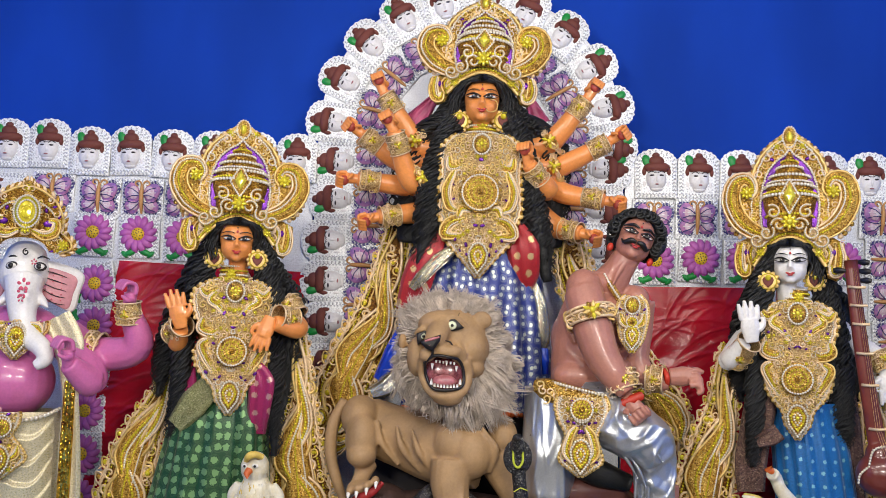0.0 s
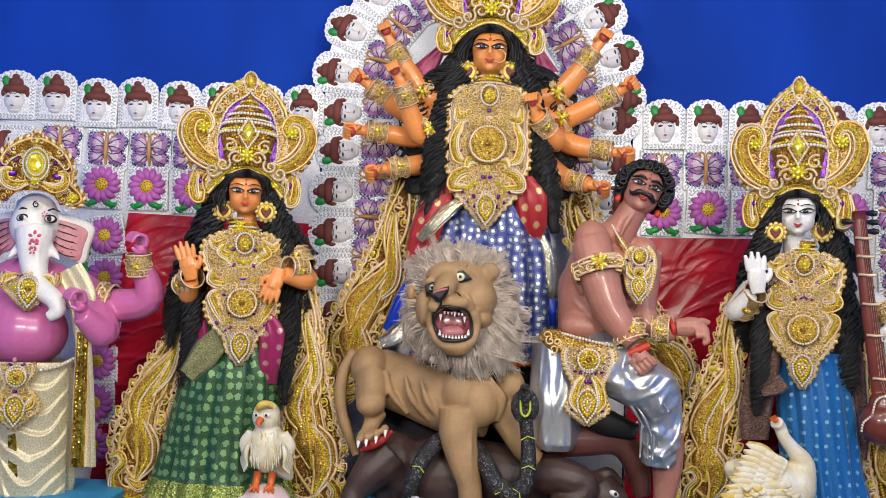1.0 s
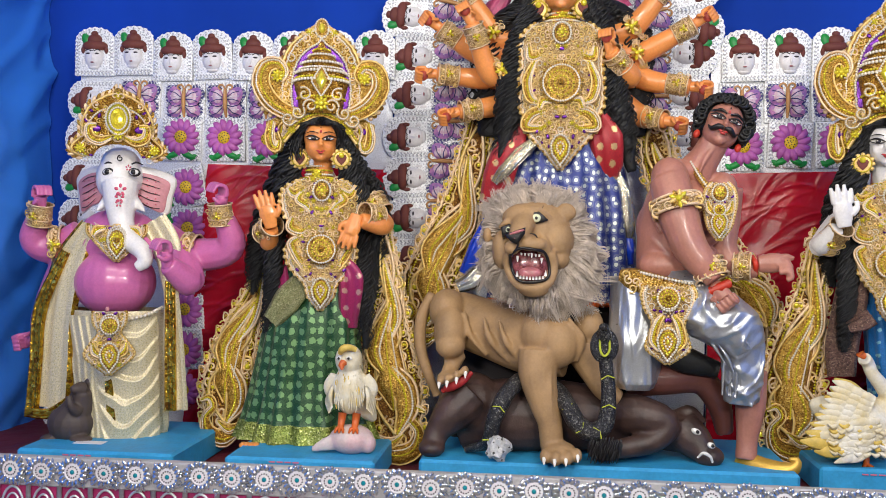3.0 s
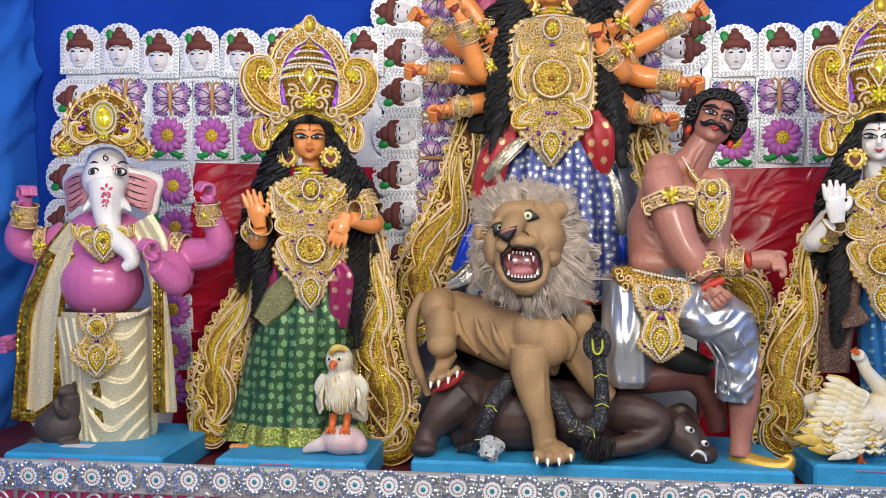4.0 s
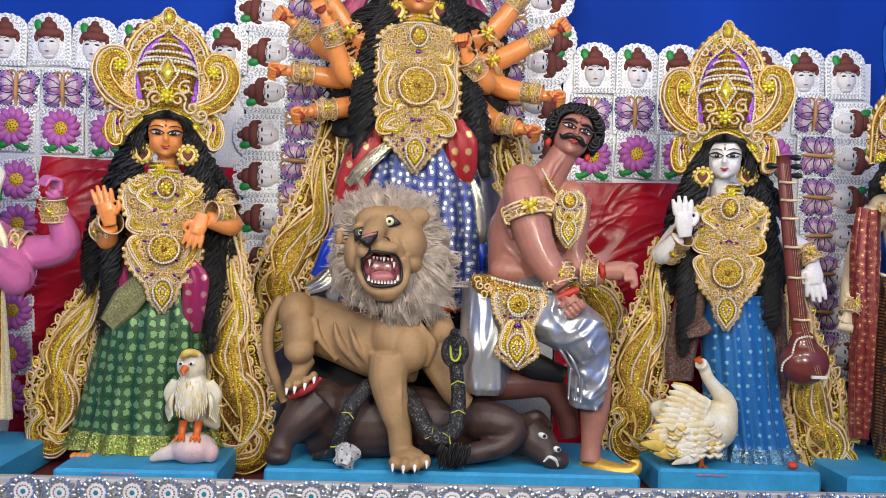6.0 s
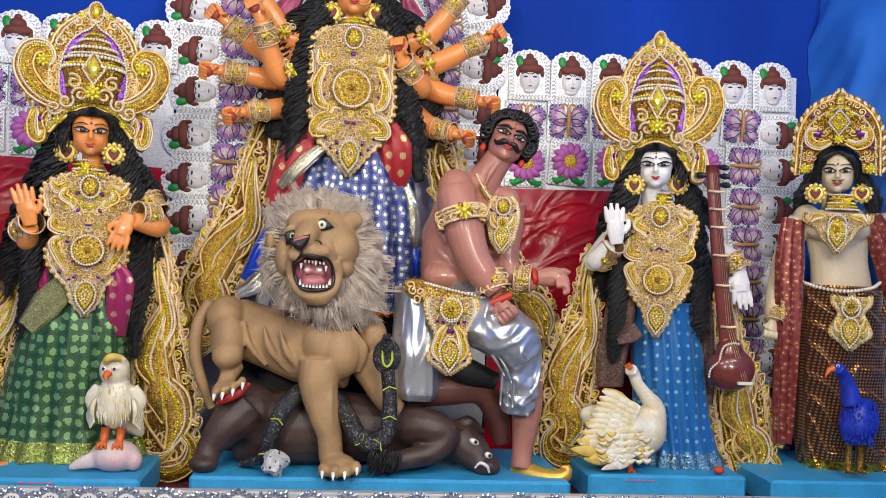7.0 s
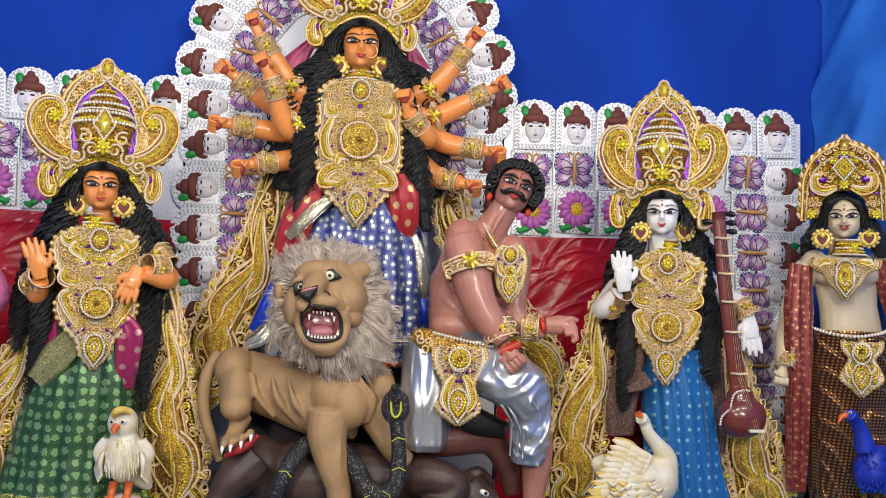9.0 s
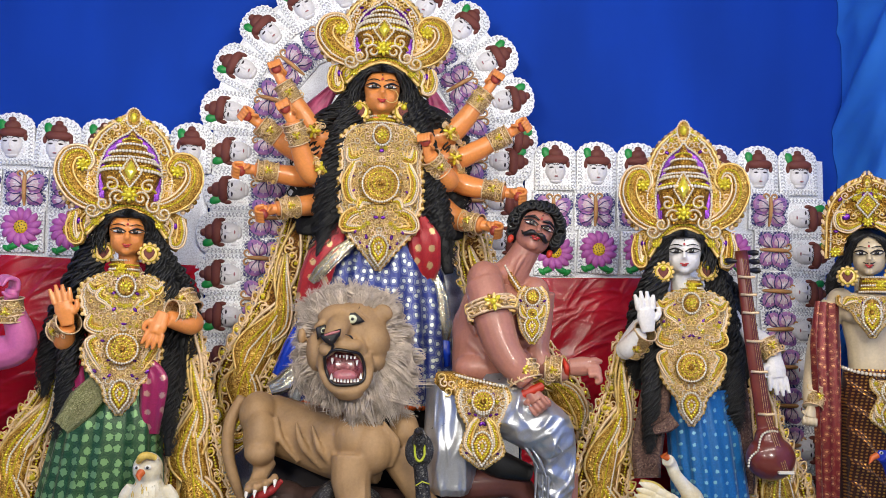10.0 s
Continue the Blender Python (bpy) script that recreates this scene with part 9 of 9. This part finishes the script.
for k in range(16):
    u, h = rw.random(), rw.uniform(-1, 1)
    a = np.array((0.595, 3.950, 1.398)) * (1 - u) + np.array((0.783, 3.880, 1.256)) * u + [0, 0.03 * abs(h), h * 0.08528]
    d = np.array([rw.uniform(0.5, 1), 0, -rw.uniform(0.4, 1.2)])
    s.tube(bend([a, a + d * 0.05017 + [0.007525, -0.004, 0], a + d * 0.1104], 8), [0.002007, 0.008026, 0.002007], 5, 6)
for k in range(10):
    a = np.array((0.772, 3.960, 1.211)) + [k * 0.01254, 0.012 * abs(k - 4), 0]
    s.tube(bend([a, a + [rw.uniform(-0.01505, 0.01505), -0.006, -0.1003], a + [rw.uniform(-0.02508, 0.01003), 0.01, -0.2132]], 10), [0.002508, 0.008779, 0.003762], 5, 6)
# flat black roll in the gap under the raised thigh
s.tube(bend([(0.528, 4.100, 1.162), (0.630, 4.100, 1.128), (0.762, 4.120, 1.091)], 10), [0.05017, 0.0602, 0.03512], 6, 10, 0.6)
# head: tilted back, curly hair, moustache
AH = Matrix.Translation((0.756, 4.090, 2.152)) @ Euler((radians(-14), radians(20), radians(-2))).to_matrix().to_4x4()
AR = 0.08277
hs = Shape()
ga = head(hs, (0, 0, 0), AR)
v, fc = fused(hs, 0.006, 4)
ah = np.array(AH)
s.join(np.asarray(v) @ ah[:3, :3].T + ah[:3, 3], fc, 0)
fs = Shape()
features(fs, ga, AR, 1, 2, 3, 0.95, -0.08)
for sg in (-1, 1):
    fs.tube(bend([ga(sg * 0.02, -1.22, -0.56), ga(sg * 0.3, -1.18, -0.55), ga(sg * 0.6, -0.95, -0.68), ga(sg * 0.78, -0.8, -0.5)], 12), [AR * 0.08, AR * 0.17, AR * 0.12, AR * 0.03], 1, 8)
    fs.tube(bend([ga(sg * 0.1, -1.08, 0.3), ga(sg * 0.45, -1.02, 0.42), ga(sg * 0.9, -0.7, 0.3)], 8), [AR * 0.05, AR * 0.09, AR * 0.03], 1, 6)
rr = random.Random(33)
for k in range(420):
    a, b = rr.uniform(0, math.tau), rr.uniform(-0.5, 1.0)
    d = np.array([math.cos(a) * math.sqrt(1 - b * b * 0.98), math.sin(a) * math.sqrt(1 - b * b * 0.98), b])
    if d[1] < -0.45 and b < 0.62:
        continue
    c = np.array([0, 0.12, 0.25]) * AR + d * AR * np.array([1.38, 1.35, 1.38])
    q = AR * rr.uniform(0.14, 0.24)
    w = np.linspace(0, 7.5, 12)
    fs.tube([(c[0] + q * math.cos(t), c[1] + q * 0.5 * math.sin(t * 0.7), c[2] + q * math.sin(t)) for t in w], AR * 0.07, 7, 5)
fs.ball((0, AR * 0.42, AR * 0.34), (AR * 1.32, AR * 1.05, AR * 1.28), 7, 18, 12)
for sg in (-1, 1):
    fs.ball(ga(sg * 1.12, 0.0, -0.85), (AR * 0.17, AR * 0.17, AR * 0.24), 9, 10, 8)
base_n = s.n
for verts in fs.v:
    s.v.append(verts @ ah[:3, :3].T + ah[:3, 3])
s.f += [tuple(i + base_n for i in f) for f in fs.f]
s.m += fs.m
s.s += fs.s
s.n += fs.n
# shoe and wrist threads
s.tube(bend([(0.871, 4.140, 0.707), (0.915, 4.090, 0.684), (0.994, 4.040, 0.673), (1.059, 4.020, 0.693), (1.075, 4.020, 0.728), (1.042, 4.020, 0.733)], 18), [0.04515, 0.05017, 0.05017, 0.03261, 0.01756, 0.007525], 8, 12, 0.8)
s.tube([(0.697, 3.960, 1.445), (0.730, 3.930, 1.462), (0.769, 3.960, 1.477)], 0.02007, 9, 8)
s.tube(bend([(0.893, 4.100, 1.588), (0.901, 4.060, 1.557), (0.907, 4.100, 1.513)], 8), 0.01254, 9, 8)
s.make("statue", [CLAY_SKIN, INK, EYE_WHITE, LIP, DARK_CLAY, SILVER_SILK, HAIR, HAIR, GOLD_SHOE, RED_WRAP], base=(0.883, 4.120, 0.679), label="muscular reddish statue in silver satin, kneeling over the buffalo", category="statue", group="shrine statues")
armlet((0.548, 4.005, 1.828), (0.561, 3.990, 1.774), 0.096, "broad gold armlet with a yellow flower", big=0.95)
armlet((0.680, 3.980, 1.564), (0.704, 3.960, 1.498), 0.06521, big=0.8)
armlet((0.822, 4.120, 1.547), (0.890, 4.100, 1.545), 0.05518, big=0.8)
breastplate((0.740, 4.030, 1.872), 0.0021, [(14, 16), (0, 26), (-24, 30), (-50, 26), (-76, 20), (-100, 4)], "gold cord breast ornament with strings of pearls", (-40, 12), [([(8, -50), (20, -40), (24, -24)], [3, 6, 2])], 10, 20, 44)
s = Shape()
s.tube(bend([(0.625, 4.090, 1.997), (0.659, 4.050, 1.928), (0.704, 4.030, 1.860)], 12), 0.016, 0, 8, 0.6)
pearls(s, bend([(0.622, 4.070, 1.997), (0.655, 4.030, 1.929), (0.701, 4.010, 1.861)], 12), 0.006, 4)
s.make("shoulder_cord", ORN, base=(0.650, 4.030, 1.947), label="gold cord over the shoulder of the muscular statue", category="cord")
breastplate((0.526, 3.985, 1.423), 0.0027, [(14, 34), (0, 38), (-20, 34), (-44, 22), (-64, 26), (-84, 30), (-98, 14), (-106, 3)], "gold belt pendant with a round medallion and scalloped tip", (-4, 18), [([(12, -86), (22, -70), (16, -44), (6, -30)], [3, 6, 5, 2])], 8, 22, 50)
s = Shape()
s.tube(bend([(0.336, 4.090, 1.487), (0.385, 4.040, 1.483), (0.473, 4.000, 1.462), (0.591, 3.990, 1.443), (0.698, 3.990, 1.426)], 24), [0.040, 0.050, 0.048, 0.042, 0.030], 0, 10, 0.5)
pearls(s, bend([(0.359, 4.080, 1.523), (0.407, 4.020, 1.516), (0.480, 3.970, 1.500), (0.586, 3.965, 1.478), (0.694, 3.970, 1.460)], 30), 0.0075, 4)
r2 = random.Random(6)
for k in range(26):
    p = np.array((0.346, 4.040, 1.485)) + np.array([k * 0.0142, -0.03 - 0.0025 * min(k, 16), -k * 0.0027]) + [0, 0, r2.uniform(-0.034, 0.034)]
    s.tube(spiral(tuple(p), 0.02192, 0.00487, r2.uniform(0, 360), 1.1, 13), 0.003896, 1 + k % 2, 5)
s.make("belt", ORN, base=(0.452, 4.000, 1.481), label="broad gold filigree belt over silver satin", category="belt")
